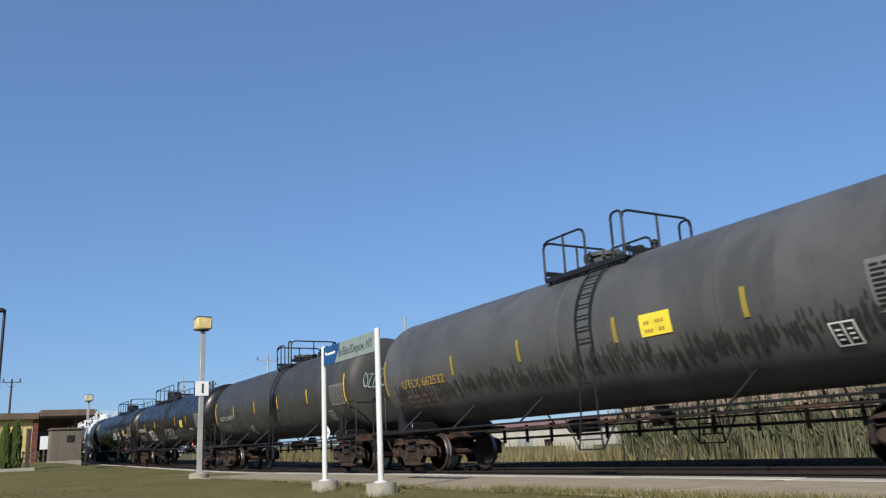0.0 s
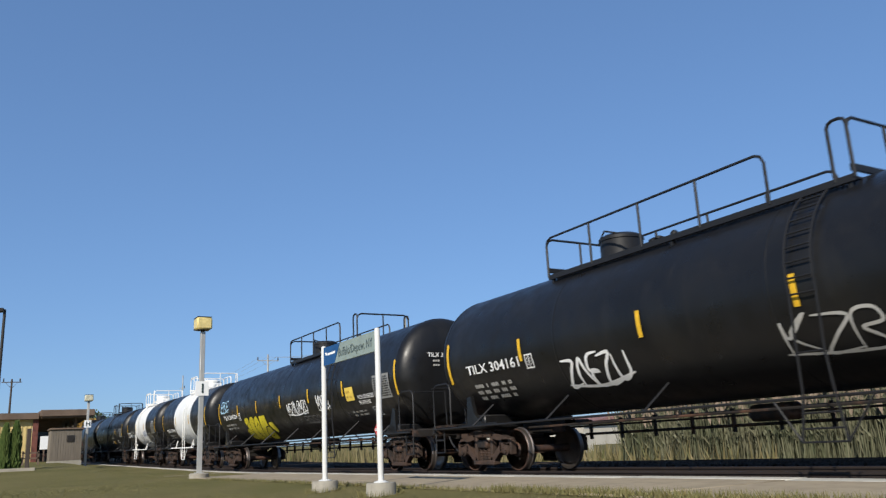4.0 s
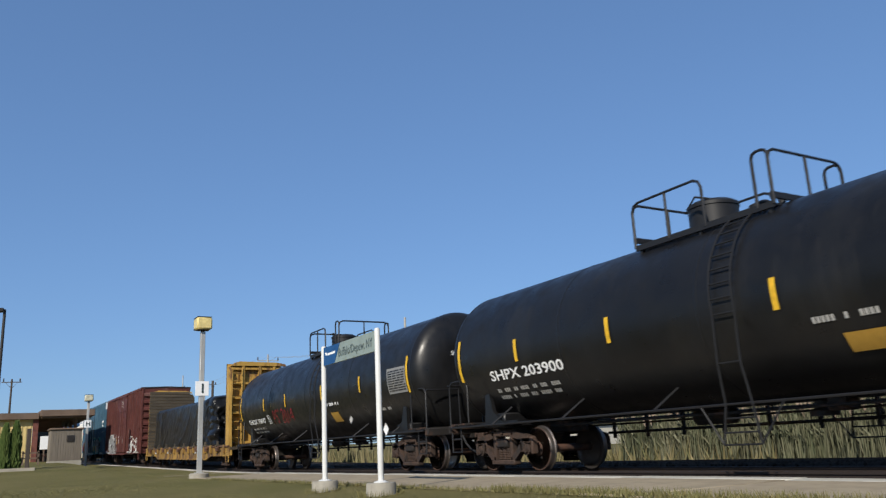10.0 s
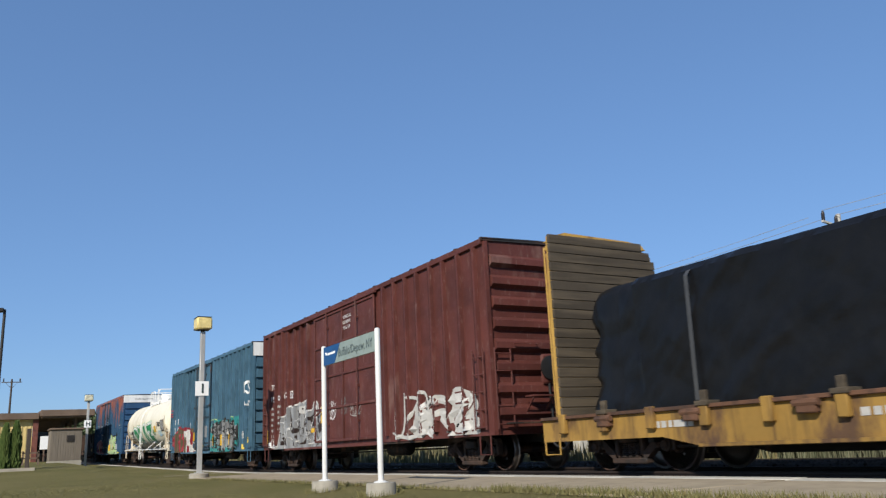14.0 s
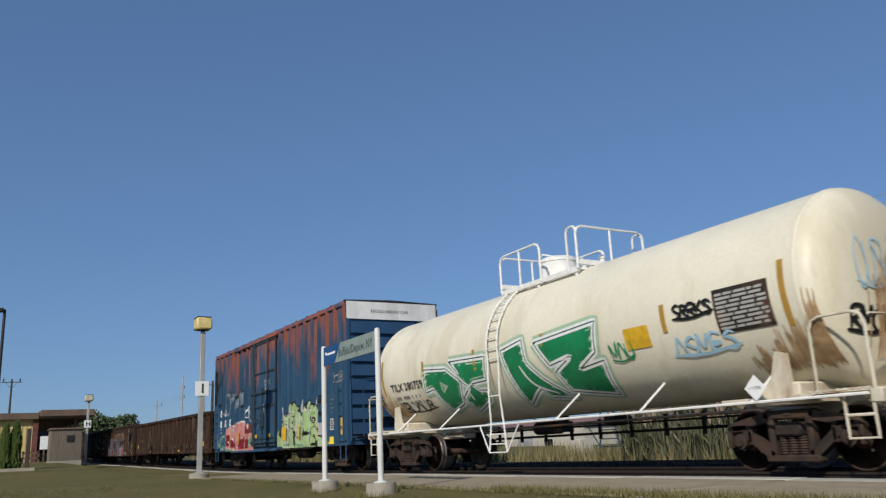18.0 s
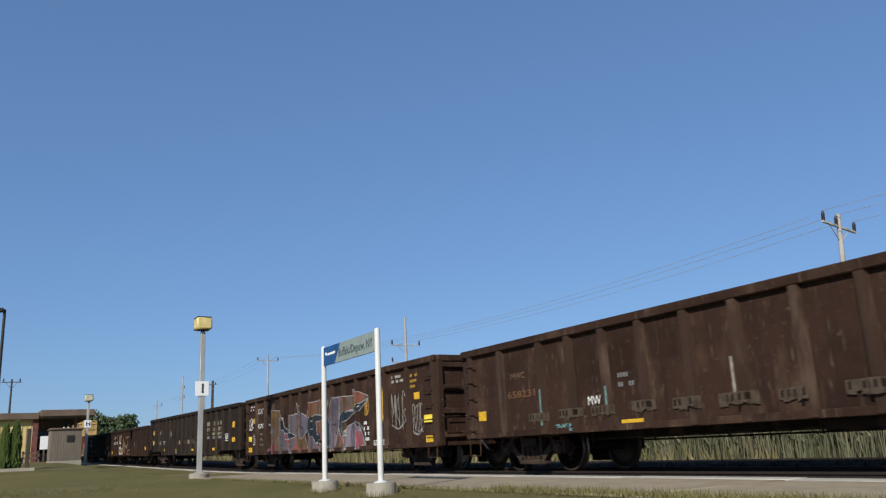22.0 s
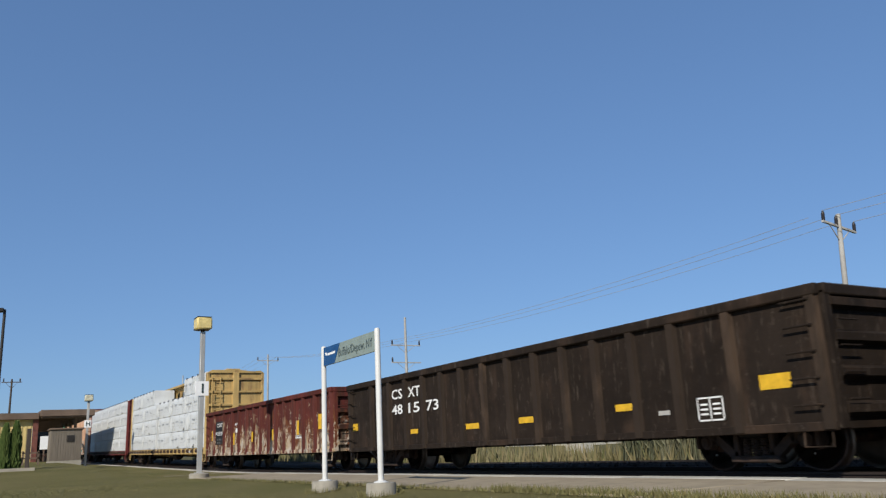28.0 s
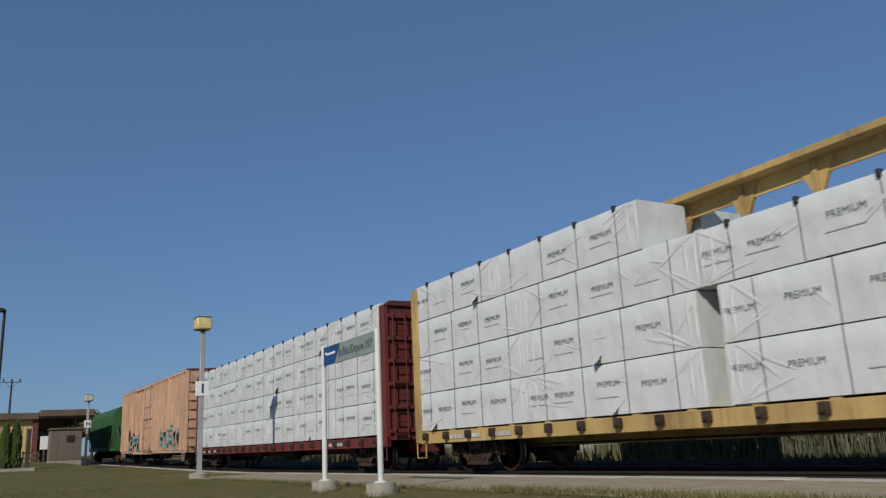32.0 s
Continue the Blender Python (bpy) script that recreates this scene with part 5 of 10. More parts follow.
    for dx, dy, r, h in ((0.85, 0.1, 0.11, 0.26), (1.15, -0.12, 0.08, 0.2), (1.3, 0.15, 0.06, 0.3)):
        s.lathe([(r, top - 0.06), (r, top + h * 0.7), (r * 1.3, top + h * 0.7), (r * 1.3, top + h * 0.85), (r * 0.6, top + h)], "z", (mx + dx, dy, 0), 12)
    part("top_valve", s, fit_mat, car, "valves and vents beside the manway")
    # ladder that follows the shell, then drops straight to the handrail
    for y in (-1, 1):
        s = Shape()
        rails = {}
        for dx in (-0.21, 0.21):
            pts = []
            for k in range(9):
                a = math.radians(58 - k * 66 / 8)
                pts.append((lad + dx, y * (R + 0.07) * math.cos(a), Z + (R + 0.07) * math.sin(a)))
            pts += [(lad + dx, y * (R + 0.07), 1.6), (lad + dx * 1.15, y * 1.53, 1.0), (lad + dx * 1.6, y * 1.55, 0.42)]
            s.tube(pts, 0.02, 6)
            rails[dx] = pts
        for k in range(1, 12):
            s.tube([rails[-0.21][k], rails[0.21][k]], 0.014, 6)
        for t in (0.35, 0.7):
            a, b = (Vector(rails[-0.21][-2]).lerp(Vector(rails[-0.21][-1]), t), Vector(rails[0.21][-2]).lerp(Vector(rails[0.21][-1]), t))
            s.tube([a, b], 0.014, 6)
        for dx in (-0.21, 0.21):
            s.tube([(lad + dx * 1.6, y * 1.55, 0.42), (lad + dx * 3.6, y * 1.5, 1.0)], 0.016, 6)
        part("side_ladder", s, fit_mat, car, "ladder curving over the shell")
    # conspicuity stripes on the near side
    put = tank_side(R, Z)
    for i, u in enumerate(stripes or []):
        big = i in (0, len(stripes) - 1)
        decal("reflector_stripe", put, u - 0.05, u + 0.05, 2.0 if big else 2.24, 2.95 if big else 2.7, stripe_mat or yellow_mark, car, "", 0.004)
    return car, put


# ---- box cars ----
def box_car(label, centre, half_body, mat, end_mat=None, roof_mat=None, half=None, W=1.58, top=5.12, bottom=0.78, posts=(), door=(-1.5, 1.3), door_mat=None, rib_mat=None, end_panel=None,
            door_top=None, plug=False, ribs=8, seam_mat=None, category="box car", name="box_car"):
    half = half or half_body + 0.78
    car = rides(thing(name, label, category, "cars of the freight train"), centre)
    hb, t = half_body, 0.05
    for y in (-1, 1):
        s = Shape()
        s.box(-hb, hb, y * (W - t), y * W, bottom, top)
        s.box(-hb, hb, y * (W - 0.02), y * (W + 0.004), bottom, bottom + 0.16)
        s.box(-hb, hb, y * (W - 0.02), y * (W + 0.07), top - 0.13, top, 0.01)
        part("side_wall", s, mat, car, "sheet-steel side wall")
    bumps = []
    for x in posts:
        if door[0] - 0.1 < x < door[1] + 0.1:
            continue
        a, b = max(-hb, x - 0.0), min(hb, x + 0.11)
        bumps.append((a, b, 0.1))
        s = Shape()
        s.prism([(a, 0), (a + 0.008, -0.1), (b - 0.008, -0.1), (b, 0)], "z", bottom + 0.16, top - 0.13)
        me = s.mesh("side_post", mat)
        part("side_post", me, None, car, "", pose(0, -W, 0))
        part("side_post", me, None, car, "", pose(a + b, W, 0, 0, 0, 180))
        if seam_mat:
            q = Shape()
            q.box(a + 0.006, a + 0.026, -W - 0.103, -W - 0.09, bottom + 0.17, top - 0.14)
            part("caulk_seam", q, seam_mat, car)
    # doors with upright rods, rails and a lever
    dt = door_top or top - 0.2
    for y in (-1, 1):
        d = Shape()
        yo = y * (W + 0.06)
        d.box(door[0], door[1], y * (W - 0.01), yo, bottom + 0.12, dt)
        dr = part("side_door", d, door_mat or mat, car, "sliding door with stiffening ribs")
        for k, z in enumerate((bottom + 0.15, 1.2, 2.4, 3.7, dt - 0.05) if plug else [bottom + 0.15 + (dt - bottom - 0.2) * k / 4 for k in range(5)]):
            d = Shape()
            d.box(door[0], door[1], yo, y * (W + 0.1), z - 0.035, z + 0.035, 0.008)
            part("rib", d, rib_mat or mat, dr)
        for x in ((door[0], door[1]) if plug else (door[0], (door[0] + door[1]) / 2, door[1])):
            d = Shape()
            d.box(x - 0.04, x + 0.04, yo, y * (W + 0.105), bottom + 0.12, dt, 0.008)
            part("rib", d, rib_mat or mat, dr)
        for k in ((0.13, 0.72) if plug else (0.25, 0.75)):
            x = door[0] + (door[1] - door[0]) * k
            r = Shape()
            r.tube([(x, y * (W + 0.14), bottom + 0.1), (x, y * (W + 0.14), dt + 0.05)], 0.036 if plug else 0.024)
            for z in (1.4, 2.4, 3.4, 4.4):
                r.box(x - 0.04, x + 0.04, y * (W + 0.08), y * (W + 0.15), z, z + 0.07)
            part("locking_bar", r, rib_mat or mat, dr, "upright door rod in its brackets")
        r = Shape()
        r.beam((door[0] + 0.3, y * (W + 0.16), 1.75), (door[0] + 0.95, y * (W + 0.16), 1.95), 0.03, 0.05)
        part("lever", r, rib_mat or mat, dr)
        if plug:
            x = door[0] + 0.46 * (door[1] - door[0])
            r = Shape()
            r.tube([(x, y * (W + 0.12), 1.1), (x, y * (W + 0.12), 3.05)], 0.025)
            r.box(x - 0.13, x + 0.15, yo, y * (W + 0.15), 1.62, 2.2, 0.02)
            r.box(x - 0.05, x + 0.05, yo, y * (W + 0.15), 2.85, 3.1, 0.01)
            r.beam((x, y * (W + 0.17), 1.5), (x, y * (W + 0.17), 2.1), 0.05, 0.04)
            part("lock_case", r, rib_mat or mat, dr, "upright door lock with its handle")
            for z, a, b in ((2.93, door[0] - 0.12, door[1] + 0.12), (1.05, door[0] - 0.1, door[1] + 0.1)):
                r = Shape()
                r.tube([(a, y * (W + 0.13), z), (b, y * (W + 0.13), z)], 0.024)
                for q in (door[0], x, door[1]):
                    r.box(q - 0.05, q + 0.05, y * (W + 0.06), y * (W + 0.15), z - 0.06, z + 0.06, 0.01)
                part("locking_bar", r, rib_mat or mat, dr, "level locking rod across the door")
            r = Shape()
            r.box(x - 0.13, x + 0.02, yo, y * (W + 0.166), 1.86, 2.02, 0.008)
            part("seal_card", r, grimy_white, dr, "white seal card")
            for px, pz, pw, ph in ((0.62, 1.75, 0.5, 0.5), (-0.62, 1.78, 0.4, 0.42)):
                r = Shape()
                r.box(x + px - pw / 2, x + px + pw / 2, yo, y * (W + 0.068), pz - ph / 2, pz + ph / 2)
                part("patch_panel", r, door_mat or mat, dr)
        for z in (bottom - 0.03, dt + 0.04):
            r = Shape()
            r.box(door[0] - 2.9, door[1] + 0.15, y * (W + 0.06), y * (W + 0.14), z - 0.035, z + 0.035, 0.008)
            part("door_rail", r, mat, car)
    bumps.append((door[0], door[1], 0.068))
    # ends: ribbed plates
    for sg in (-1, 1):
        s = Shape()
        s.box(sg * (hb - 0.05), sg * hb, -W + 0.002, W - 0.002, bottom, top - 0.02)
        e = part("end_wall", s, end_mat or mat, car, "ribbed end wall")
        z0, z1 = bottom + 0.25, (top - 0.62 if end_panel else top - 0.25)
        for k in range(ribs):
            z = z0 + (z1 - z0) * (k + 0.5) / ribs
            h = (z1 - z0) / ribs * (0.42 if plug else 0.32)
            f = 0.88 if plug else 0.45
            s = Shape()
            s.prism([(sg * hb, z - h), (sg * (hb + 0.12), z - h * f), (sg * (hb + 0.12), z + h * f), (sg * hb, z + h)], "y", -W + 0.14, W - 0.14)
            part("rib", s, end_mat or mat, e)
        for y in (-1, 1):
            s = Shape()
            s.box(sg * hb, sg * (hb + 0.05), y * (W - 0.1), y * W, bottom, top - 0.05)
            part("corner_post", s, end_mat or mat, e)
        if end_panel:
            q = Shape()
            q.box(sg * (hb + 0.004), sg * (hb + 0.055), -W, W, top - 0.55, top - 0.005)
            part("end_panel", q, end_panel, e, "white-painted top panel of the end")
        # ladders at both corners of the end and side, crossover platform
        for y in (-1, 1):
            L = [[(sg * (hb + 0.1), y * 1.08, z), (sg * (hb + 0.1), y * 1.5, z)] for z in (1.0, 1.38, 1.76, 2.14, 2.52)]
            L += [[(sg * (hb + 0.1), y * q, 0.9), (sg * (hb + 0.1), y * q, 2.65)] for q in (1.08, 1.5)]
            L += [[(sg * (hb - 0.12), y * (W + 0.09), z), (sg * (hb - 0.56), y * (W + 0.09), z)] for z in (0.95, 1.33, 1.71, 2.09, 2.47)]
            L += [[(sg * (hb - q), y * (W + 0.09), 0.9), (sg * (hb - q), y * (W + 0.09), 2.65)] for q in (0.12, 0.56)]
            L += [[(sg * (hb - 0.12), y * W, bottom), (sg * (hb - 0.12), y * W, 0.38), (sg * (hb - 0.54), y * W, 0.38), (sg * (hb - 0.54), y * W, bottom)]]
            railing(car, "corner_ladder", L, 0.017, mat, "short ladder and sill step at the corner")
        s = Shape()
        for k in range(5):
            s.box(sg * (hb + 0.08 + 0.06 * k), sg * (hb + 0.12 + 0.06 * k), -1.3, 1.3, 1.0, 1.03)
        part("end_platform", s, iron, car, "crossover grating")
        coupler(car, sg * half, sg)
        truck(car, sg * (hb - 1.75))
    s = Shape()
    s.lathe([(0.24, hb + 0.24), (0.27, hb + 0.25), (0.27, hb + 0.28), (0.24, hb + 0.29)], "x", (0, -0.12, 2.2), 24)
    for k in range(4):
        c, q = 0.25 * math.cos(math.pi * k / 4), 0.25 * math.sin(math.pi * k / 4)
        s.beam((hb + 0.265, -0.12 - c, 2.2 - q), (hb + 0.265, -0.12 + c, 2.2 + q), 0.02, 0.03, side=(1, 0, 0))
    s.lathe([(0.1, hb + 0.1), (0.1, hb + 0.23), (0.05, hb + 0.26)], "x", (0, -0.12, 2.2), 14)
    s.tube([(hb + 0.16, -0.12, 1.9), (hb + 0.16, -0.08, 1.0)], 0.025)
    s.tube([(hb + 0.2, 0.02, 2.0), (hb + 0.24, 0.14, 1.6), (hb + 0.2, 0.0, 1.35)], 0.022)
    part("brake_wheel", s, black_iron, car, "dark spoked hand brake wheel")
    s = Shape()
    s.box(hb + 0.12, hb + 0.22, -0.32, 0.1, 1.85, 2.52, 0.05)
    part("brake_housing", s, end_mat or mat, car, "painted housing behind the brake wheel")
    s = Shape()
    s.box(hb + 0.12, hb + 0.42, -0.78, -0.2, 1.56, 1.6, 0.008)
    for y in (-0.74, -0.24):
        s.beam((hb + 0.1, y, 1.25), (hb + 0.4, y, 1.56), 0.03, 0.03, side=(0, 1, 0))
    s.tube([(hb + 0.16, -1.0, 2.72), (hb + 0.2, -1.0, 2.74), (hb + 0.2, -0.4, 2.74), (hb + 0.16, -0.4, 2.72)], 0.016)
    part("brake_step", s, end_mat or mat, car, "brake step and hand hold")
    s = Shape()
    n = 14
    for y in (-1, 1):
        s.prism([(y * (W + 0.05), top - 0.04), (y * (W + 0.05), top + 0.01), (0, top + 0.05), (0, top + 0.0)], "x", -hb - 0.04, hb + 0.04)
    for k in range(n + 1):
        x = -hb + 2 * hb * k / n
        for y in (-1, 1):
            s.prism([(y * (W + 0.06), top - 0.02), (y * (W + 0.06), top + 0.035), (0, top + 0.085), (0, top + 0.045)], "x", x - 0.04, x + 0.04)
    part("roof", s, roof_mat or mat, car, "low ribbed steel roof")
    s = Shape()
    s.box(-hb, hb, -0.25, 0.25, 0.6, 0.95)
    for y in (-1, 1):
        for sg in (-1, 1):
            s.prism([(sg * (hb - 3.0), bottom), (sg * (hb - 3.2), bottom - 0.05), (0, bottom - 0.05), (0, bottom)], "y", y * (W - 0.1), y * (W - 0.02))
    s.box(-hb + 0.1, hb - 0.1, -W + 0.05, W - 0.05, bottom, bottom + 0.1)
    s.lathe([(0.1, -0.6), (0.2, -0.5), (0.2, 0.5), (0.1, 0.6)], "x", (1.8, -0.7, 0.6), 14)
    s.tube([(-hb + 3, -0.5, 0.55), (hb - 3, -0.5, 0.55)], 0.022)
    part("underframe", s, iron, car, "centre sill, floor and brake gear")
    return car, flat_side(W, bumps)


# ---- gondolas ----
# Brown and dark posts: worn, and paler to put their sunlit relief into the colour.
POST_OF = {gon_brown: paint("worn_sunlit_brown_post", (0.046, 0.0265, 0.018), (0.09, 0.06, 0.042), (0.52, 0.64), 1.6, streak=0.7, streak_col=(0.018, 0.013, 0.01), rough=0.75, spec=0.15),
           gon_dark: paint("worn_sunlit_dark_post", (0.03, 0.021, 0.015), (0.06, 0.04, 0.027), (0.54, 0.66), 1.6, streak=0.6, streak_col=(0.012, 0.01, 0.008), rough=0.75, spec=0.15),
           gon_red: paint("worn_maroon_post", (0.1, 0.029, 0.023), (0.3, 0.22, 0.15), (0.6, 0.68), 2.2, streak=0.6, streak_col=(0.035, 0.016, 0.013), rough=0.75, spec=0.15)}


def gondola(label, centre, hb, mat, half=None, W=1.52, top=2.62, bottom=0.66, posts=14, end_ribs=4, belly=0.0, chord=0.1, hat=0.085):
    half = half or hb + 0.6
    car = rides(thing("gondola", label, "gondola car", "cars of the freight train"), centre)
    low = bottom - belly
    bumps = []
    for y in (-1, 1):
        s = Shape()
        s.prism([(-hb, bottom), (-hb + 3.2, bottom), (-hb + 3.7, low), (hb - 3.7, low), (hb - 3.2, bottom), (hb, bottom), (hb, top), (-hb, top)], "y", y * (W - 0.03), y * W)
        part("side_wall", s, [mat], car, "thick-plate side wall")
        s = Shape()
        s.box(-hb - 0.02, hb + 0.02, y * (W - 0.05), y * (W + chord), top - 0.16, top, 0.02)
        part("top_chord", s, mat, car, "heavy top rail, dented by loading")
        s = Shape()
        s.box(-hb, hb, y * (W - 0.02), y * (W + 0.04), bottom - 0.02 if not belly else bottom, bottom + 0.1, 0.01) if not belly else s.box(-hb + 3.7, hb - 3.7, y * (W - 0.02), y * (W + 0.035), low, low + 0.1, 0.01)
        part("side_sill", s, mat, car)
        for x in (min(hb - 0.1, max(-hb + 0.1, q + 0.05)) for q in posts):
            s = Shape()
            z0 = low if abs(x) < hb - 3.7 else bottom
            s.add([(x - 0.095, y * W, z0), (x - 0.07, y * (W + hat * 0.8), z0), (x + 0.07, y * (W + hat * 0.8), z0), (x + 0.095, y * W, z0),
                   (x - 0.095, y * W, top - 0.14), (x - 0.07, y * (W + hat), top - 0.14), (x + 0.07, y * (W + hat), top - 0.14), (x + 0.095, y * W, top - 0.14)],
                  [(0, 1, 5, 4), (1, 2, 6, 5), (2, 3, 7, 6), (0, 3, 2, 1), (4, 5, 6, 7), (0, 4, 7, 3)])
            part("side_post", s, POST_OF.get(mat, mat), car)
            if y < 0:
                bumps.append((x - 0.075, x + 0.075, hat))
    for sg in (-1, 1):
        s = Shape()
        s.box(sg * (hb - 0.03), sg * hb, -W + 0.03, W - 0.03, bottom, top - 0.02)
        s.box(sg * (hb - 0.04), sg * (hb + 0.1), -W, W, top - 0.16, top - 0.005, 0.02)
        e = part("end_wall", s, mat, car, "end wall with heavy horizontal ribs")
        for k in range(end_ribs):
            z = bottom + 0.25 + (top - bottom - 0.5) * k / max(1, end_ribs - 1)
            s = Shape()
            s.prism([(sg * hb, z - 0.1), (sg * (hb + 0.1), z - 0.05), (sg * (hb + 0.1), z + 0.05), (sg * hb, z + 0.1)], "y", -W + 0.12, W - 0.12)
            part("rib", s, mat, e)
        for y in (-1, 1):
            s = Shape()
            s.box(sg * hb, sg * (hb + 0.08), y * (W - 0.14), y * W, bottom, top - 0.1, 0.01)
            part("corner_post", s, mat, e)
        for y in (-1, 1):
            L = [[(sg * (hb - 0.1), y * (W + 0.1), z), (sg * (hb - 0.55), y * (W + 0.1), z)] for z in (0.9, 1.25, 1.6, 1.95, 2.3)]
            L += [[(sg * (hb - 0.1), y * W, bottom), (sg * (hb - 0.1), y * (W + 0.02), 0.36), (sg * (hb - 0.52), y * (W + 0.02), 0.36), (sg * (hb - 0.52), y * W, bottom)]]
            L += [[(sg * (hb + 0.14), y * (W - 0.12), z), (sg * (hb + 0.14), y * (W - 0.55), z)] for z in (0.95, 1.3, 1.65, 2.0)]
            for ln in L:
                railing(car, "sill_step" if len(ln) > 2 else "grab_iron", [ln], 0.016, mat)
        coupler(car, sg * half, sg)
        truck(car, sg * (hb - 1.75))
    s = Shape()
    s.box(-hb + 0.03, hb - 0.03, -W + 0.03, W - 0.03, bottom + 0.32, bottom + 0.38)
    part("floor", s, gon_inside, car, "steel floor")
    s = Shape()
    s.box(-hb, hb, -0.24, 0.24, 0.62, 1.0)
    for k in range(int(hb)):
        x = -hb + 1 + 2 * (hb - 1) * k / (int(hb) - 1)
        s.box(x - 0.05, x + 0.05, -W + 0.05, W - 0.05, 0.78, 1.0)
    s.tube([(-hb + 3, -0.6, 0.6), (hb - 3, -0.6, 0.6)], 0.022)
    s.lathe([(0.07, -0.5), (0.13, -0.42), (0.13, 0.42), (0.07, 0.5)], "x", (-1.2, -0.5, 0.66), 14)
    s.box(0.7, 1.0, -0.7, -0.45, 0.55, 0.78, 0.03)
    for k in range(9):
        x = -hb + 3.2 + 2 * (hb - 3.2) * k / 8
        s.box(x - 0.02, x + 0.02, -0.62, -0.58, 0.52, 0.8)
    s.tube([(-hb + 3, 0.9, 0.54), (hb - 3, 0.9, 0.54)], 0.018)
    part("underframe", s, iron, car, "centre sill, cross bearers and brake gear")
    s = Shape()
    s.lathe([(0.2, hb + 0.2), (0.22, hb + 0.21), (0.22, hb + 0.24), (0.2, hb + 0.25)], "x", (0, 0.6, 1.7), 18)
    s.beam((hb + 0.225, 0.4, 1.7), (hb + 0.225, 0.8, 1.7), 0.02, 0.03, side=(1, 0, 0))
    s.beam((hb + 0.225, 0.6, 1.5), (hb + 0.225, 0.6, 1.9), 0.02, 0.03, side=(1, 0, 0))
    s.box(hb + 0.06, hb + 0.2, 0.45, 0.75, 1.35, 1.85, 0.03)
    part("brake_wheel", s, iron, car, "hand brake wheel and gear box")
    return car, flat_side(W, bumps)


# ---- flat car with bulkheads, and its wrapped load ----
rusty_flange = paint("rusty_flange", (0.12, 0.06, 0.035), (0.06, 0.035, 0.024), (0.45, 0.62), 3.0, rough=0.8, stretch=(1, 1, 1))


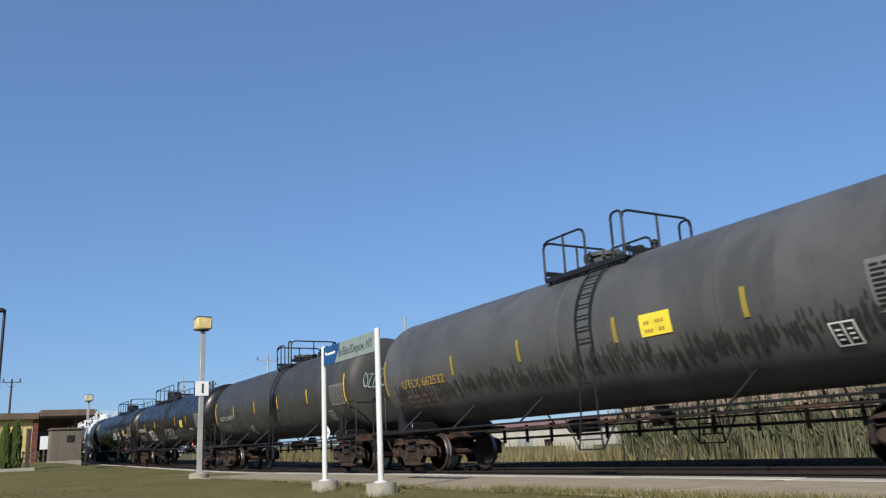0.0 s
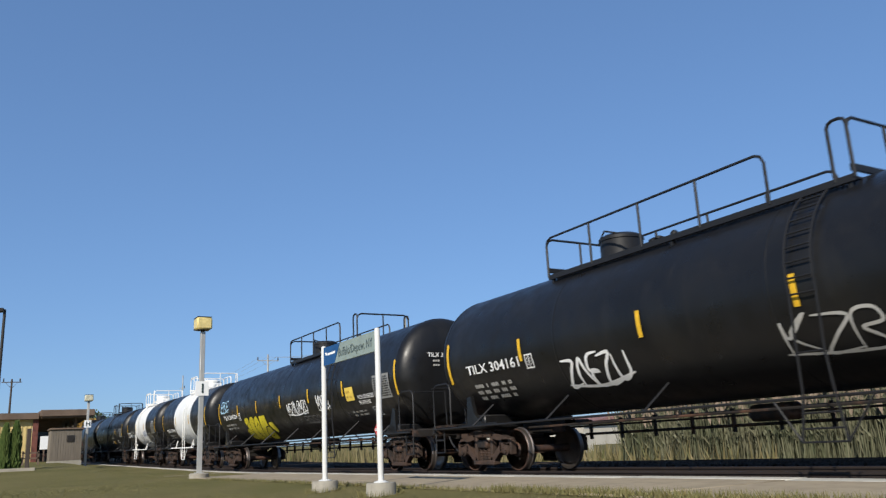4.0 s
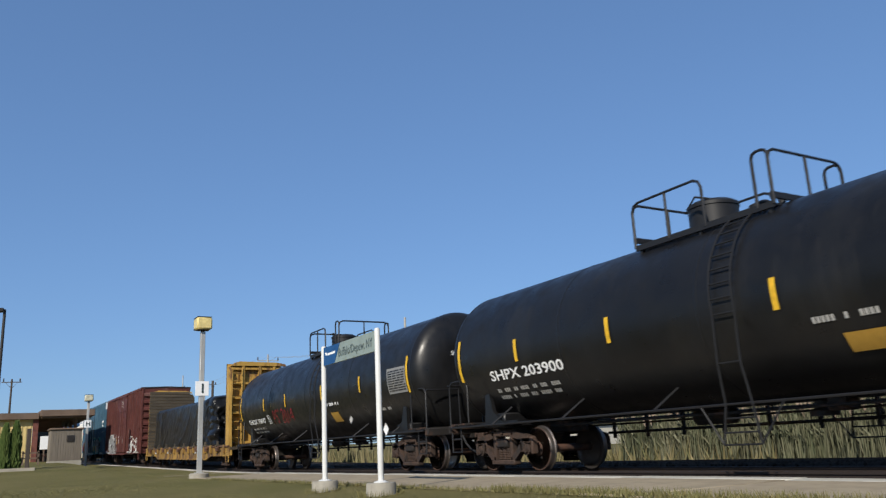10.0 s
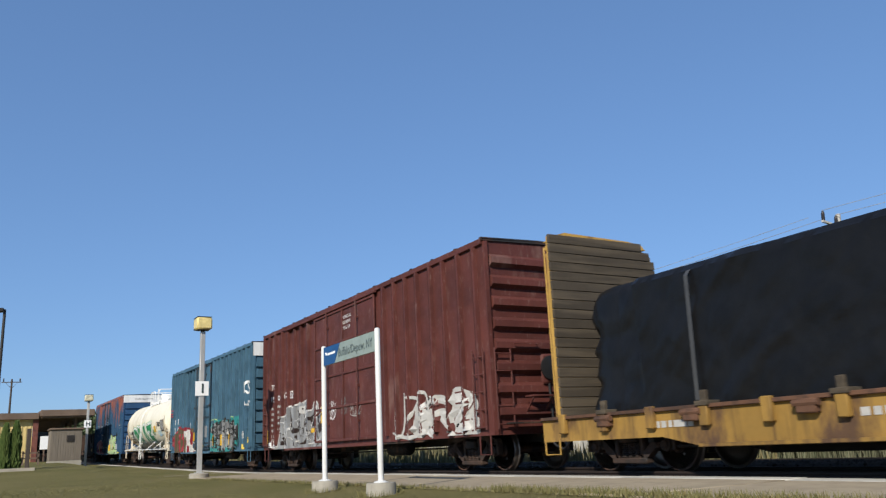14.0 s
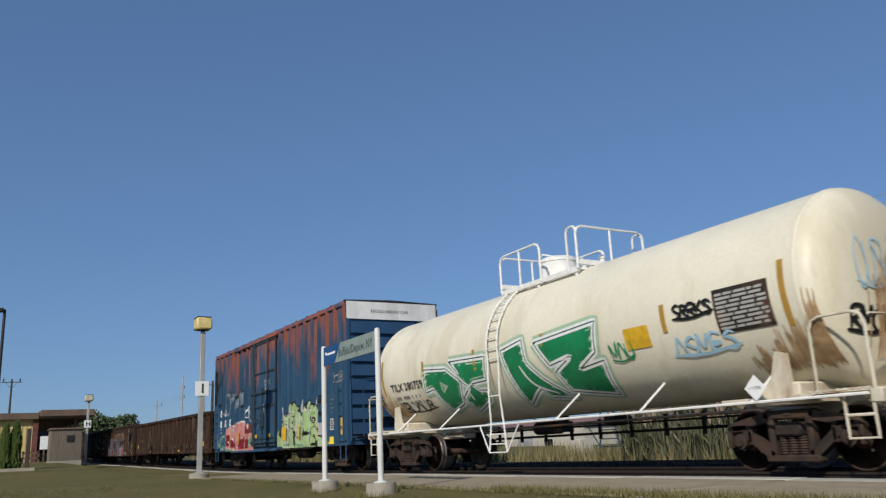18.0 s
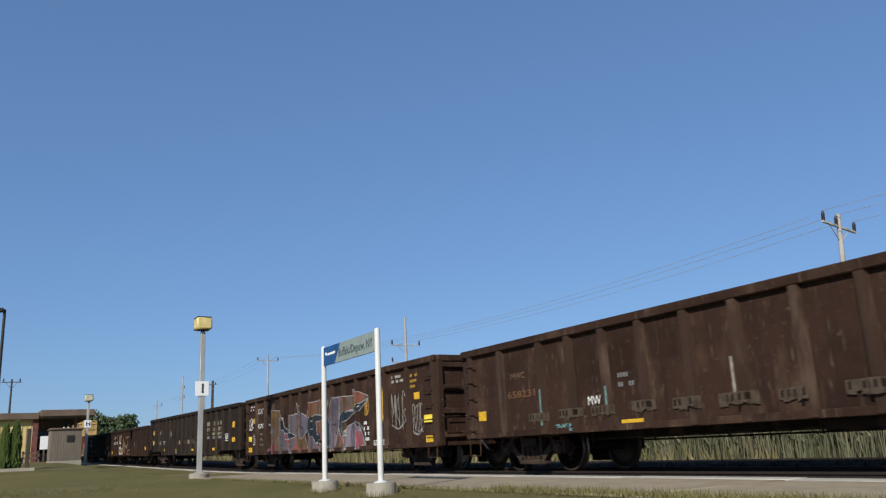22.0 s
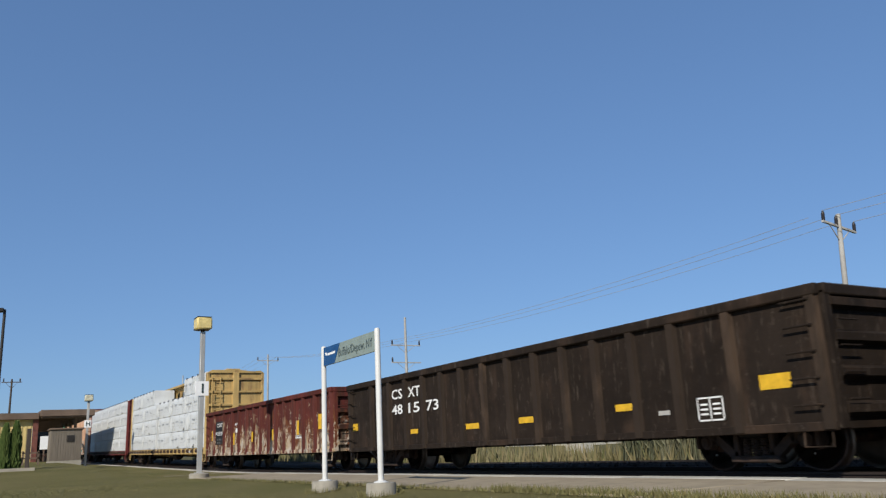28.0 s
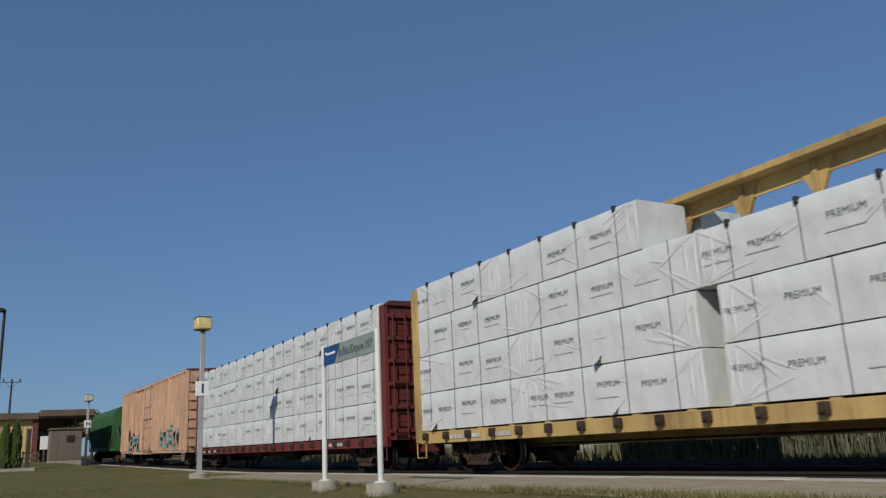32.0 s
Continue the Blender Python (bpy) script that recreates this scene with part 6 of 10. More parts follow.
def bulkhead_flat():
    c0, hb = -153.0, 10.0
    car = rides(thing("bulkhead_flat_car", "yellow bulkhead flat car with ribbed end walls and a wooden deck", "flat car", "cars of the freight train"), c0)
    W = 1.42
    s = Shape()
    s.box(-hb, hb, -W + 0.06, W - 0.06, 0.86, 0.98)
    part("deck", s, planks, car, "worn wooden deck")
    for y in (-1, 1):
        s = Shape()
        s.prism([(-hb, 0.58), (-hb + 3.2, 0.58), (-hb + 4.0, 0.42), (hb - 4.0, 0.42), (hb - 3.2, 0.58), (hb, 0.58), (hb, 1.02), (-hb, 1.02)], "y", y * (W - 0.06), y * W)
        s.box(-hb + 4.0, hb - 4.0, y * (W - 0.02), y * (W + 0.06), 0.4, 0.46, 0.01)
        part("side_sill", s, sill_yellow, car, "grimy yellow side sill")
        s = Shape()
        s.box(-hb, hb, y * (W - 0.02), y * (W + 0.06), 0.985, 1.05, 0.01)
        part("top_flange", s, rusty_flange, car, "rust-brown top flange")
        for k in range(9):
            x = -hb + 1.9 + 2.05 * k
            s = Shape()
            s.box(x - 0.16, x + 0.16, y * W, y * (W + 0.13), 0.8, 1.0, 0.02)
            s.lathe([(0.05, -0.2), (0.05, 0.2)], "x", (x, y * (W + 0.1), 0.94), 8)
            part("winch", s, rusty_flange, car, "rusty strap winch")
        for k in range(17):
            x = -hb + 0.7 + (2 * hb - 1.4) * k / 16
            s = Shape()
            s.box(x - 0.09, x + 0.09, y * W, y * (W + 0.1), 0.72, 1.08, 0.015)
            part("stake_pocket", s, sill_yellow, car)
            if k % 2 and abs(x) < hb - 1:
                s = Shape()
                s.box(x - 0.13, x + 0.13, y * (W - 0.25), y * (W + 0.12), 1.02, 1.1, 0.01)
                if k % 4 in (1, 3):
                    s.box(x - 0.06, x + 0.06, y * (W - 0.02), y * (W + 0.06), 1.02, 1.26, 0.01)
                part("load_block", s, planks, car, "wooden blocking and stake")
    for sg in (-1, 1):
        x = sg * (hb - 0.55)
        s = Shape()
        s.prism([(-W + 0.02, 1.0), (W - 0.02, 1.0), (W - 0.02, 4.4), (W - 0.5, 4.66), (-W + 0.02, 4.66)], "x", x - sg * 0.04, x + sg * 0.02)
        b = part("bulkhead", s, flat_yellow, car, "tall yellow ribbed bulkhead")
        for y in (-1, 1):
            s = Shape()
            if sg > 0:
                s.prism([(hb - 0.62, 0.62), (hb + 0.02, 0.62), (hb - 0.05, 1.1), (hb - 0.3, 4.3), (hb - 0.38, 4.52), (hb - 0.62, 4.6)], "y", y * (W - 0.14), y * W)
            else:
                s.box(-hb + 0.5, -hb + 0.62, y * (W - 0.14), y * W, 0.62, 4.3)
            part("corner_post", s, flat_yellow, b, "broad tapered corner post")
        for y in (-0.72, 0.05, 0.72):
            s = Shape()
            s.box(x, sg * (hb - 0.33), y - 0.06, y + 0.06, 1.0, 4.6, 0.01)
            part("rib", s, flat_yellow, b)
        for k in range(6):
            z = 1.15 + 0.66 * k
            s = Shape()
            s.box(x, sg * (hb - 0.36), -W + 0.1, W - 0.1, z - 0.05, z + 0.05, 0.01)
            part("rib", s, flat_yellow, b)
        s = Shape()
        s.prism([(-W + 0.1, 4.58), (W - 0.1, 4.58), (W - 0.2, 4.68), (W - 0.6, 4.74), (-W + 0.5, 4.78), (-W + 0.3, 4.72)], "x", x, x + sg * 0.24)
        part("top_beam", s, flat_yellow, b, "dented top beam")
        for k in range(19):
            z = 1.03 + 0.193 * k
            q = Shape()
            q.box(x - sg * 0.11, x - sg * 0.045, -W - 0.012, W + 0.012 - max(0.0, z - 4.2) * 1.1, z, z + 0.18, 0.008)
            part("plank", q, planks, b)
        L = [[(sg * (hb - 0.25), y, z), (sg * (hb - 0.25), y + 0.42, z)] for z in [1.0 + 0.36 * k for k in range(10)] for y in (-1.25,)]
        L += [[(sg * (hb - 0.25), y, 0.9), (sg * (hb - 0.25), y, 4.5)] for y in (-1.25, -0.83)]
        L += [[(sg * (hb - 0.05), y * W, 0.62), (sg * (hb - 0.05), y * W, 0.34), (sg * (hb - 0.5), y * W, 0.34), (sg * (hb - 0.5), y * W, 0.62)] for y in (-1, 1)]
        railing(car, "end_ladder", L, 0.018, flat_yellow, "yellow ladder and sill step")
        coupler(car, sg * (hb + 0.75), sg)
        truck(car, sg * (hb - 2.0))
    s = Shape()
    s.lathe([(0.24, hb - 0.12), (0.265, hb - 0.11), (0.265, hb - 0.08), (0.24, hb - 0.07)], "x", (0, 0.1, 2.3), 20)
    s.box(hb - 0.35, hb - 0.12, -0.1, 0.3, 1.9, 2.5, 0.04)
    s.tube([(hb - 0.1, 0.3, 2.0), (hb - 0.05, 0.45, 1.6), (hb - 0.1, 0.3, 1.1)], 0.02)
    part("brake_wheel", s, iron, car, "hand brake wheel and gear box")
    s = Shape()
    s.prism([(-hb, 0.5), (-hb + 3.4, 0.5), (-hb + 4.4, 0.26), (hb - 4.4, 0.26), (hb - 3.4, 0.5), (hb, 0.5), (hb, 0.88), (-hb, 0.88)], "y", -0.3, 0.3)
    for k in range(9):
        x = -7.2 + 1.8 * k
        s.box(x - 0.06, x + 0.06, -1.3, 1.3, 0.5, 0.86)
    s.tube([(-7, -1.0, 0.42), (7, -1.0, 0.42)], 0.03)
    s.lathe([(0.1, -0.6), (0.2, -0.5), (0.2, 0.5), (0.1, 0.6)], "x", (0.5, -0.8, 0.5), 14)
    s.box(-1.2, -0.7, -1.1, -0.7, 0.4, 0.7, 0.03)
    part("underframe", s, iron, car, "centre sill and brake gear")
    put = flat_side(W + 0.0)
    for u, w in ((8.9, 0.4), (-2.3, 0.3)):
        bars(put, u - 0.6, 0.9, w, 0.14, 1, black_ink, car, 7)
    bars(put, 3.05, 0.88, 1.0, 0.2, 1, faded_ink, car, 5, "large_lettering")
    table(put, 4.2, 0.9, 0.36, 0.24, car, black_ink, faded_ink)
    bars(put, -3.3, 0.88, 1.2, 0.18, 1, faded_ink, car, 8, "large_lettering")
    bars(put, -7.0, 0.88, 0.9, 0.18, 1, faded_ink, car, 9, "large_lettering")
    # the load
    load = rides(thing("wrapped_load", "long bulky load wrapped in wrinkled glossy black tarpaulin", "wrapped load"), -152.9, 0, 1.02)
    m, nt, b = nodes_of("black_tarpaulin", 0.33)
    v = coords(nt)
    nt.links.new(mix(nt, noise_fac(nt, v, 3, 0.3, 0.7), (0.006, 0.006, 0.0065), (0.01, 0.01, 0.0105)), b.inputs["Base Color"])
    mp = coords(nt, (1.4, 1.4, 0.9))
    b.inputs["Specular IOR Level"].default_value = 0.2
    bump(nt, b, noise_fac(nt, mp, 2.6, 0.25, 0.75, 6, 0.55), 0.2, 0.04)
    x0, x1, hw, top = -7.9, 5.85, 1.22, 2.32
    sect = []
    for k in range(30):
        sect.append((-hw, 0.02 + (top - 0.14) * k / 29))
    sect += [(-hw + 0.1, top), (-0.9, top + 0.03), (-0.6, top + 0.05), (-0.3, top + 0.06), (0, top + 0.07), (0.3, top + 0.06), (0.6, top + 0.05), (hw - 0.1, top)] + [(hw, 0.02 + (top - 0.12) * (11 - k) / 11) for k in range(12)]
    rows, n = [], 240
    fold = lambda t: max(0.0, 1 - 4 * abs((t % 1.0) - 0.5)) ** 1.5
    for i in range(n + 1):
        x = x0 + (x1 - x0) * i / n
        row = []
        for y, z in sect:
            q = z / top
            front = max(0.0, (x - x1 + 2.0) / 2.0)
            bend = 0.5 * noise.noise((x * 0.35, z * 0.4, 2))
            w = noise.noise((x * 0.8 + z * 0.9, z * 0.35, 3.0 + y)) * 0.045
            w += 0.045 * fold(0.45 * x - 0.55 * z + bend) * (0.4 + 0.6 * (noise.noise((x * 0.5, z * 0.3, 5)) > -0.1))
            w += 0.012 * fold(1.3 * x - 1.5 * z + 2 * bend)
            w += front * (noise.noise((x * 2.6, z * 2.8, 11 + y)) * 0.16 + 0.09 * fold(2.2 * x + 1.4 * z))
            tp = 1 - 0.10 * q * min(1, abs(x - x0) < 0.5)
            row.append((x + 0.03 * noise.noise((z * 2, x, y)), (y + math.copysign(w, y) * (abs(y) > 0.9)) * tp, z * (1 + 0.03 * front) + (0.06 + 0.25 * front) * w * (z > 1.9)))
        rows.append(row)
    s = Shape()
    s.grid(rows)
    # gathered ends: a rim that rolls inwards to a twisted hollow
    for end, sg in ((0, -1), (n, 1)):
        base = rows[end] + rows[end][:1]
        prev = base
        for ring in range(1, 37):
            t = ring / 36.0
            f = 1 - 0.16 * min(1.0, t / 0.4) ** 2 - 0.81 * max(0.0, (t - 0.4) / 0.6)
            cur = []
            for j, p in enumerate(base):
                tw = 1.5 * max(0.0, t - 0.3) ** 1.5
                yy, zz = p[1] * f, (p[2] - 1.0) * (f if p[2] > 1.0 else 1 - 0.6 * t * t)
                yy, zz = yy * math.cos(tw) - zz * math.sin(tw) - 0.25 * t, 1.0 + yy * math.sin(tw) + zz * math.cos(tw) + 0.1 * t
                ang = math.atan2(p[2] - 1.0, p[1])
                bulge = 0.8 * math.sin(min(1.0, t / 0.5) * math.pi / 2) - 0.22 * max(0.0, (t - 0.55) / 0.45)
                pleat = (0.07 * math.sin(2 * ang + 17 * t + 2 * noise.noise((ang * 2, t * 3, end))) + 0.05 * math.sin(13 * ang + 5 * t)) * math.sin(t * math.pi) + (0.11 * noise.noise((yy * 2.2, zz * 2.2, t * 2 + end)) + 0.09 * noise.noise((yy * 5.5, zz * 5.5, t * 4))) * min(1, 3 * t)
                cur.append((p[0] + sg * (bulge + pleat), yy, max(0.03, zz)))
            s.grid([prev, cur])
            prev = cur
        s.add(prev, [tuple(range(len(prev)))])
    part("tarpaulin", s, m, load, "black wrinkled tarpaulin gathered at the end")
    tape = plain("grey_tape", (0.055, 0.055, 0.055), 0.25)
    for x in (4.55, -6.2):
        s = Shape()
        s.grid([[(x + d + 0.03 * z, -hw - 0.1 + (0.08 * (z > 2.1)), z) for d in (0, 0.085)] for z in [0.1 * k + 0.1 for k in range(22)]])
        part("tape", s, tape, load, "band of grey tape")


bulkhead_flat()


# ---- centre-beam flats with wrapped lumber ----
wrap_white, wnt, wb = nodes_of("white_lumber_wrap", 0.5)
wv = coords(wnt, shift=True)
wnt.links.new(mix(wnt, times(wnt, noise_fac(wnt, wv, 1.5, 0.45, 0.75), 0.5), (0.6, 0.615, 0.605), (0.5, 0.51, 0.5)), wb.inputs["Base Color"])
bump(wnt, wb, noise_fac(wnt, coords(wnt, (1.4, 1, 1), shift=True), 2.0, 0.25, 0.75, 3, 0.4), 0.35, 0.07)
strap_dark = plain("dark_strap", (0.03, 0.03, 0.035), 0.5)
wrap_ink = plain("grey_print", (0.13, 0.14, 0.16), 0.6)
wood_end = plain("lumber_in_a_tear", (0.12, 0.09, 0.06), 0.8)


def bundle_mesh(L, H, Wd, seed):
    """A wrapped lumber pack, slightly slack and uneven."""
    rnd, s = random.Random(seed), Shape()
    nx = 12
    sect = [(-Wd, 0.0), (-Wd, H * 0.33), (-Wd, H * 0.66), (-Wd, H - 0.03), (-Wd + 0.03, H), (-0.03, H), (0, H - 0.03), (0, 0)]
    rows = []
    for i in range(nx + 1):
        x = -L / 2 + L * i / nx
        rows.append([(x, y - (0.008 * noise.noise((x * 1.3 + seed, z * 2.2, seed)) if y < -Wd + 0.05 else 0), z + (0.02 * noise.noise((x * 2, y, seed)) if z > H * 0.9 else 0)) for y, z in sect + sect[:1]])
    s.grid(rows)
    s.add([p for p in rows[0][:-1]], [tuple(range(len(sect)))])
    s.add([p for p in rows[-1][:-1]], [tuple(range(len(sect)))])
    return s.mesh("wrap", wrap_white, 50)


def ridge(shape, Wd, pts, width, high):
    """A shallow fold of slack film that fades out at both ends."""
    line = curve_of([(max(-99, x), z) for x, z in pts], 4)
    rows, n = [], len(line)
    for i, p in enumerate(line):
        d = line[min(i + 1, n - 1)] - line[max(i - 1, 0)]
        s = Vector((-d.y, d.x)).normalized() * width / 2 * (0.25 + 0.75 * math.sin(math.pi * i / (n - 1)))
        h = high * math.sin(math.pi * i / (n - 1))
        rows.append([(p.x + s.x * k, -Wd - 0.007 - e * h, p.y + s.y * k) for k, e in ((-1, -0.3), (-0.35, 0.75), (0.15, 1.0), (1, -0.3))])
    shape.grid(rows)


def dress_pack(pk, L, H, Wd, rnd, top, bottom):
    """Straps, print, creases and tears on the near side of a pack."""
    put = lambda u, v, e=0.0: (u, -Wd - 0.011 - e, v)
    m = max(1, round(L / 1.22))
    for j in range(1, m + 1):
        u = -L / 2 + L * (j - 0.5) / m
        st = Shape()
        patch(st, put, u - 0.008, u + 0.008, 0.0, H, 0, 0.0)
        if top:
            st.box(u - 0.03, u + 0.03, -Wd - 0.05, -Wd + 0.05, H - 0.09, H + 0.015, 0.008)
        part("strap", st, strap_dark, pk, "dark strap round the pack")
    for j in range(m):
        u = -L / 2 + L * j / m - 0.25 + rnd.uniform(-0.12, 0.12)
        u = max(-L / 2 + 0.05, min(L / 2 - 0.62, u))
        if rnd.random() < 0.85:
            lettering("PREMIUM", 0.145, put, u, H * rnd.uniform(0.42, 0.55), wrap_ink, pk, bold=0.0, name="print")
        if rnd.random() < 0.6:
            decal("small_lettering", put, u - 0.05, u + 0.55, H * 0.33, H * 0.345, faded_ink, pk)
    # raised folds at the pack's ends and slanting creases from its corners
    s = Shape()
    for e in (-1, 1):
        for q in (0.05, rnd.uniform(0.12, 0.3)):
            u = e * (L / 2 - q)
            ridge(s, Wd, [(u, 0.02), (u + 0.02 * rnd.uniform(-1, 1), H * 0.5), (u, H - 0.03)], 0.07, 0.013)
        for _ in range(rnd.randint(1, 4)):
            u, v = e * (L / 2 - rnd.uniform(0, 0.3)), rnd.choice((0.03, H - 0.05))
            d = Vector((-e * rnd.uniform(0.4, 1.0), (1 if v < 0.4 else -1) * rnd.uniform(0.15, 0.6)))
            ridge(s, Wd, [(u, v), (u + d.x * 0.5, v + d.y * 0.5 + 0.02), (u + d.x, v + d.y)], rnd.uniform(0.05, 0.09), rnd.uniform(0.005, 0.009))
    for _ in range(m):
        u, v, a = rnd.uniform(-L / 2 + 0.3, L / 2 - 0.3), rnd.uniform(0.15, H - 0.2), rnd.uniform(-0.9, 0.9)
        q = rnd.uniform(0.15, 0.35)
        ridge(s, Wd, [(u - q * math.cos(a), v - q * math.sin(a)), (u, v), (u + q * math.cos(a), v + q * math.sin(a))], 0.05, 0.005)
    part("creases", s, wrap_white, pk, "folds and creases of the wrap")["kind"] = "stuff"
    if rnd.random() < (0.55 if bottom else 0.2):
        u, q = rnd.uniform(-L / 2 + 0.5, L / 2 - 0.8), rnd.uniform(0.15, 0.35)
        s = Shape()
        s.add([put(u + x * q, 0.02 + z * q, 0.004) for x, z in ((0, 0), (1.0, 0.1), (1.3, 0.55), (0.6, 0.3))], [(0, 1, 2, 3)])
        part("tear", s, wood_end, pk, "dark tear in the wrap")
        s = Shape()
        s.add([(u + x * q, -Wd - y, z * q) for x, y, z in ((0.2, 0.03, 0.35), (1.2, 0.035, 0.7), (1.5, 0.12, 0.3), (0.7, 0.14, -0.15))], [(0, 1, 2), (0, 2, 3)])
        part("loose_flap", s, wrap_white, pk, "loose flap of torn wrap")


def centre_beam(label, centre, hb, mat, tiers, seed, mid3=True):
    half = hb + 0.82
    car = rides(thing("centre_beam_car", label, "flat car", "cars of the freight train"), centre)
    W, deck, top = 1.42, 0.98, 4.86
    for y in (-1, 1):
        s = Shape()
        s.box(-hb, hb, y * (W - 0.1), y * W, 0.68, 0.96, 0.01)
        part("side_sill", s, mat, car, "side sill")
        for k in range(22):
            x = -hb + 0.6 + (2 * hb - 1.2) * k / 21
            s = Shape()
            s.box(x - 0.07, x + 0.07, y * W, y * (W + 0.12), 0.76, 0.94, 0.015)
            s.lathe([(0.045, y * W - 0.0), (0.045, y * (W + 0.15))], "y", (x + 0.02, 0, 0.84), 8)
            part("winch", s, rusty, car, "rusty strap winch")
    for u, w in ((-9.4, 0.7), (-8.4, 0.35), (-7.6, 0.75), (6.9, 1.1)):
        bars(flat_side(W + 0.01), u, 0.9, w, 0.16, 1, grimy_white, car, int(u * 5), "sill_lettering")
    s = Shape()
    s.box(-hb, hb, -W + 0.1, W - 0.1, 0.86, 0.94)
    s.box(-hb, hb, -0.25, 0.25, 0.5, 0.9)
    for k in range(18):
        x = -hb + 0.5 + (2 * hb - 1) * k / 17
        s.box(x - 0.08, x + 0.08, -W + 0.02, W - 0.02, 0.94, 0.985)
    part("deck", s, mat, car, "steel deck with risers")
    s = Shape()
    s.box(-hb + 0.5, hb - 0.5, -0.33, 0.33, top - 0.12, top, 0.01)
    s.box(-hb + 0.5, hb - 0.5, -0.02, 0.02, top - 0.4, top - 0.1)
    part("top_chord", s, mat, car, "long top beam")
    for k in range(15):
        x = -hb + 1.2 + (2 * hb - 2.4) * k / 14
        s = Shape()
        s.box(x - 0.05, x + 0.05, -0.08, 0.08, 0.95, top - 0.1)
        s.prism([(x - 0.35, top - 0.12), (x - 0.05, top - 0.75), (x + 0.05, top - 0.75), (x + 0.35, top - 0.12)], "y", -0.04, 0.04)
        part("beam_post", s, mat, car, "upright of the centre beam")
    s = Shape()
    s.box(-hb + 0.5, hb - 0.5, -0.03, 0.03, 1.0, 3.7)
    part("beam_web", s, mat, car)
    for sg in (-1, 1):
        s = Shape()
        x = sg * (hb - 0.06)
        s.box(x - sg * 0.14, x, -W, W, 0.95, 4.62)
        b = part("bulkhead", s, mat, car, "ribbed end bulkhead")
        for y in (-1, 1):
            s = Shape()
            s.box(x - sg * 0.24, x + sg * 0.06, y * (W - 0.12), y * (W + 0.02), 0.7, 4.62, 0.01)
            part("corner_post", s, mat, b)
        s = Shape()
        s.box(x, x + sg * 0.1, -0.15, 0.15, 0.95, 4.6, 0.01)
        part("rib", s, mat, b)
        for k in range(6):
            z = 1.1 + 0.64 * k
            s = Shape()
            s.box(x, x + sg * 0.09, -W + 0.1, W - 0.1, z - 0.05, z + 0.05, 0.01)
            part("rib", s, mat, b)
        s = Shape()
        s.prism([(-W, 4.6), (W, 4.6), (W - 0.15, 4.72), (W - 0.6, 4.68), (0.2, 4.76), (-W + 0.2, 4.74)], "x", x - sg * 0.14, x + sg * 0.08)
        part("top_beam", s, mat, b)
        L = [[(x + sg * 0.15, -1.2, z), (x + sg * 0.15, -0.8, z)] for z in [1.0 + 0.36 * k for k in range(10)]]
        L += [[(x + sg * 0.15, y, 0.9), (x + sg * 0.15, y, 4.4)] for y in (-1.2, -0.8)]
        L += [[(sg * (hb - 0.05), y * W, 0.68), (sg * (hb - 0.05), y * W, 0.34), (sg * (hb - 0.5), y * W, 0.34), (sg * (hb - 0.5), y * W, 0.68)] for y in (-1, 1)]
        railing(car, "end_ladder", L, 0.018, mat, "ladder and sill step")
        coupler(car, sg * half, sg)
        truck(car, sg * (hb - 2.3))
    s = Shape()
    s.lathe([(0.1, -0.6), (0.2, -0.5), (0.2, 0.5), (0.1, 0.6)], "x", (1.5, -0.7, 0.55), 14)
    s.tube([(-hb + 3, -0.5, 0.55), (hb - 3, -0.5, 0.55)], 0.022)
    part("brake_gear", s, iron, car, "brake rods and reservoir")
    # packs: (from, to, first level, levels above it), counted along the car
    rnd = random.Random(seed)
    Wd, H = 1.2, 0.925
    for a, b, k0, k1 in tiers:
        L = b - a - 0.02
        mesh = [bundle_mesh(L, H - 0.015, Wd, seed + k + int(a * 7)) for k in range(2)]
        for side in (-1, 1):
            for k in range(k0, k1):
                me = mesh[k % 2]
                xo = centre + (a + b) / 2 + rnd.uniform(-0.03, 0.03)
                pk = thing("lumber_pack", "lumber pack in white printed plastic wrap on the flat car", "lumber pack", "wrapped lumber packs")
                MOVERS.append((pk, xo, TRACK_Y + side * 0.19, 1.0 + H * k))
                pk.matrix_basis = pose(xo, TRACK_Y + side * 0.19, 1.0 + H * k)
                turn = pose(0, 0, 0, 0, 0, 180 if side > 0 else 0)
                part("wrap", me, None, pk, "slack white plastic wrap", turn)
                if side > 0:
                    continue
                above = [1 for p, q, j0, j1 in tiers if j0 <= k + 1 < j1 and p < (a + b) / 2 < q]
                dress_pack(pk, L, H, Wd, rnd, not above, k == 0)
    return car


centre_beam("yellow centre-beam flat car stacked with white-wrapped lumber", -353.25, 11.1, beam_yellow,
            [(-10.9, -6.2, 0, 3), (-6.18, -1.48, 0, 2), (-6.18, -1.34, 2, 3), (-10.9, -7.1, 3, 4), (-7.08, -2.55, 3, 4), (-1.05, 2.9, 0, 2), (-1.3, 2.4, 2, 3), (2.42, 6.4, 2, 3), (6.42, 10.85, 2, 3),
             (2.92, 6.9, 0, 2), (6.92, 10.85, 0, 2), (5.87, 8.4, 3, 4), (8.42, 10.85, 3, 4)], 40)
centre_beam("maroon centre-beam flat car stacked with white-wrapped lumber", -377.15, 11.1, beam_red,
            [(-10.9, -7.0, 0, 4), (-6.98, -3.3, 0, 4), (-3.28, 0.62, 0, 4), (0.64, 4.1, 0, 4), (4.12, 7.4, 0, 4), (7.42, 10.85, 0, 4)], 60)


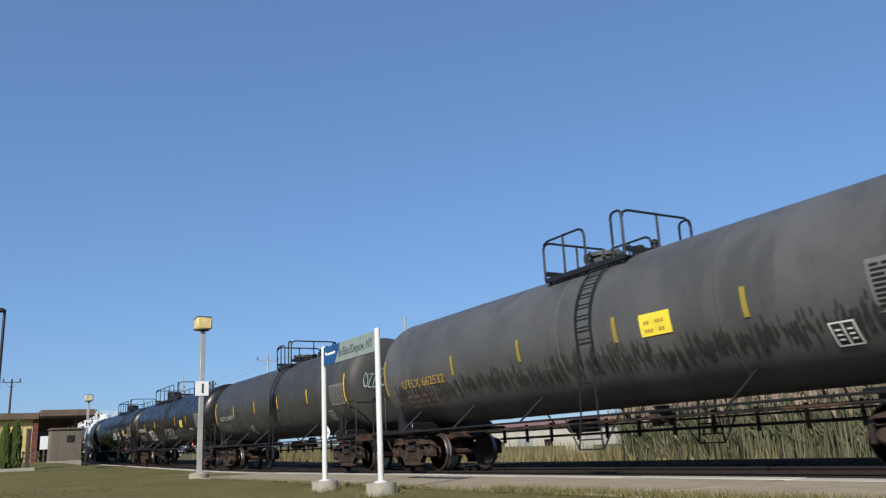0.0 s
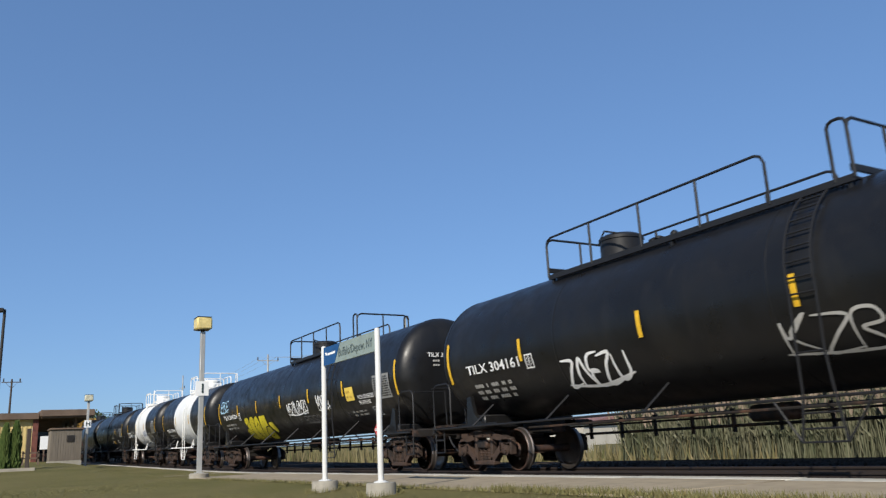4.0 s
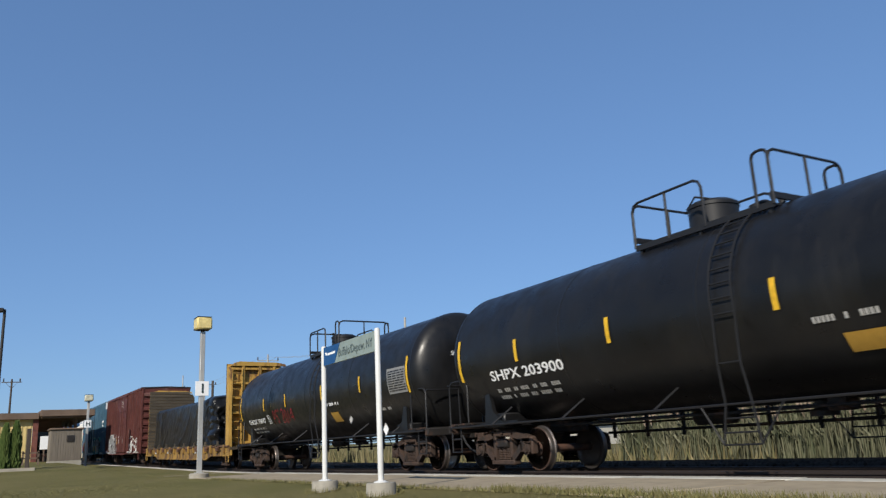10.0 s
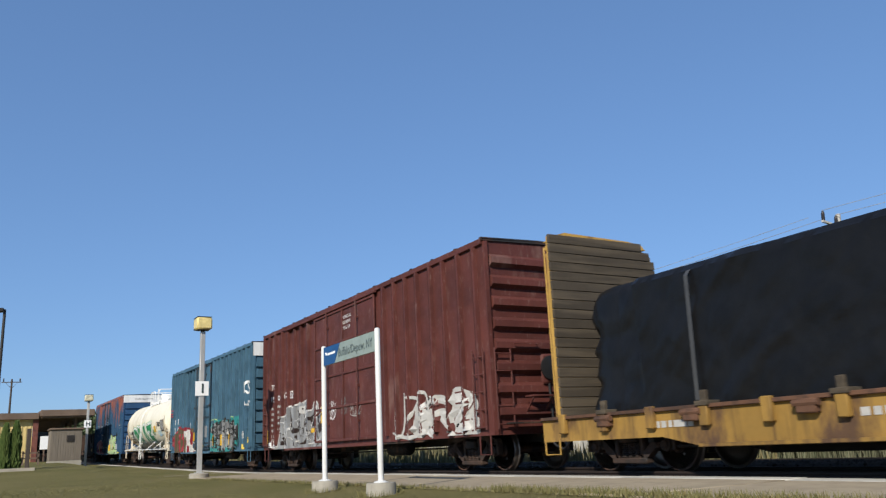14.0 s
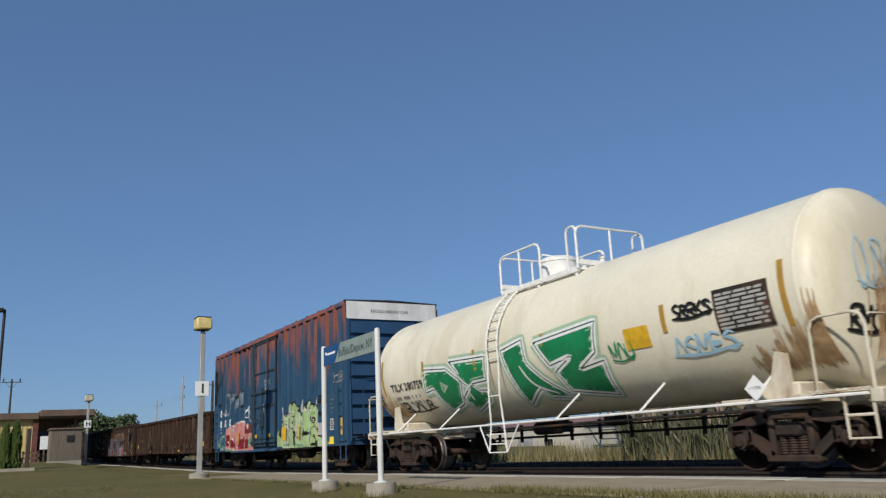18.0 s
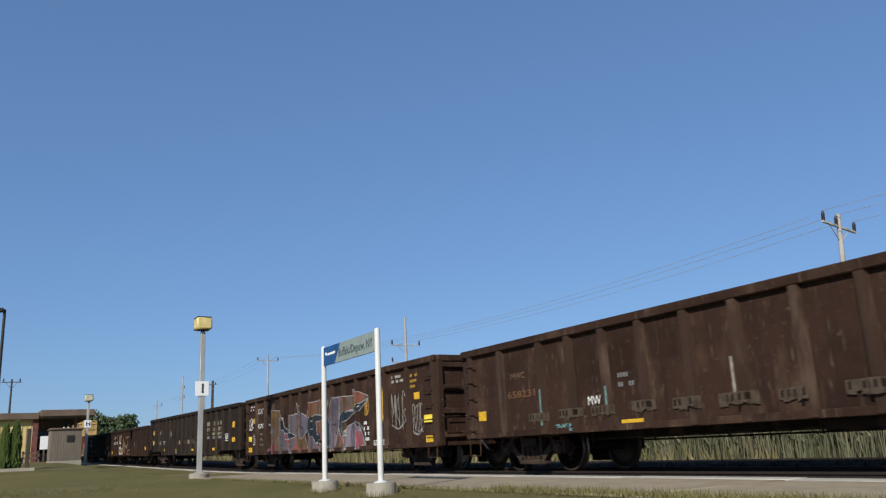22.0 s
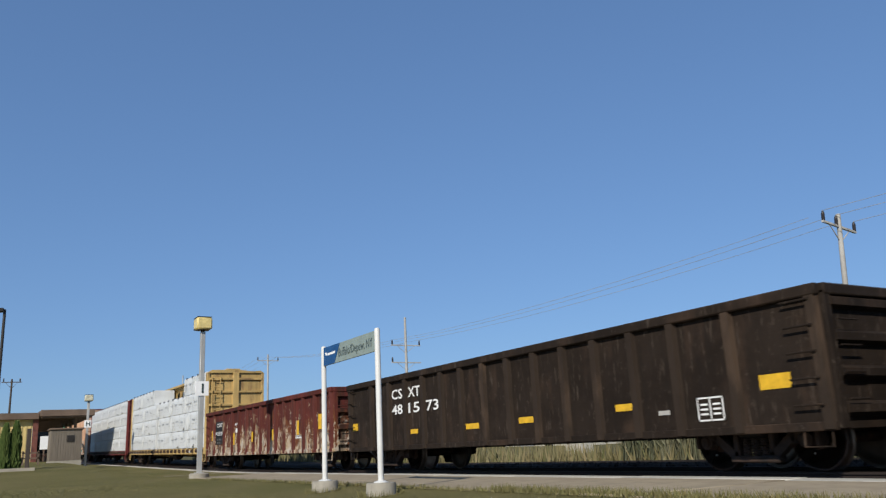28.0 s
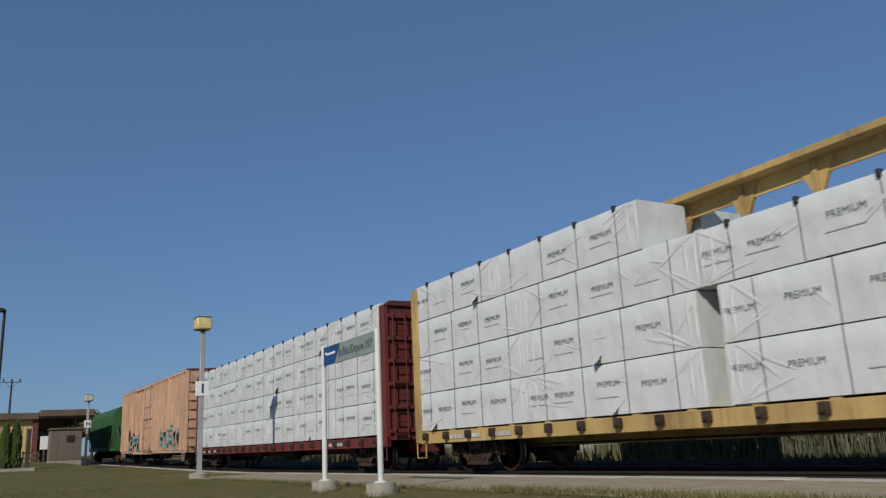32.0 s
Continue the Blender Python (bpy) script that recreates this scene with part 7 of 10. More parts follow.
# ---- covered hopper at the tail of the view ----
def hopper_car(label, centre, hb, mat):
    half = hb + 0.7
    car = rides(thing("hopper_car", label, "hopper car", "cars of the freight train"), centre)
    s = Shape()
    s.prism([(-1.35, 1.3), (-1.58, 2.0), (-1.58, 3.9), (-1.2, 4.45), (-0.5, 4.62), (0.5, 4.62), (1.2, 4.45), (1.58, 3.9), (1.58, 2.0), (1.35, 1.3)], "x", -hb + 0.9, hb - 0.9)
    s.box(-hb, hb, -1.5, 1.5, 1.0, 1.3, 0.02)
    part("body", s, mat, car, "green covered hopper body")
    for k in range(4):
        x = -hb + 2.6 + (2 * hb - 5.2) * k / 3
        q = Shape()
        q.add([(x - 1.4, -1.3, 1.1), (x + 1.4, -1.3, 1.1), (x + 1.4, 1.3, 1.1), (x - 1.4, 1.3, 1.1), (x - 0.4, -0.4, 0.4), (x + 0.4, -0.4, 0.4), (x + 0.4, 0.4, 0.4), (x - 0.4, 0.4, 0.4)],
              [(0, 1, 2, 3), (4, 5, 6, 7), (0, 1, 5, 4), (1, 2, 6, 5), (2, 3, 7, 6), (3, 0, 4, 7)])
        part("discharge_bay", q, mat, car)
    for k in range(14):
        x = -hb + 1 + (2 * hb - 2) * k / 13
        q = Shape()
        q.box(x - 0.05, x + 0.05, -1.63, -1.57, 1.3, 3.9, 0.01)
        part("side_post", q, mat, car)
    q = Shape()
    q.box(-hb + 0.6, hb - 0.6, -0.35, 0.35, 4.66, 4.74)
    part("roof_walk", q, iron, car)
    for sg in (-1, 1):
        q = Shape()
        for y in (-1.2, 1.2):
            q.beam((sg * (hb - 0.1), y, 1.2), (sg * (hb - 1.1), y, 3.4), 0.08, 0.1)
        part("end_brace", q, mat, car)
        coupler(car, sg * half, sg)
        truck(car, sg * (hb - 1.5))
    return car


hopper_car("dull green covered hopper car at the tail", -423.6, 8.3, hopper_green)


# ---- the train, front to back ----
BLUE_POSTS = [-7.6, -6.95, -6.22, -5.5, -4.78, -4.08, -3.36, -2.64, -2, 1.5, 2.12, 2.75, 3.43, 4.14, 4.84, 5.5, 6.18, 6.85, 7.6]
T1, P1 = tank_car("grey tank car with dark drip streaks and ochre lettering", -11.7, 9.13, 8.22, tank_grey, stripes=[-7.68, -4.05, -1.3, 1.68, 4.52, 7.7], stripe_mat=dim_mark, plat=(-0.85, 1.6), lad=0.9, R=1.45, seams=(-4, 0, 4))
T2, P2 = tank_car("dark grey tank car with faint chalk scribbles", -30.06, 9.13, 8.25, tank_olive, stripes=[-7.6, -4.6, -1.55, 1.33, 4.48, 7.74], plat=(-0.25, 1.4), lad=0.9, R=1.45, seams=(-4, 0, 4))
T3, P3 = tank_car("long black tank car with white lettering and white spray tags", -49.77, 10.56, 9.72, tank_black, dome="drum", stripes=[-9.08, -6.15, -2.62, 0.44, 3.21, 5.9, 9.19], plat=(-5.7, 1.25), lad=0.6, long_walk=True, seams=(-5, 0, 5))
T4, P4 = tank_car("long black tank car with a fat yellow graffiti piece", -70.85, 10.52, 9.65, tank_black, dome="drum", stripes=[-9.07, -6.05, -3.4, -0.47, 2.47, 5.45, 9.1], plat=(-0.9, 5.4), lad=4.6, long_walk=True, seams=(-5, 0, 5))
BAND = (-1.9, 2.0, tank_white)
T5, P5 = tank_car("short black tank car with a broad white middle band", -87.85, 6.45, 5.65, tank_black, white_iron, BAND, plat=(-0.6, 2.15), lad=0.9, stripes=[-5.06, -1.47, 1.62, 5.12], dome="drum", end_mat=black_iron, rail_mat=black_iron)
T6, P6 = tank_car("short black tank car with a broad white middle band and tags", -100.7, 6.4, 5.67, tank_black, white_iron, BAND, plat=(-1.4, 1.6), lad=-0.85, stripes=[-5.18, -1.7, 1.39, 5.13], dome="drum", end_mat=black_iron, rail_mat=black_iron)
T7, P7 = tank_car("black tank car with white lettering and yellow markers", -115.6, 8.5, 7.84, tank_black, dome="drum", stripes=[-7.2, -4.94, -2.08, 1.43, 4.04, 7.27], plat=(-1.8, 1.2), lad=0.55, seams=(-3.5, 0, 3.5), R=TANK_R + 0.06, Z=TANK_Z - 0.06)
T8, P8 = tank_car("black tank car with red spray writing", -133.1, 8.9, 8.32, tank_black, dome="drum", stripes=[-7.6, -4.5, -2.0, 1.55, 4.59, 7.62], plat=(-1.1, 1.6), lad=0.95, seams=(-3.8, 0, 3.8), R=TANK_R + 0.06, Z=TANK_Z - 0.06)
B1, Q1 = box_car("oxide-red box car with silver graffiti and faded patches", -172.5, 7.95, box_red, roof_mat=roof_dark, seam_mat=box_red_dark, half=8.73, posts=[-7.85, -7.19, -6.5, -5.76, -5.1, -4.4, -3.76, -3.09, 2.8, 3.47, 4.14, 4.78, 5.51, 6.14, 6.86, 7.57], door=(-2.33, 2.3))
B2, Q2 = box_car("teal-blue box car with white end panel and graffiti", -189.77, 7.67, box_blue, end_panel=tank_white, half=8.45, rib_mat=rod_blue, roof_mat=roof_dark, seam_mat=seam_dark, posts=BLUE_POSTS, door=(-1.66, 1.14), plug=True)
T9, P9 = tank_car("cream tank car with rust stains and green graffiti", -206.68, 8.1, 7.2, tank_cream, white_iron, stripes=[-6.5, -4.14, -1.71, 0.87, 4.18, 6.5], stripe_mat=ochre_mark, plat=(-1.25, 1.5), lad=-0.85, dome="drum", end_mat=cream_iron)
B3, Q3 = box_car("blue box car with failing rust-orange paint and graffiti", -223.15, 7.65, box_faded, end_mat=box_navy, rib_mat=rod_blue, roof_mat=roof_dark, seam_mat=seam_dark, end_panel=tank_white, half=8.4, posts=BLUE_POSTS, door=(-1.66, 1.14), plug=True)
G1, R1 = gondola("long rust-brown gondola with pale patches and yellow markers", -242.18, 9.91, gon_brown, half=10.5, top=2.68, posts=[-9.66, -8.45, -7.05, -6.14, -5.17, -4.22, -3.2, -2.22, -1.16, -0.18, 0.84, 1.87, 2.81, 3.85, 4.78, 5.77, 6.73, 8.19, 9.66], bottom=0.74)
G2, R2 = gondola("brown gondola with a large violet and salmon graffiti piece", -261.37, 7.95, gon_brown, half=8.5, top=2.80, posts=[-7.85, -6.6, -5.5, -4.55, -3.6, -2.6, -1.6, -0.65, 0.3, 1.26, 2.21, 3.17, 4.13, 5.08, 6.41, 7.85], bottom=0.62)
G3, R3 = gondola("long dark brown gondola with block lettering", -280.29, 10.03, gon_dark, half=10.5, top=2.80, posts=[-9.95, -8.4, -7.3, -6.27, -5.26, -4.22, -3.18, -2.14, -1.15, -0.09, 1.02, 2.02, 3.04, 4.07, 5.09, 6.08, 7.23, 8.36, 9.95], bottom=0.84, belly=0.2)
G4, R4 = gondola("umber gondola with pale scrawled shapes", -299.28, 7.86, gon_umber, half=8.5, top=2.53, posts=[-7.8, -6.66, -5.51, -4.44, -3.48, -2.5, -1.5, -0.5, 0.5, 1.5, 2.5, 3.48, 4.44, 5.51, 6.66, 7.8], bottom=0.62)
G5, R5 = gondola("dark brown gondola with white car lettering", -316.4, 7.9, gon_dark, half=8.45, top=2.50, posts=[-7.8, -6.31, -5.18, -4.23, -3.27, -2.35, -1.43, -0.48, 0.48, 1.43, 2.35, 3.27, 4.23, 5.18, 6.31, 7.8], bottom=0.58)
G6, R6 = gondola("red gondola with peeling beige paint and rust", -333.55, 7.95, gon_red, half=8.5, top=2.60, posts=[-7.8, -6.55, -4.85, -3.5, -2.48, -1.35, -0.4, 0.55, 1.5, 2.4, 3.3, 4.3, 5.3, 6.4, 7.8], bottom=0.62)
B4, Q4 = box_car("tan refrigerator car with red roof edge and graffiti", -400.6, 10.6, reefer_tan, roof_mat=beam_red, half=11.4, posts=[0.88 * k for k in range(-12, 13)], door=(-1.6, 1.6), plug=True, category="refrigerator car", name="refrigerator_car")


# ---- lettering, markings and graffiti on the cars ----
PANELLED = [Q1, Q2, Q3, Q4, R1, R2, R3, R4, R5, R6]


def settle(put, u0, u1):
    """Stencils sit on the panel between two posts."""
    if put not in PANELLED:
        return put, u0, u1
    if put in PANELLED[4:]:
        u0, u1 = u0 - 0.08, u1 - 0.08
    c = (u0 + u1) / 2
    lo = max([b for a, b, d in put.bumps if (a + b) / 2 < c] or [-99]) + 0.03
    hi = min([a for a, b, d in put.bumps if (a + b) / 2 >= c] or [99]) - 0.12
    if hi - lo < u1 - u0:
        u0, u1 = (lo, hi) if hi - lo > 0.7 * (u1 - u0) else (u0, u1)
    else:
        k = max(0.0, lo - u0) - max(0.0, u1 - hi)
        u0, u1 = u0 + k, u1 + k
    return put.panel, u0, u1


def words(text, put, u0, u1, v, cap, mat, parent, bold=0.0, label="", lift=0.0):
    """Text from u0 to u1 on the base line v, with capitals of height cap."""
    cu = bpy.data.curves.new("text", "FONT")
    cu.body, cu.size, cu.offset, cu.resolution_u = text, 1.0, bold, 2
    ob = bpy.data.objects.new("text", cu)
    me = bpy.data.meshes.new_from_object(ob)
    me.name = "lettering"
    bpy.data.objects.remove(ob)
    bpy.data.curves.remove(cu)
    put, u0, u1 = settle(put, u0, u1)
    xs = [p.co.x for p in me.vertices]
    a, b = min(xs), max(xs)
    k = cap / 0.72
    for p in me.vertices:
        p.co = put(u0 + (u1 - u0) * (p.co.x - a) / (b - a), v + p.co.y * k, 0.006 + lift)
    me.materials.clear()
    me.materials.append(mat)
    return part("lettering", me, mat, parent, label)


def boxed(text, put, u0, u1, v0, v1, parent, ink=None, ground=None):
    """A stencil on its own small painted panel."""
    put, u0, u1 = settle(put, u0, u1)
    d = decal("number_panel", put, u0, u1, v0, v1, ground or white_ink, parent)
    words(text, put, u0 + 0.08, u1 - 0.08, v0 + 0.22 * (v1 - v0), 0.56 * (v1 - v0), ink or black_ink, d)


def outline_box(put, u0, u1, v0, v1, parent, mat=None, back=None):
    put, u0, u1 = settle(put, u0, u1)
    s = Shape()
    w = 0.025
    if back:
        patch(s, put, u0, u1, v0, v1, 1, 0.001, 4)
    for a, b, c, d in ((u0, u1, v0, v0 + w), (u0, u1, v1 - w, v1), (u0, u0 + w, v0, v1), (u1 - w, u1, v0, v1), ((u0 + u1) / 2 - w / 2, (u0 + u1) / 2 + w / 2, v0, v1)):
        patch(s, put, a, b, c, d, 0, 0.004, 4)
    for k in range(3):
        q = v0 + (v1 - v0) * (0.25 + 0.2 * k)
        patch(s, put, u0 + 0.06, (u0 + u1) / 2 - 0.05, q, q + 0.03, 0, 0.004)
        patch(s, put, (u0 + u1) / 2 + 0.05, u1 - 0.06, q, q + 0.03, 0, 0.004)
    return part("stencil_box", s, [mat or white_ink, back or mat or white_ink], parent)


def placard(put, u, v, r, parent, mat=None, text="", label=""):
    put = flat_side(1.52)
    s = Shape()
    s.add([put(u + a * r, v + b * r, 0.01) for a, b in ((0, -1), (1, 0), (0, 1), (-1, 0), (0, 0))], [(0, 1, 4), (1, 2, 4), (2, 3, 4), (3, 0, 4)])
    s.box(u - 0.42 * r, u + 0.42 * r, -1.53, -1.5, v - 0.42 * r, v + 0.42 * r)
    p = part("hazard_placard", s, mat or sign_white, parent, label or "diamond hazard placard")
    if text:
        decal("placard_strip", put, u - 0.72 * r, u + 0.72 * r, v - 0.17 * r, v + 0.2 * r, sign_white, p, "", 0.012)
        words(text, put, u - 0.5 * r, u + 0.5 * r, v - 0.12 * r, 0.26 * r, black_ink, p, lift=0.012)


def rows_of(put, u0, u1, v1, n, parent, mat, seed, step=0.16, h=0.09):
    put, u0, u1 = settle(put, u0, u1)
    for k in range(n):
        rnd = random.Random(seed + k)
        s, x = Shape(), u0
        while x < u1 - 0.08:
            w = min(rnd.uniform(0.12, 0.4), u1 - x)
            m = max(1, int(w / 0.07))
            for j in range(m):
                patch(s, put, x + j * 0.07, x + j * 0.07 + 0.05, v1 - k * step - h, v1 - k * step, 0, 0.004)
            x += w + 0.08
        part("small_lettering", s, mat, parent)["kind"] = "stuff"


class Painted:
    """Spray paint built up in thin layers on one surface: filled shapes, rounded shapes, lines."""

    def __init__(self, surface, low=0.0):
        self.put = lambda u, v, e=0.0: surface(u, max(low, v), e)
        self.s, self.mats, self.e = Shape(), [], 0.002
        self.edges = sorted(q + d for a, b, _ in (surface.bumps if surface in SIDES else []) for q in (a, b) for d in (-0.016, -0.014, 0.014, 0.016))

    def ink(self, mat):
        self.e += 0.0003
        if mat not in self.mats:
            self.mats.append(mat)
        return self.mats.index(mat)

    def fill(self, pts, mat):
        m, n = self.ink(mat), len(pts)
        lo, hi = min(p[0] for p in pts), max(p[0] for p in pts)
        k = max(2, int((hi - lo) / 0.035))
        us = sorted([lo + 1e-4 + (hi - lo - 2e-4) * i / k for i in range(k + 1)] + [q for q in self.edges if lo < q < hi])
        cuts = []
        for u in us:
            vs = []
            for i in range(n):
                (a, b), (c, d) = pts[i], pts[(i + 1) % n]
                if (a <= u) != (c <= u):
                    vs.append(b + (d - b) * (u - a) / (c - a))
            cuts.append(sorted(vs))
        for i in range(len(us) - 1):
            a, b = cuts[i], cuts[i + 1]
            if len(a) != len(b):
                a = b = a if len(a) > len(b) else b
            for j in range(0, len(a) - 1, 2):
                r = max(1, int(max(a[j + 1] - a[j], b[j + 1] - b[j]) / 0.15))
                self.s.grid([[self.put(us[i], a[j] + (a[j + 1] - a[j]) * q / r, self.e), self.put(us[i + 1], b[j] + (b[j + 1] - b[j]) * q / r, self.e)] for q in range(r + 1)], m)

    def blob(self, pts, mat):
        self.fill([tuple(p)[:2] for p in curve_of(pts, 5, True)[:-1]], mat)

    def line(self, pts, mat, width, closed=False, rounded=False):
        m = self.ink(mat)
        if rounded or not closed:
            path = curve_of(pts, 6, closed)
        else:
            path = [Vector(p) for p in list(pts) + [pts[0]]]
        fine = []
        for a, b in zip(path, path[1:]):
            k = max(1, int((b - a).length / 0.06))
            fine += [a.lerp(b, i / k) for i in range(k)]
        stroke(self.s, self.put, fine + [path[-1]], width, m, self.e, not closed)

    def scribble(self, u0, u1, v0, v1, n, mat, width, seed):
        """Short curling strokes strewn over an area."""
        r = random.Random(seed)
        for _ in range(n):
            u, v, a, k = r.uniform(u0, u1), r.uniform(v0, v1), r.uniform(0.9, 2.2), r.uniform(0.12, 0.3)
            d, q = Vector((math.cos(a), math.sin(a))) * k, r.uniform(-0.14, 0.14)
            self.line([(u - d.x, v - d.y), (u + q, v), (u + d.x, v + d.y), (u + d.x + 1.5 * q, v + d.y - 0.08)], mat, width * r.uniform(0.6, 1.3))

    def done(self, parent, label):
        return part("graffiti", self.s, self.mats, parent, label)


pale_green = plain("pale_green_overspray_edge", (0.36, 0.5, 0.34), 0.6)
deep_green = plain("deep_green_spray", (0.006, 0.07, 0.03), 0.6)
olive_line = plain("olive_outline", (0.06, 0.055, 0.008), 0.6)
umber_dark = plain("dark_umber_spray", (0.028, 0.018, 0.015), 0.6)
dark_red = plain("dark_red_spray", (0.2, 0.02, 0.028), 0.6, vary=0.25, scale=2)
olive_block = plain("olive_brown_spray", (0.095, 0.078, 0.045), 0.7, vary=0.2, scale=2)
pale_patch = plain("pale_grey_spray", (0.4, 0.43, 0.45), 0.65, vary=0.2, scale=3)
soft_pink = plain("soft_pink_spray", (0.52, 0.24, 0.22), 0.6, vary=0.3, scale=1.6)
maroon_spray = plain("maroon_spray", (0.16, 0.035, 0.035), 0.6)
sage_spray = plain("sage_green_spray", (0.16, 0.27, 0.19), 0.6, vary=0.3, scale=3)
ghost_grey = plain("ghost_grey_spray", (0.14, 0.18, 0.22), 0.7, vary=0.4, scale=4)
def aged(name, col, other):
    return paint(name, col, other, (0.48, 0.6), 1.4, streak=0.75, streak_col=(0.03, 0.024, 0.021), streak_range=(0.5, 0.66), vary=0.3, rough=0.75, spec=0.12, scuff=scaled(col, 1.9))


aged_violet = aged("aged_violet_spray", (0.115, 0.1, 0.13), (0.2, 0.17, 0.19))
aged_salmon = aged("aged_salmon_spray", (0.2, 0.075, 0.055), (0.13, 0.085, 0.05))
aged_pink = aged("aged_pink_spray", (0.25, 0.08, 0.1), (0.12, 0.08, 0.1))
aged_teal = aged("aged_teal_spray", (0.02, 0.036, 0.052), (0.03, 0.03, 0.03))
worn_white = plain("worn_white_spray", (0.27, 0.26, 0.25), 0.7, vary=0.35, scale=5)


# T1: ochre marks, drips, decals
drip = plain("dark_drips", (0.03, 0.03, 0.029), 0.6)
rnd, sh = random.Random(77), Shape()
for _ in range(620):
    u = rnd.uniform(-7.2, 7.7)
    t = 1.98 + 0.12 * noise.noise((u * 0.5, 0, 0)) + rnd.random() ** 2.5 * 0.3
    b = t - rnd.uniform(0.12, 0.4)
    ln = [Vector((u + 0.01 * rnd.uniform(-1, 1), b + (t - b) * k / 5)) for k in range(6)]
    stroke(sh, P1, ln, rnd.uniform(0.018, 0.045), 0, 0.0005 + 0.0012 * rnd.random())
part("drip_streaks", sh, drip, T1, "dark drip streaks of old spills")["kind"] = "stuff"
words("UTLX 662532", P1, -6.71, -4.52, 2.12, 0.22, orange_ink, T1, 0.004)
rows_of(P1, -6.68, -5.3, 1.92, 3, T1, umber_ink, 5, 0.15)
d = decal("yellow_notice", P1, 2.32, 3.03, 2.24, 2.62, bright_yellow, T1, "bright yellow notice sheet")
rows_of(P1, 2.42, 2.95, 2.5, 2, d, ochre_mark, 8, 0.14, 0.06)
outline_box(P1, 5.7, 6.08, 1.57, 1.95, T1, white_ink, black_ink)
table(P1, 6.5, 2.62, 0.95, 0.6, T1, dim_ink, black_ink)
# T2
words("GATX 210074", P2, -6.93, -4.72, 2.12, 0.2, faded_ink, T2, 0.0)
rows_of(P2, -6.8, -5.43, 1.92, 3, T2, dim_ink, 11, 0.15)
tag(P2, -3.0, -2.5, 1.3, 1.75, 3, white_ink, T2, 12, 0.022)
tag(P2, 0.85, 4.4, 1.25, 1.95, 4, plain("chalk_green", (0.1, 0.17, 0.12), 0.8), T2, 13, 0.03)
table(P2, 6.6, 2.62, 0.95, 0.55, T2, dim_ink, tank_olive)
outline_box(P2, 5.99, 6.41, 1.5, 1.87, T2, faded_ink)
placard(P2, 6.6, 1.2, 0.21, T2, text="3257")
tag(head_face(8.25, 1.45), -1.0, -0.3, 2.5, 2.9, 5, plain("chalk_blue", (0.3, 0.4, 0.42), 0.7), T2, 14, 0.022)
words("GATX 210074", head_face(8.25, 1.45), -0.45, 0.25, 3.0, 0.1, grimy_white, T2)
# T3
words("TILX 304161", P3, -8.31, -6.25, 2.15, 0.21, white_ink, T3, 0.012)
rows_of(P3, -8.2, -6.7, 1.9, 3, T3, faded_ink, 15, 0.16)
outline_box(P3, -6.02, -5.76, 2.06, 2.36, T3)
tag(P3, -4.95, -3.2, 1.5, 2.15, 5, white_ink, T3, 16, 0.07, "white spray tag")
decal("yellow_notice", P3, 4.41, 5.03, 2.12, 2.5, pale_yellow, T3)
table(P3, 7.95, 2.64, 0.95, 0.55, T3)
tag(P3, 0.0, 2.6, 1.5, 2.1, 5, faded_ink, T3, 17, 0.05)
tag(P3, 2.9, 5.4, 1.35, 2.0, 5, dim_ink, T3, 18, 0.05)
words("PROPYLENE", P3, 6.48, 7.3, 1.9, 0.11, white_ink, T3)
placard(P3, 7.95, 1.16, 0.17, T3, red_ink, "1077")
# T4
words("TILX 304224", P4, -8.31, -6.2, 2.15, 0.19, white_ink, T4, 0.012)
rows_of(P4, -8.2, -6.6, 1.94, 2, T4, faded_ink, 21, 0.17)
outline_box(P4, -5.98, -5.7, 2.05, 2.36, T4)
g = Painted(P4)
g.blob([(-5.37, 2.0), (-5.0, 2.12), (-4.76, 1.97), (-4.98, 1.56), (-5.54, 0.92), (-5.95, 0.98), (-5.71, 1.53), (-5.33, 1.65)], lemon_ink)
g.line([(-5.37, 2.0), (-5.0, 2.12), (-4.76, 1.97), (-4.98, 1.56), (-5.54, 0.92), (-5.95, 0.98), (-5.71, 1.53), (-5.33, 1.65)], olive_line, 0.03, True, True)
g.blob([(-4.67, 2.01), (-4.29, 2.13), (-4.07, 1.98), (-4.33, 1.69), (-4.62, 1.05), (-5.2, 0.81), (-5.48, 0.91), (-5.04, 1.45)], lemon_ink)
g.line([(-4.67, 2.01), (-4.29, 2.13), (-4.07, 1.98), (-4.33, 1.69), (-4.62, 1.05), (-5.2, 0.81), (-5.48, 0.91), (-5.04, 1.45)], olive_line, 0.03, True, True)
g.blob([(-4.1, 1.94), (-3.7, 2.12), (-3.51, 1.95), (-3.65, 1.6), (-4.31, 1.0), (-4.84, 0.79), (-4.48, 1.38)], lemon_ink)
g.line([(-4.1, 1.94), (-3.7, 2.12), (-3.51, 1.95), (-3.65, 1.6), (-4.31, 1.0), (-4.84, 0.79), (-4.48, 1.38)], olive_line, 0.03, True, True)
g.fill([(-3.32, 2.1), (-2.56, 2.1), (-2.68, 1.62), (-3.02, 1.57), (-3.66, 1.14), (-4.09, 0.87), (-4.31, 1.0), (-3.59, 1.6)], lemon_ink)
g.line([(-3.32, 2.1), (-2.56, 2.1), (-2.68, 1.62), (-3.02, 1.57), (-3.66, 1.14), (-4.09, 0.87), (-4.31, 1.0), (-3.59, 1.6)], olive_line, 0.03, True)
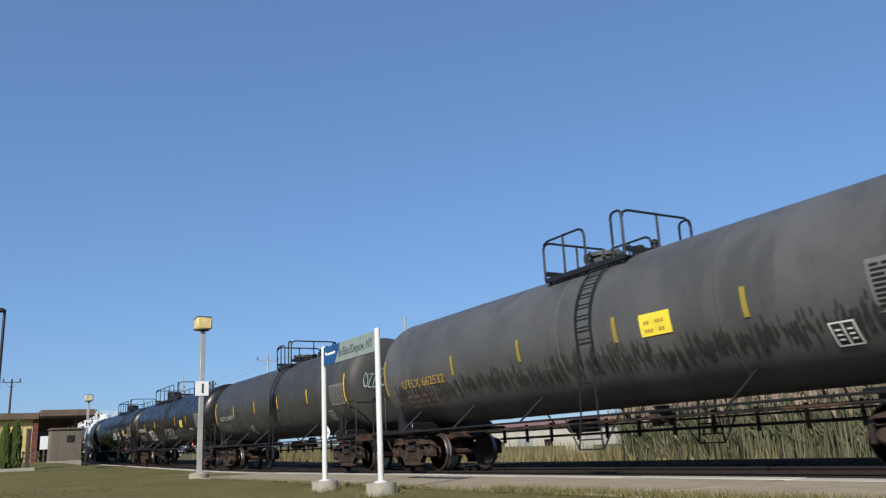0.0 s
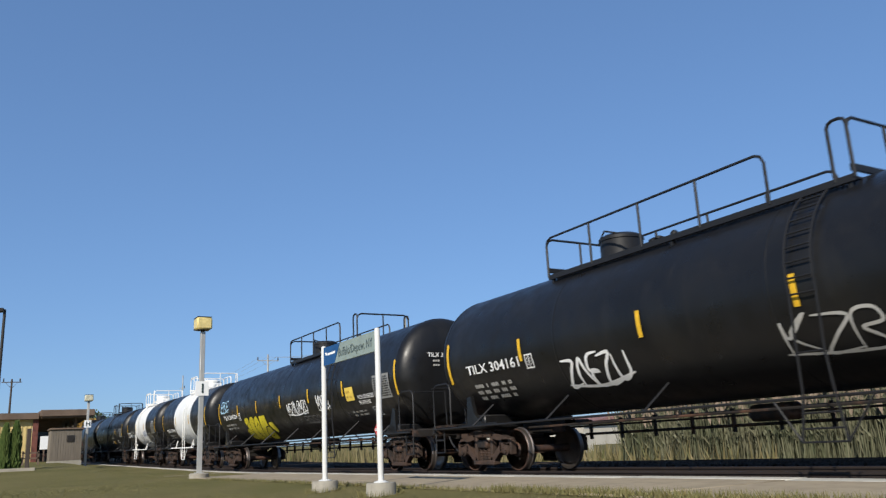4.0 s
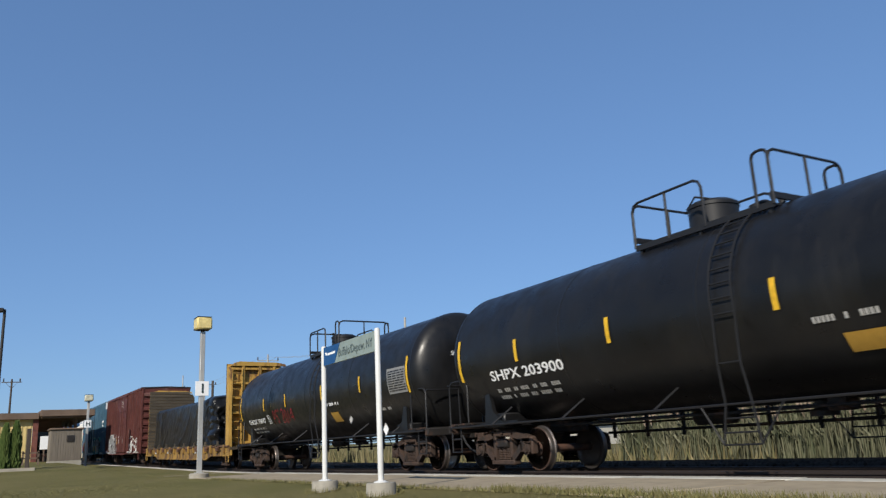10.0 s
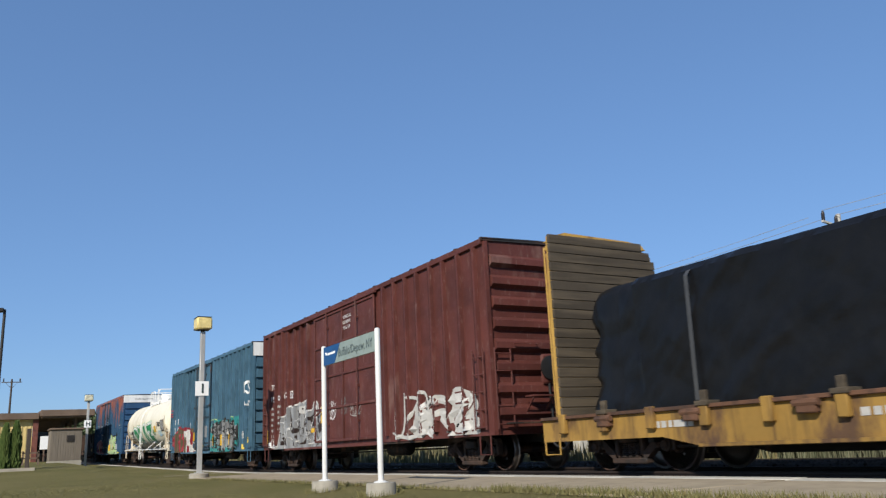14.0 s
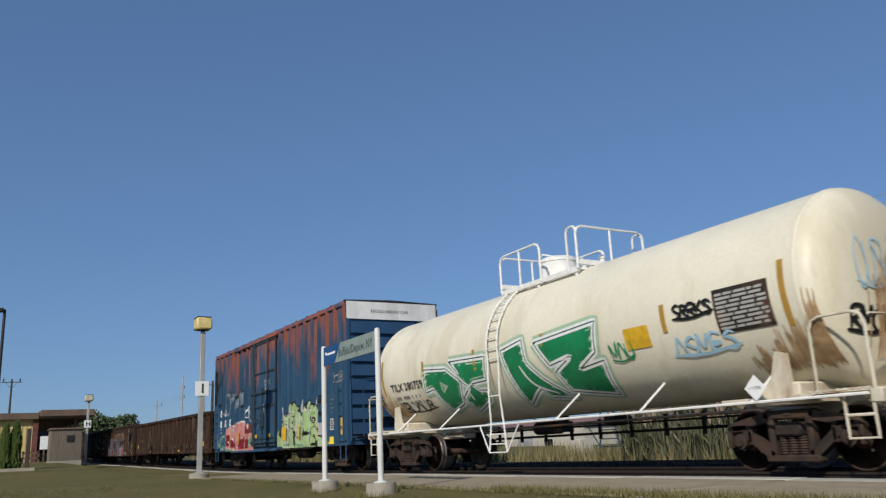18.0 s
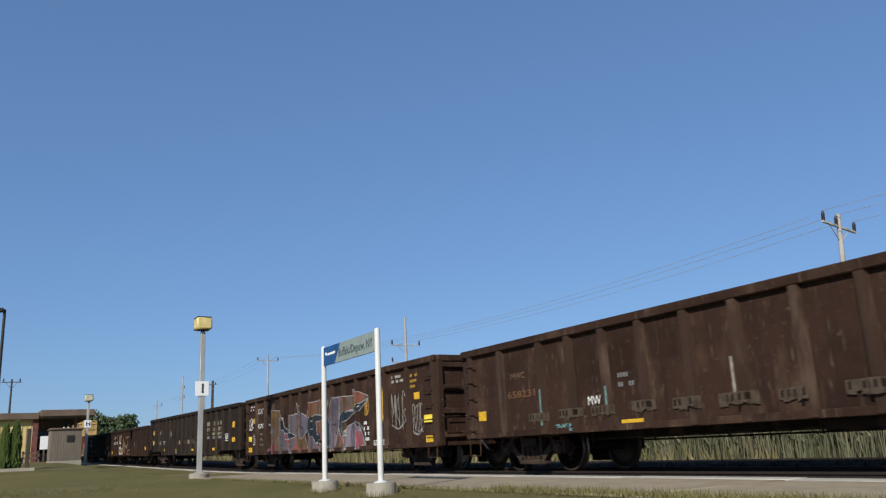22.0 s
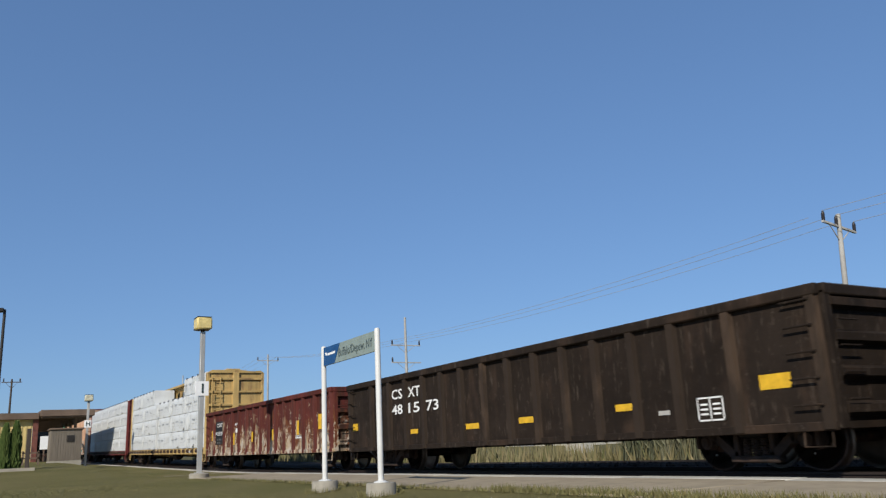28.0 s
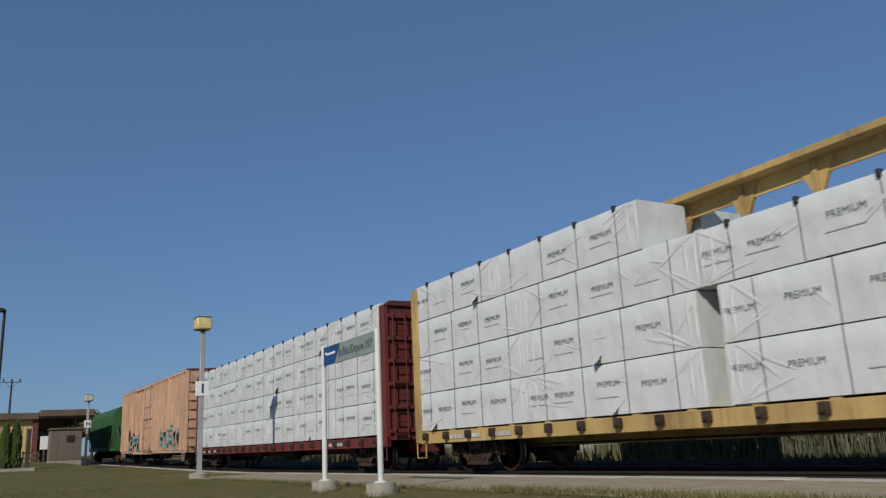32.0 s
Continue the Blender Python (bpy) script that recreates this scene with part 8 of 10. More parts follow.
g.blob([(-3.15, 1.54), (-2.67, 1.57), (-2.63, 1.25), (-3.02, 0.87), (-3.54, 0.76), (-3.77, 0.91)], lemon_ink)
g.line([(-3.15, 1.54), (-2.67, 1.57), (-2.63, 1.25), (-3.02, 0.87), (-3.54, 0.76), (-3.77, 0.91)], olive_line, 0.03, True, True)
g.blob([(-2.51, 1.73), (-2.01, 1.76), (-1.96, 1.42), (-2.17, 1.24), (-2.34, 1.32)], lemon_ink)
g.line([(-2.51, 1.73), (-2.01, 1.76), (-1.96, 1.42), (-2.17, 1.24), (-2.34, 1.32)], olive_line, 0.03, True, True)
g.line([(-4.68, 1.99), (-5.36, 1.69), (-5.09, 1.33)], olive_line, 0.025)
g.line([(-4.08, 1.66), (-3.72, 1.8), (-3.82, 1.52)], olive_line, 0.025)
g.line([(-3.06, 1.53), (-2.95, 1.17), (-3.49, 1.04)], olive_line, 0.025)
g.line([(-5.94, 1.23), (-5.58, 1.49), (-5.83, 1.14), (-5.42, 1.44)], olive_line, 0.02)
g.done(T4, "fat yellow bubble graffiti with thin dark outlines")
tag(P4, -8.7, -7.5, 2.5, 3.0, 3, skyblue_ink, T4, 23, 0.05)
tag(P4, 0.22, 2.2, 1.9, 2.35, 9, white_ink, T4, 24, 0.045, "white spray tag")
tag(P4, 3.18, 4.2, 1.9, 2.4, 5, white_ink, T4, 25, 0.045, "white spray tag")
tag(P4, 1.5, 3.4, 1.5, 1.8, 5, dim_ink, T4, 26, 0.03)
d = decal("yellow_notice", P4, 5.64, 6.24, 2.06, 2.47, pale_yellow, T4, "yellow notice sheet")
rows_of(P4, 5.72, 6.16, 2.36, 2, d, ochre_mark, 27, 0.15, 0.06)
words("NON-ODORIZED", P4, 6.49, 7.62, 2.07, 0.12, white_ink, T4, 0.01)
words("PROPYLENE", P4, 6.48, 7.29, 1.9, 0.12, white_ink, T4, 0.01)
rows_of(P4, 5.7, 6.8, 1.72, 2, T4, faded_ink, 28, 0.12, 0.06)
table(P4, 7.72, 2.6, 0.95, 0.58, T4)
outline_box(P4, 7.19, 7.62, 1.46, 1.78, T4, faded_ink)
placard(P4, 8.0, 1.14, 0.19, T4, red_ink, "1077", "red diamond hazard placard")
words("TILX 304224", head_face(9.65), -0.75, 0.15, 2.98, 0.12, white_ink, T4, 0.01)
rows_of(head_face(9.65), -0.6, 0.1, 2.9, 2, T4, faded_ink, 29, 0.12, 0.05)
# T5, T6: the pair with white bands
for T, P, num, sd in ((T5, P5, "17748", 31), (T6, P6, "17786", 41)):
    words("IPBX " + num, P, -4.1, -2.12, 1.88, 0.19, white_ink, T, 0.02)
    rows_of(P, -4.05, -2.55, 1.72, 2, T, faded_ink, sd, 0.17)
    table(P, 3.82, 2.6, 0.95, 0.55, T)
    words("NOT CUSHIONED", P, 3.95, 4.72, 2.68, 0.08, white_ink, T)
    words("IPBX " + num, head_face(5.66), -0.6, 0.15, 2.95, 0.13, white_ink, T, 0.02)
    rows_of(head_face(5.66), -0.5, 0.1, 2.85, 2, T, faded_ink, sd + 2, 0.12, 0.05)
    outline_box(P, -1.75, -1.52, 1.95, 2.2, T, faded_ink)
    placard(P, 3.22, 1.18, 0.13, T)
tag(P6, -0.5, 1.1, 1.4, 1.95, 4, dim_ink, T6, 43, 0.03)
tag(P6, 0.95, 1.85, 1.9, 2.2, 4, blue_ink, T6, 44, 0.03)
tag(P6, 1.98, 3.8, 1.45, 2.05, 6, faded_ink, T6, 45, 0.03)
tag(P6, -3.85, -2.5, 2.12, 2.3, 5, faded_ink, T6, 46, 0.03)
tag(P6, -5.3, -4.0, 1.9, 2.25, 5, white_ink, T6, 47, 0.035)
tag(P5, -0.2, 0.6, 1.4, 1.7, 3, faded_ink, T5, 48, 0.02)
tag(P5, 2.2, 3.2, 1.6, 1.9, 3, dim_ink, T5, 49, 0.02)
# T7, T8
words("SHPX 203900", P7, -6.04, -3.5, 1.92, 0.22, white_ink, T7, 0.02)
rows_of(P7, -6.0, -3.75, 1.72, 2, T7, faded_ink, 51, 0.17)
table(P7, 6.08, 2.6, 0.94, 0.52, T7)
decal("yellow_notice", P7, 2.25, 2.88, 1.47, 1.77, ochre_mark, T7)
outline_box(P7, 4.5, 4.96, 1.42, 1.79, T7, white_ink, black_ink)
rows_of(P7, 1.9, 3.0, 2.05, 1, T7, faded_ink, 52)
placard(P7, 3.55, 1.68, 0.1, T7, faded_ink)
words("SHPX 203", head_face(7.84), -0.6, 0.1, 2.95, 0.13, white_ink, T7)
words("SHQX 10847", P8, -6.77, -4.63, 1.78, 0.2, white_ink, T8, 0.02)
rows_of(P8, -6.65, -5.0, 1.6, 2, T8, faded_ink, 53, 0.17)
sh = Shape()
RED_LETTERS = [[(0.1, 0), (0.15, 1.0), (0.7, 0.9), (0.65, 0.5), (0.15, 0.45)], GLYPHS[0], [(0.3, 1.15), (0.2, 0.9)],
               [(0.1, 0.75), (0.5, 1.0), (0.85, 0.7), (0.1, 0.0), (0.95, 0.05)], GLYPHS[1], [(0.45, 0.0), (0.55, 1.0)], [(0.7, 0.0), (0.75, 1.0), (0.1, 0.4), (1.0, 0.4)]]
for k, gl in enumerate(RED_LETTERS):
    stroke(sh, P8, curve_of([(-3.65 + 0.32 * k + 0.28 * x + 0.05 * y, 1.66 + 0.04 * (k % 2) + 0.5 * y) for x, y in gl], 5), 0.04, 0, 0.006)
part("graffiti_tag", sh, dull_red_ink, T8, "red spray writing")
outline_box(P8, -4.3, -4.0, 1.72, 2.05, T8)
decal("yellow_notice", P8, 1.93, 2.55, 1.42, 1.78, ochre_mark, T8)
rows_of(P8, 1.83, 2.9, 2.1, 1, T8, white_ink, 55)
rows_of(P8, 5.5, 6.2, 1.7, 1, T8, faded_ink, 56)
table(P8, 6.5, 2.66, 0.98, 0.58, T8)
placard(P8, 6.25, 1.12, 0.17, T8)
placard(P8, 3.9, 1.5, 0.12, T8, faded_ink)
words("SHQX 10847", head_face(8.32), -0.6, 0.1, 2.9, 0.12, white_ink, T8)
decal("yellow_notice", Q3.panel, 6.18, 6.62, 0.84, 1.06, bright_yellow, B3, "small yellow notice plate", 0.012)
for car, put, us in ((B3, Q3, (2.19, 3.59, 5.3, -5.0, -3.38)), (B2, Q2, (2.08, 3.48, 4.84))):
    for u in us:
        decal("reflector", lambda a, b, e=0.0, f=put: f(a, b, e), u, u + 0.1, 1.05, 1.52, yellow_mark, car, "", 0.06)
# B1
for tx, a, b, v, c in (("TR", -7.11, -6.66, 2.95, 0.2), ("15", -7.02, -6.56, 2.51, 0.2), ("01", -6.3, -5.86, 2.52, 0.2), ("67", -5.62, -5.26, 2.55, 0.2)):
    words(tx, Q1, a, b, v, c, white_ink, B1)
outline_box(Q1, -4.95, -4.6, 2.5, 2.75, B1)
rows_of(Q1, -7.05, -6.65, 2.3, 6, B1, faded_ink, 61, 0.2)
rows_of(Q1, -6.35, -5.9, 2.35, 5, B1, faded_ink, 62, 0.2)
g = Painted(Q1, 0.785)
g.fill([(-6.45, 0.73), (-5.85, 1.77), (-5.49, 1.94), (-4.94, 2.23), (-4.62, 2.16), (-3.99, 2.28), (-3.63, 2.27), (-3.29, 2.31), (-3.14, 1.99), (-2.79, 2.0), (-2.6, 2.23), (-2.15, 2.17), (-2.03, 1.91), (-1.78, 2.0), (-1.71, 1.69), (-1.72, 1.16), (-1.89, 0.75)], silver_ink)
g.line([(-6.45, 0.73), (-5.85, 1.77), (-5.49, 1.94), (-4.94, 2.23), (-4.62, 2.16), (-3.99, 2.28), (-3.63, 2.27), (-3.29, 2.31), (-3.14, 1.99), (-2.79, 2.0), (-2.6, 2.23), (-2.15, 2.17), (-2.03, 1.91), (-1.78, 2.0), (-1.71, 1.69), (-1.72, 1.16)], grimy_white, 0.05)
g.fill([(-4.96, 2.14), (-4.77, 1.74), (-4.74, 1.44), (-4.92, 1.57)], umber_dark)
g.fill([(-4.9, 1.37), (-4.53, 1.51), (-3.9, 1.36), (-4.24, 1.29), (-4.63, 1.21)], umber_dark)
g.fill([(-4.24, 2.04), (-3.54, 2.05), (-3.75, 1.76), (-3.92, 1.87)], umber_dark)
g.fill([(-5.81, 0.92), (-5.56, 1.12), (-5.15, 1.2), (-5.25, 0.89)], umber_dark)
g.fill([(-3.4, 2.13), (-3.16, 1.89), (-3.09, 1.55), (-3.35, 1.05), (-3.33, 1.58)], umber_dark)
g.fill([(-3.01, 1.75), (-2.41, 1.9), (-2.51, 1.42), (-2.89, 1.46)], umber_dark)
g.fill([(-3.74, 0.89), (-3.2, 1.2), (-3.33, 0.9)], umber_dark)
g.fill([(-2.14, 1.99), (-2.03, 1.73), (-2.02, 1.46), (-2.14, 1.56)], umber_dark)
g.fill([(-4.02, 1.8), (-3.85, 1.64), (-3.75, 1.45), (-3.98, 1.51)], umber_dark)
g.fill([(-2.11, 1.44), (-1.79, 1.64), (-1.79, 1.28), (-2.03, 1.19)], umber_dark)
g.fill([(-4.63, 0.93), (-4.41, 1.13), (-4.27, 0.84)], umber_dark)
g.fill([(-5.35, 1.81), (-5.17, 1.9), (-5.26, 1.49)], umber_dark)
g.line([(-5.5, 1.9), (-5.34, 1.5), (-5.63, 1.06), (-5.03, 0.88)], umber_dark, 0.035)
g.line([(-4.63, 2.1), (-4.45, 1.71), (-4.41, 1.13), (-3.92, 0.82)], umber_dark, 0.035)
g.line([(-3.65, 2.17), (-3.54, 1.6), (-3.71, 1.07)], umber_dark, 0.035)
g.line([(-2.58, 2.13), (-2.6, 1.62), (-2.46, 1.23), (-2.83, 0.76)], umber_dark, 0.035)
g.line([(-2.17, 2.06), (-2.31, 1.46), (-2.1, 0.95), (-2.41, 0.73)], umber_dark, 0.035)
g.line([(-3.31, 1.04), (-2.96, 1.27), (-2.49, 1.04)], umber_dark, 0.035)
g.line([(-4.98, 1.17), (-4.43, 1.0), (-3.71, 1.07)], grimy_white, 0.04)
g.line([(-2.99, 0.89), (-2.17, 0.96), (-1.82, 1.11)], grimy_white, 0.05)
g.fill([(-3.88, 2.13), (-3.4, 2.16), (-3.49, 1.87), (-3.78, 1.94)], grimy_white)
g.fill([(-2.37, 2.1), (-2.15, 2.09), (-2.17, 1.69), (-2.39, 1.59)], grimy_white)
g.scribble(-5.9, -2.0, 0.95, 1.9, 26, umber_dark, 0.025, 15)
g.scribble(-5.9, -2.0, 0.95, 1.9, 20, white_ink, 0.02, 16)
g.done(B1, "large silver graffiti piece with white edge and dark wedges")
for a, b, c, e in ((-1.85, -1.62, 1.5, 2.0), (-2.92, -2.4, 1.24, 1.38), (-6.02, -5.82, 1.1, 1.6), (-7.5, -7.3, 1.0, 1.5)):
    decal("reflector", Q1, a, b, c, e, yellow_mark, B1, "", 0.012)
DOORP1 = lambda u, v, e=0.0: (u, -(1.58 + 0.066 + e), v)
for k, tx in enumerate(("CLOSE AND LOCK", "DOORS BEFORE", "MOVING CAR")):
    words(tx, DOORP1, -0.1 + 0.06 * k, 0.68 - 0.05 * k, 4.55 - 0.17 * k, 0.1, white_ink, B1)
tag(DOORP1, -1.1, -0.65, 1.6, 2.1, 4, white_ink, B1, 64, 0.022)
tag(DOORP1, 0.5, 1.2, 1.6, 1.95, 4, faded_ink, B1, 65, 0.02)
tag(DOORP1, -0.2, 0.2, 1.7, 2.2, 2, dim_ink, B1, 66, 0.03)
tag(Q1, -7.1, -6.5, 0.85, 1.15, 2, white_ink, B1, 67, 0.03)
tag(Q1, 3.2, 5.2, 0.9, 1.9, 3, faded_ink, B1, 68, 0.09)
spray_piece(Q1, 4.4, 7.2, 0.85, 1.8, 3, [grimy_white, faded_ink], box_red, B1, 69, 0.22, cloud=faded_ink)
# B2
g = Painted(Q2, 0.785)
g.fill([(1.22, 0.83), (1.37, 1.82), (1.78, 2.19), (2.3, 2.19), (2.94, 2.19), (3.53, 2.16), (4.24, 2.13), (4.66, 2.14), (4.94, 2.22), (5.26, 2.1), (5.78, 2.28), (5.88, 2.04), (6.14, 1.91), (6.01, 1.19), (5.47, 0.94), (4.5, 0.8), (3.29, 0.74)], teal_ink)
g.line([(1.61, 1.88), (2.06, 2.09), (2.49, 1.9), (2.47, 1.47), (2.17, 1.4), (2.2, 1.02), (1.79, 0.95), (1.69, 1.38)], black_ink, 0.17, True, True)
g.blob([(1.61, 1.88), (2.06, 2.09), (2.49, 1.9), (2.47, 1.47), (2.17, 1.4), (2.2, 1.02), (1.79, 0.95), (1.69, 1.38)], silver_ink)
g.line([(2.63, 1.69), (3.04, 2.08), (3.16, 1.7), (3.23, 1.25), (3.44, 0.94), (2.98, 0.91), (2.77, 1.25)], black_ink, 0.17, True, True)
g.blob([(2.63, 1.69), (3.04, 2.08), (3.16, 1.7), (3.23, 1.25), (3.44, 0.94), (2.98, 0.91), (2.77, 1.25)], silver_ink)
g.line([(3.3, 1.95), (3.73, 2.16), (3.84, 1.62), (3.89, 1.02), (3.48, 0.86), (3.4, 1.38)], black_ink, 0.17, True, True)
g.blob([(3.3, 1.95), (3.73, 2.16), (3.84, 1.62), (3.89, 1.02), (3.48, 0.86), (3.4, 1.38)], silver_ink)
g.line([(4.05, 1.94), (4.33, 2.04), (4.41, 1.56), (4.53, 1.01), (4.27, 0.95), (4.12, 1.31)], black_ink, 0.17, True, True)
g.blob([(4.05, 1.94), (4.33, 2.04), (4.41, 1.56), (4.53, 1.01), (4.27, 0.95), (4.12, 1.31)], silver_ink)
g.line([(4.59, 1.78), (4.98, 2.01), (5.36, 1.83), (5.37, 1.35), (5.07, 0.97), (4.68, 0.96), (4.5, 1.34)], black_ink, 0.17, True, True)
g.blob([(4.59, 1.78), (4.98, 2.01), (5.36, 1.83), (5.37, 1.35), (5.07, 0.97), (4.68, 0.96), (4.5, 1.34)], silver_ink)
g.line([(5.36, 1.67), (5.67, 1.85), (5.66, 1.41), (5.38, 1.04)], black_ink, 0.17, True, True)
g.blob([(5.36, 1.67), (5.67, 1.85), (5.66, 1.41), (5.38, 1.04)], silver_ink)
g.line([(1.78, 1.78), (2.14, 1.9), (2.31, 1.68), (2.02, 1.51), (1.81, 1.21)], black_ink, 0.06)
g.line([(2.88, 1.85), (2.97, 1.42), (3.15, 1.03)], black_ink, 0.06)
g.line([(3.49, 1.96), (3.62, 1.5), (3.62, 1.07)], black_ink, 0.06)
g.line([(3.83, 1.77), (3.91, 1.33), (3.75, 0.99)], black_ink, 0.06)
g.line([(4.19, 1.86), (4.28, 1.37), (4.38, 1.02)], black_ink, 0.06)
g.line([(4.67, 1.53), (4.98, 1.79), (5.23, 1.53), (5.09, 1.16), (4.79, 1.15), (4.78, 1.45), (5.01, 1.52)], black_ink, 0.06)
g.line([(2.56, 1.77), (2.76, 2.06), (2.77, 1.44), (2.53, 1.08)], black_ink, 0.06)
g.line([(3.11, 2.01), (3.4, 2.12), (3.44, 1.67)], black_ink, 0.06)
g.line([(3.76, 1.35), (4.04, 1.39), (4.07, 1.14), (3.81, 1.06)], black_ink, 0.06)
g.line([(5.36, 1.45), (5.58, 1.55), (5.67, 1.29)], black_ink, 0.06)
g.line([(5.58, 1.93), (5.76, 1.77), (5.63, 1.51), (5.77, 1.4)], black_ink, 0.06)
g.line([(4.54, 1.95), (4.78, 2.19), (4.77, 1.79)], black_ink, 0.06)
g.line([(1.45, 1.23), (1.65, 0.96), (2.2, 0.87)], black_ink, 0.06)
g.line([(2.33, 1.32), (2.44, 1.01), (2.72, 0.81)], black_ink, 0.06)
g.line([(5.27, 0.95), (5.02, 0.79), (4.5, 0.82)], black_ink, 0.06)
g.line([(1.84, 1.61), (2.06, 1.76), (2.21, 1.65)], grimy_white, 0.035)
g.line([(2.93, 1.73), (3.0, 1.34)], grimy_white, 0.035)
g.line([(3.58, 1.8), (3.62, 1.36)], grimy_white, 0.035)
g.line([(4.25, 1.79), (4.31, 1.36)], grimy_white, 0.035)
g.line([(4.7, 1.26), (4.8, 1.65), (5.05, 1.75)], grimy_white, 0.035)
g.line([(5.41, 1.44), (5.58, 1.67)], grimy_white, 0.035)
g.line([(3.35, 1.09), (3.26, 1.39)], grimy_white, 0.035)
g.line([(1.49, 2.15), (1.63, 2.23), (1.73, 2.13)], lime_ink, 0.03)
g.line([(2.05, 2.2), (2.2, 2.26), (2.34, 2.13)], lime_ink, 0.03)
g.line([(4.86, 2.19), (4.95, 2.24), (5.03, 2.15)], lime_ink, 0.03)
g.line([(4.68, 1.83), (4.76, 1.92), (4.78, 1.75), (4.86, 1.91), (4.9, 1.77)], grimy_white, 0.05)
g.scribble(1.5, 5.4, 1.0, 1.95, 60, black_ink, 0.05, 8)
g.scribble(1.6, 5.3, 1.05, 1.85, 30, silver_ink, 0.035, 9)
g.scribble(5.2, 5.9, 1.0, 2.0, 10, black_ink, 0.03, 10)
g.done(B2, "teal graffiti piece with grey letters and black outlines")
g = Painted(Q2, 0.785)
g.fill([(-6.87, 1.68), (-6.32, 1.76), (-5.45, 2.08), (-4.3, 1.91), (-3.85, 1.45), (-3.96, 0.65), (-5.67, 0.6), (-6.64, 0.76)], olive_block)
g.line([(-6.87, 1.68), (-6.32, 1.76), (-5.45, 2.08), (-4.3, 1.91)], dark_red, 0.13)
g.line([(-6.85, 1.66), (-6.63, 0.81), (-5.73, 0.6)], dark_red, 0.13)
g.line([(-5.97, 1.74), (-5.44, 1.26), (-5.44, 0.66)], dark_red, 0.13)
g.line([(-5.16, 1.92), (-5.38, 1.26), (-4.97, 0.74)], dark_red, 0.13)
g.line([(-4.69, 1.78), (-4.55, 1.2), (-4.8, 0.64)], dark_red, 0.13)
g.line([(-5.58, 1.62), (-5.19, 1.71), (-4.79, 1.54)], dark_red, 0.13)
g.fill([(-6.91, 1.65), (-6.38, 1.33), (-6.23, 0.88), (-6.64, 0.76)], dark_red)
g.fill([(-4.24, 2.04), (-3.63, 2.09), (-2.56, 1.92), (-2.37, 1.49), (-2.01, 1.01), (-2.05, 0.71), (-2.96, 0.66), (-4.07, 0.63), (-4.21, 1.49)], dark_red)
g.fill([(-4.09, 1.86), (-3.64, 1.9), (-3.45, 1.43), (-3.3, 1.11), (-3.26, 0.67), (-3.55, 0.65), (-3.64, 0.95), (-3.84, 0.65), (-4.02, 0.64), (-3.92, 1.31)], grimy_white)
g.fill([(-3.45, 1.93), (-2.73, 1.89), (-2.53, 1.64), (-2.65, 1.36), (-2.42, 1.03), (-2.13, 0.71), (-2.51, 0.68), (-2.83, 1.07), (-3.07, 1.02), (-3.17, 0.66), (-3.23, 1.1), (-3.34, 1.48)], grimy_white)
g.fill([(-3.65, 1.55), (-3.54, 1.58), (-3.58, 1.09), (-3.68, 1.13)], dark_red)
g.fill([(-2.97, 1.63), (-2.7, 1.63), (-2.74, 1.51), (-2.99, 1.49)], umber_dark)
g.fill([(-2.53, 1.96), (-1.89, 1.96), (-1.94, 1.49), (-2.49, 1.51)], umber_ink)
g.fill([(-1.88, 1.74), (-1.79, 1.74), (-1.83, 1.33), (-1.94, 1.31)], yellow_mark)
g.fill([(-3.07, 2.26), (-2.56, 2.24), (-2.57, 1.96), (-3.1, 2.02)], pale_patch)
g.line([(-2.23, 1.37), (-2.15, 1.23), (-2.07, 1.35), (-1.97, 1.22)], grimy_white, 0.05)
g.line([(-2.07, 1.12), (-1.89, 1.24), (-1.79, 1.26)], grimy_white, 0.05)
g.line([(-1.99, 0.88), (-1.93, 1.01), (-1.86, 0.86), (-1.78, 1.0), (-1.79, 0.85), (-1.68, 0.86)], grimy_white, 0.05)
g.done(B2, "white and red graffiti letters on an olive block")
for tx, a, b, c, e in (("AT", -6.95, -6.4, 2.27, 2.56), ("W", -6.22, -5.63, 2.27, 2.57), ("173", -6.97, -6.4, 1.8, 2.09), ("733", -6.23, -5.66, 1.8, 2.1)):
    boxed(tx, Q2, a, b, c, e, B2)
tag(Q2, 6.8, 7.55, 3.12, 3.6, 3, white_ink, B2, 74, 0.07, "white spray tag")
tag(Q2, 6.92, 7.5, 2.62, 2.78, 3, white_ink, B2, 75, 0.05)
tag(Q2, -7.6, -7.15, 2.75, 3.1, 2, red_ink, B2, 76, 0.03)
outline_box(Q2, 6.16, 6.7, 1.3, 1.58, B2, white_ink, black_ink)
for a, b, c, e in ((6.18, 6.62, 0.86, 1.06), (7.15, 7.4, 1.1, 1.35), (-0.3, 0.1, 0.98, 1.1), (-7.45, -7.25, 1.2, 1.4)):
    decal("reflector", Q2, a, b, c, e, pale_yellow, B2, "", 0.075)
DOORP2 = lambda u, v, e=0.0: (u, -(1.58 + 0.066 + e), v)
decal("silver_patch", DOORP2, -0.8, -0.2, 1.5, 1.95, silver_ink, B2, "silver overspray", 0.004)
decal("silver_patch", DOORP2, 0.1, 0.65, 1.45, 2.0, silver_ink, B2, "silver overspray", 0.004)
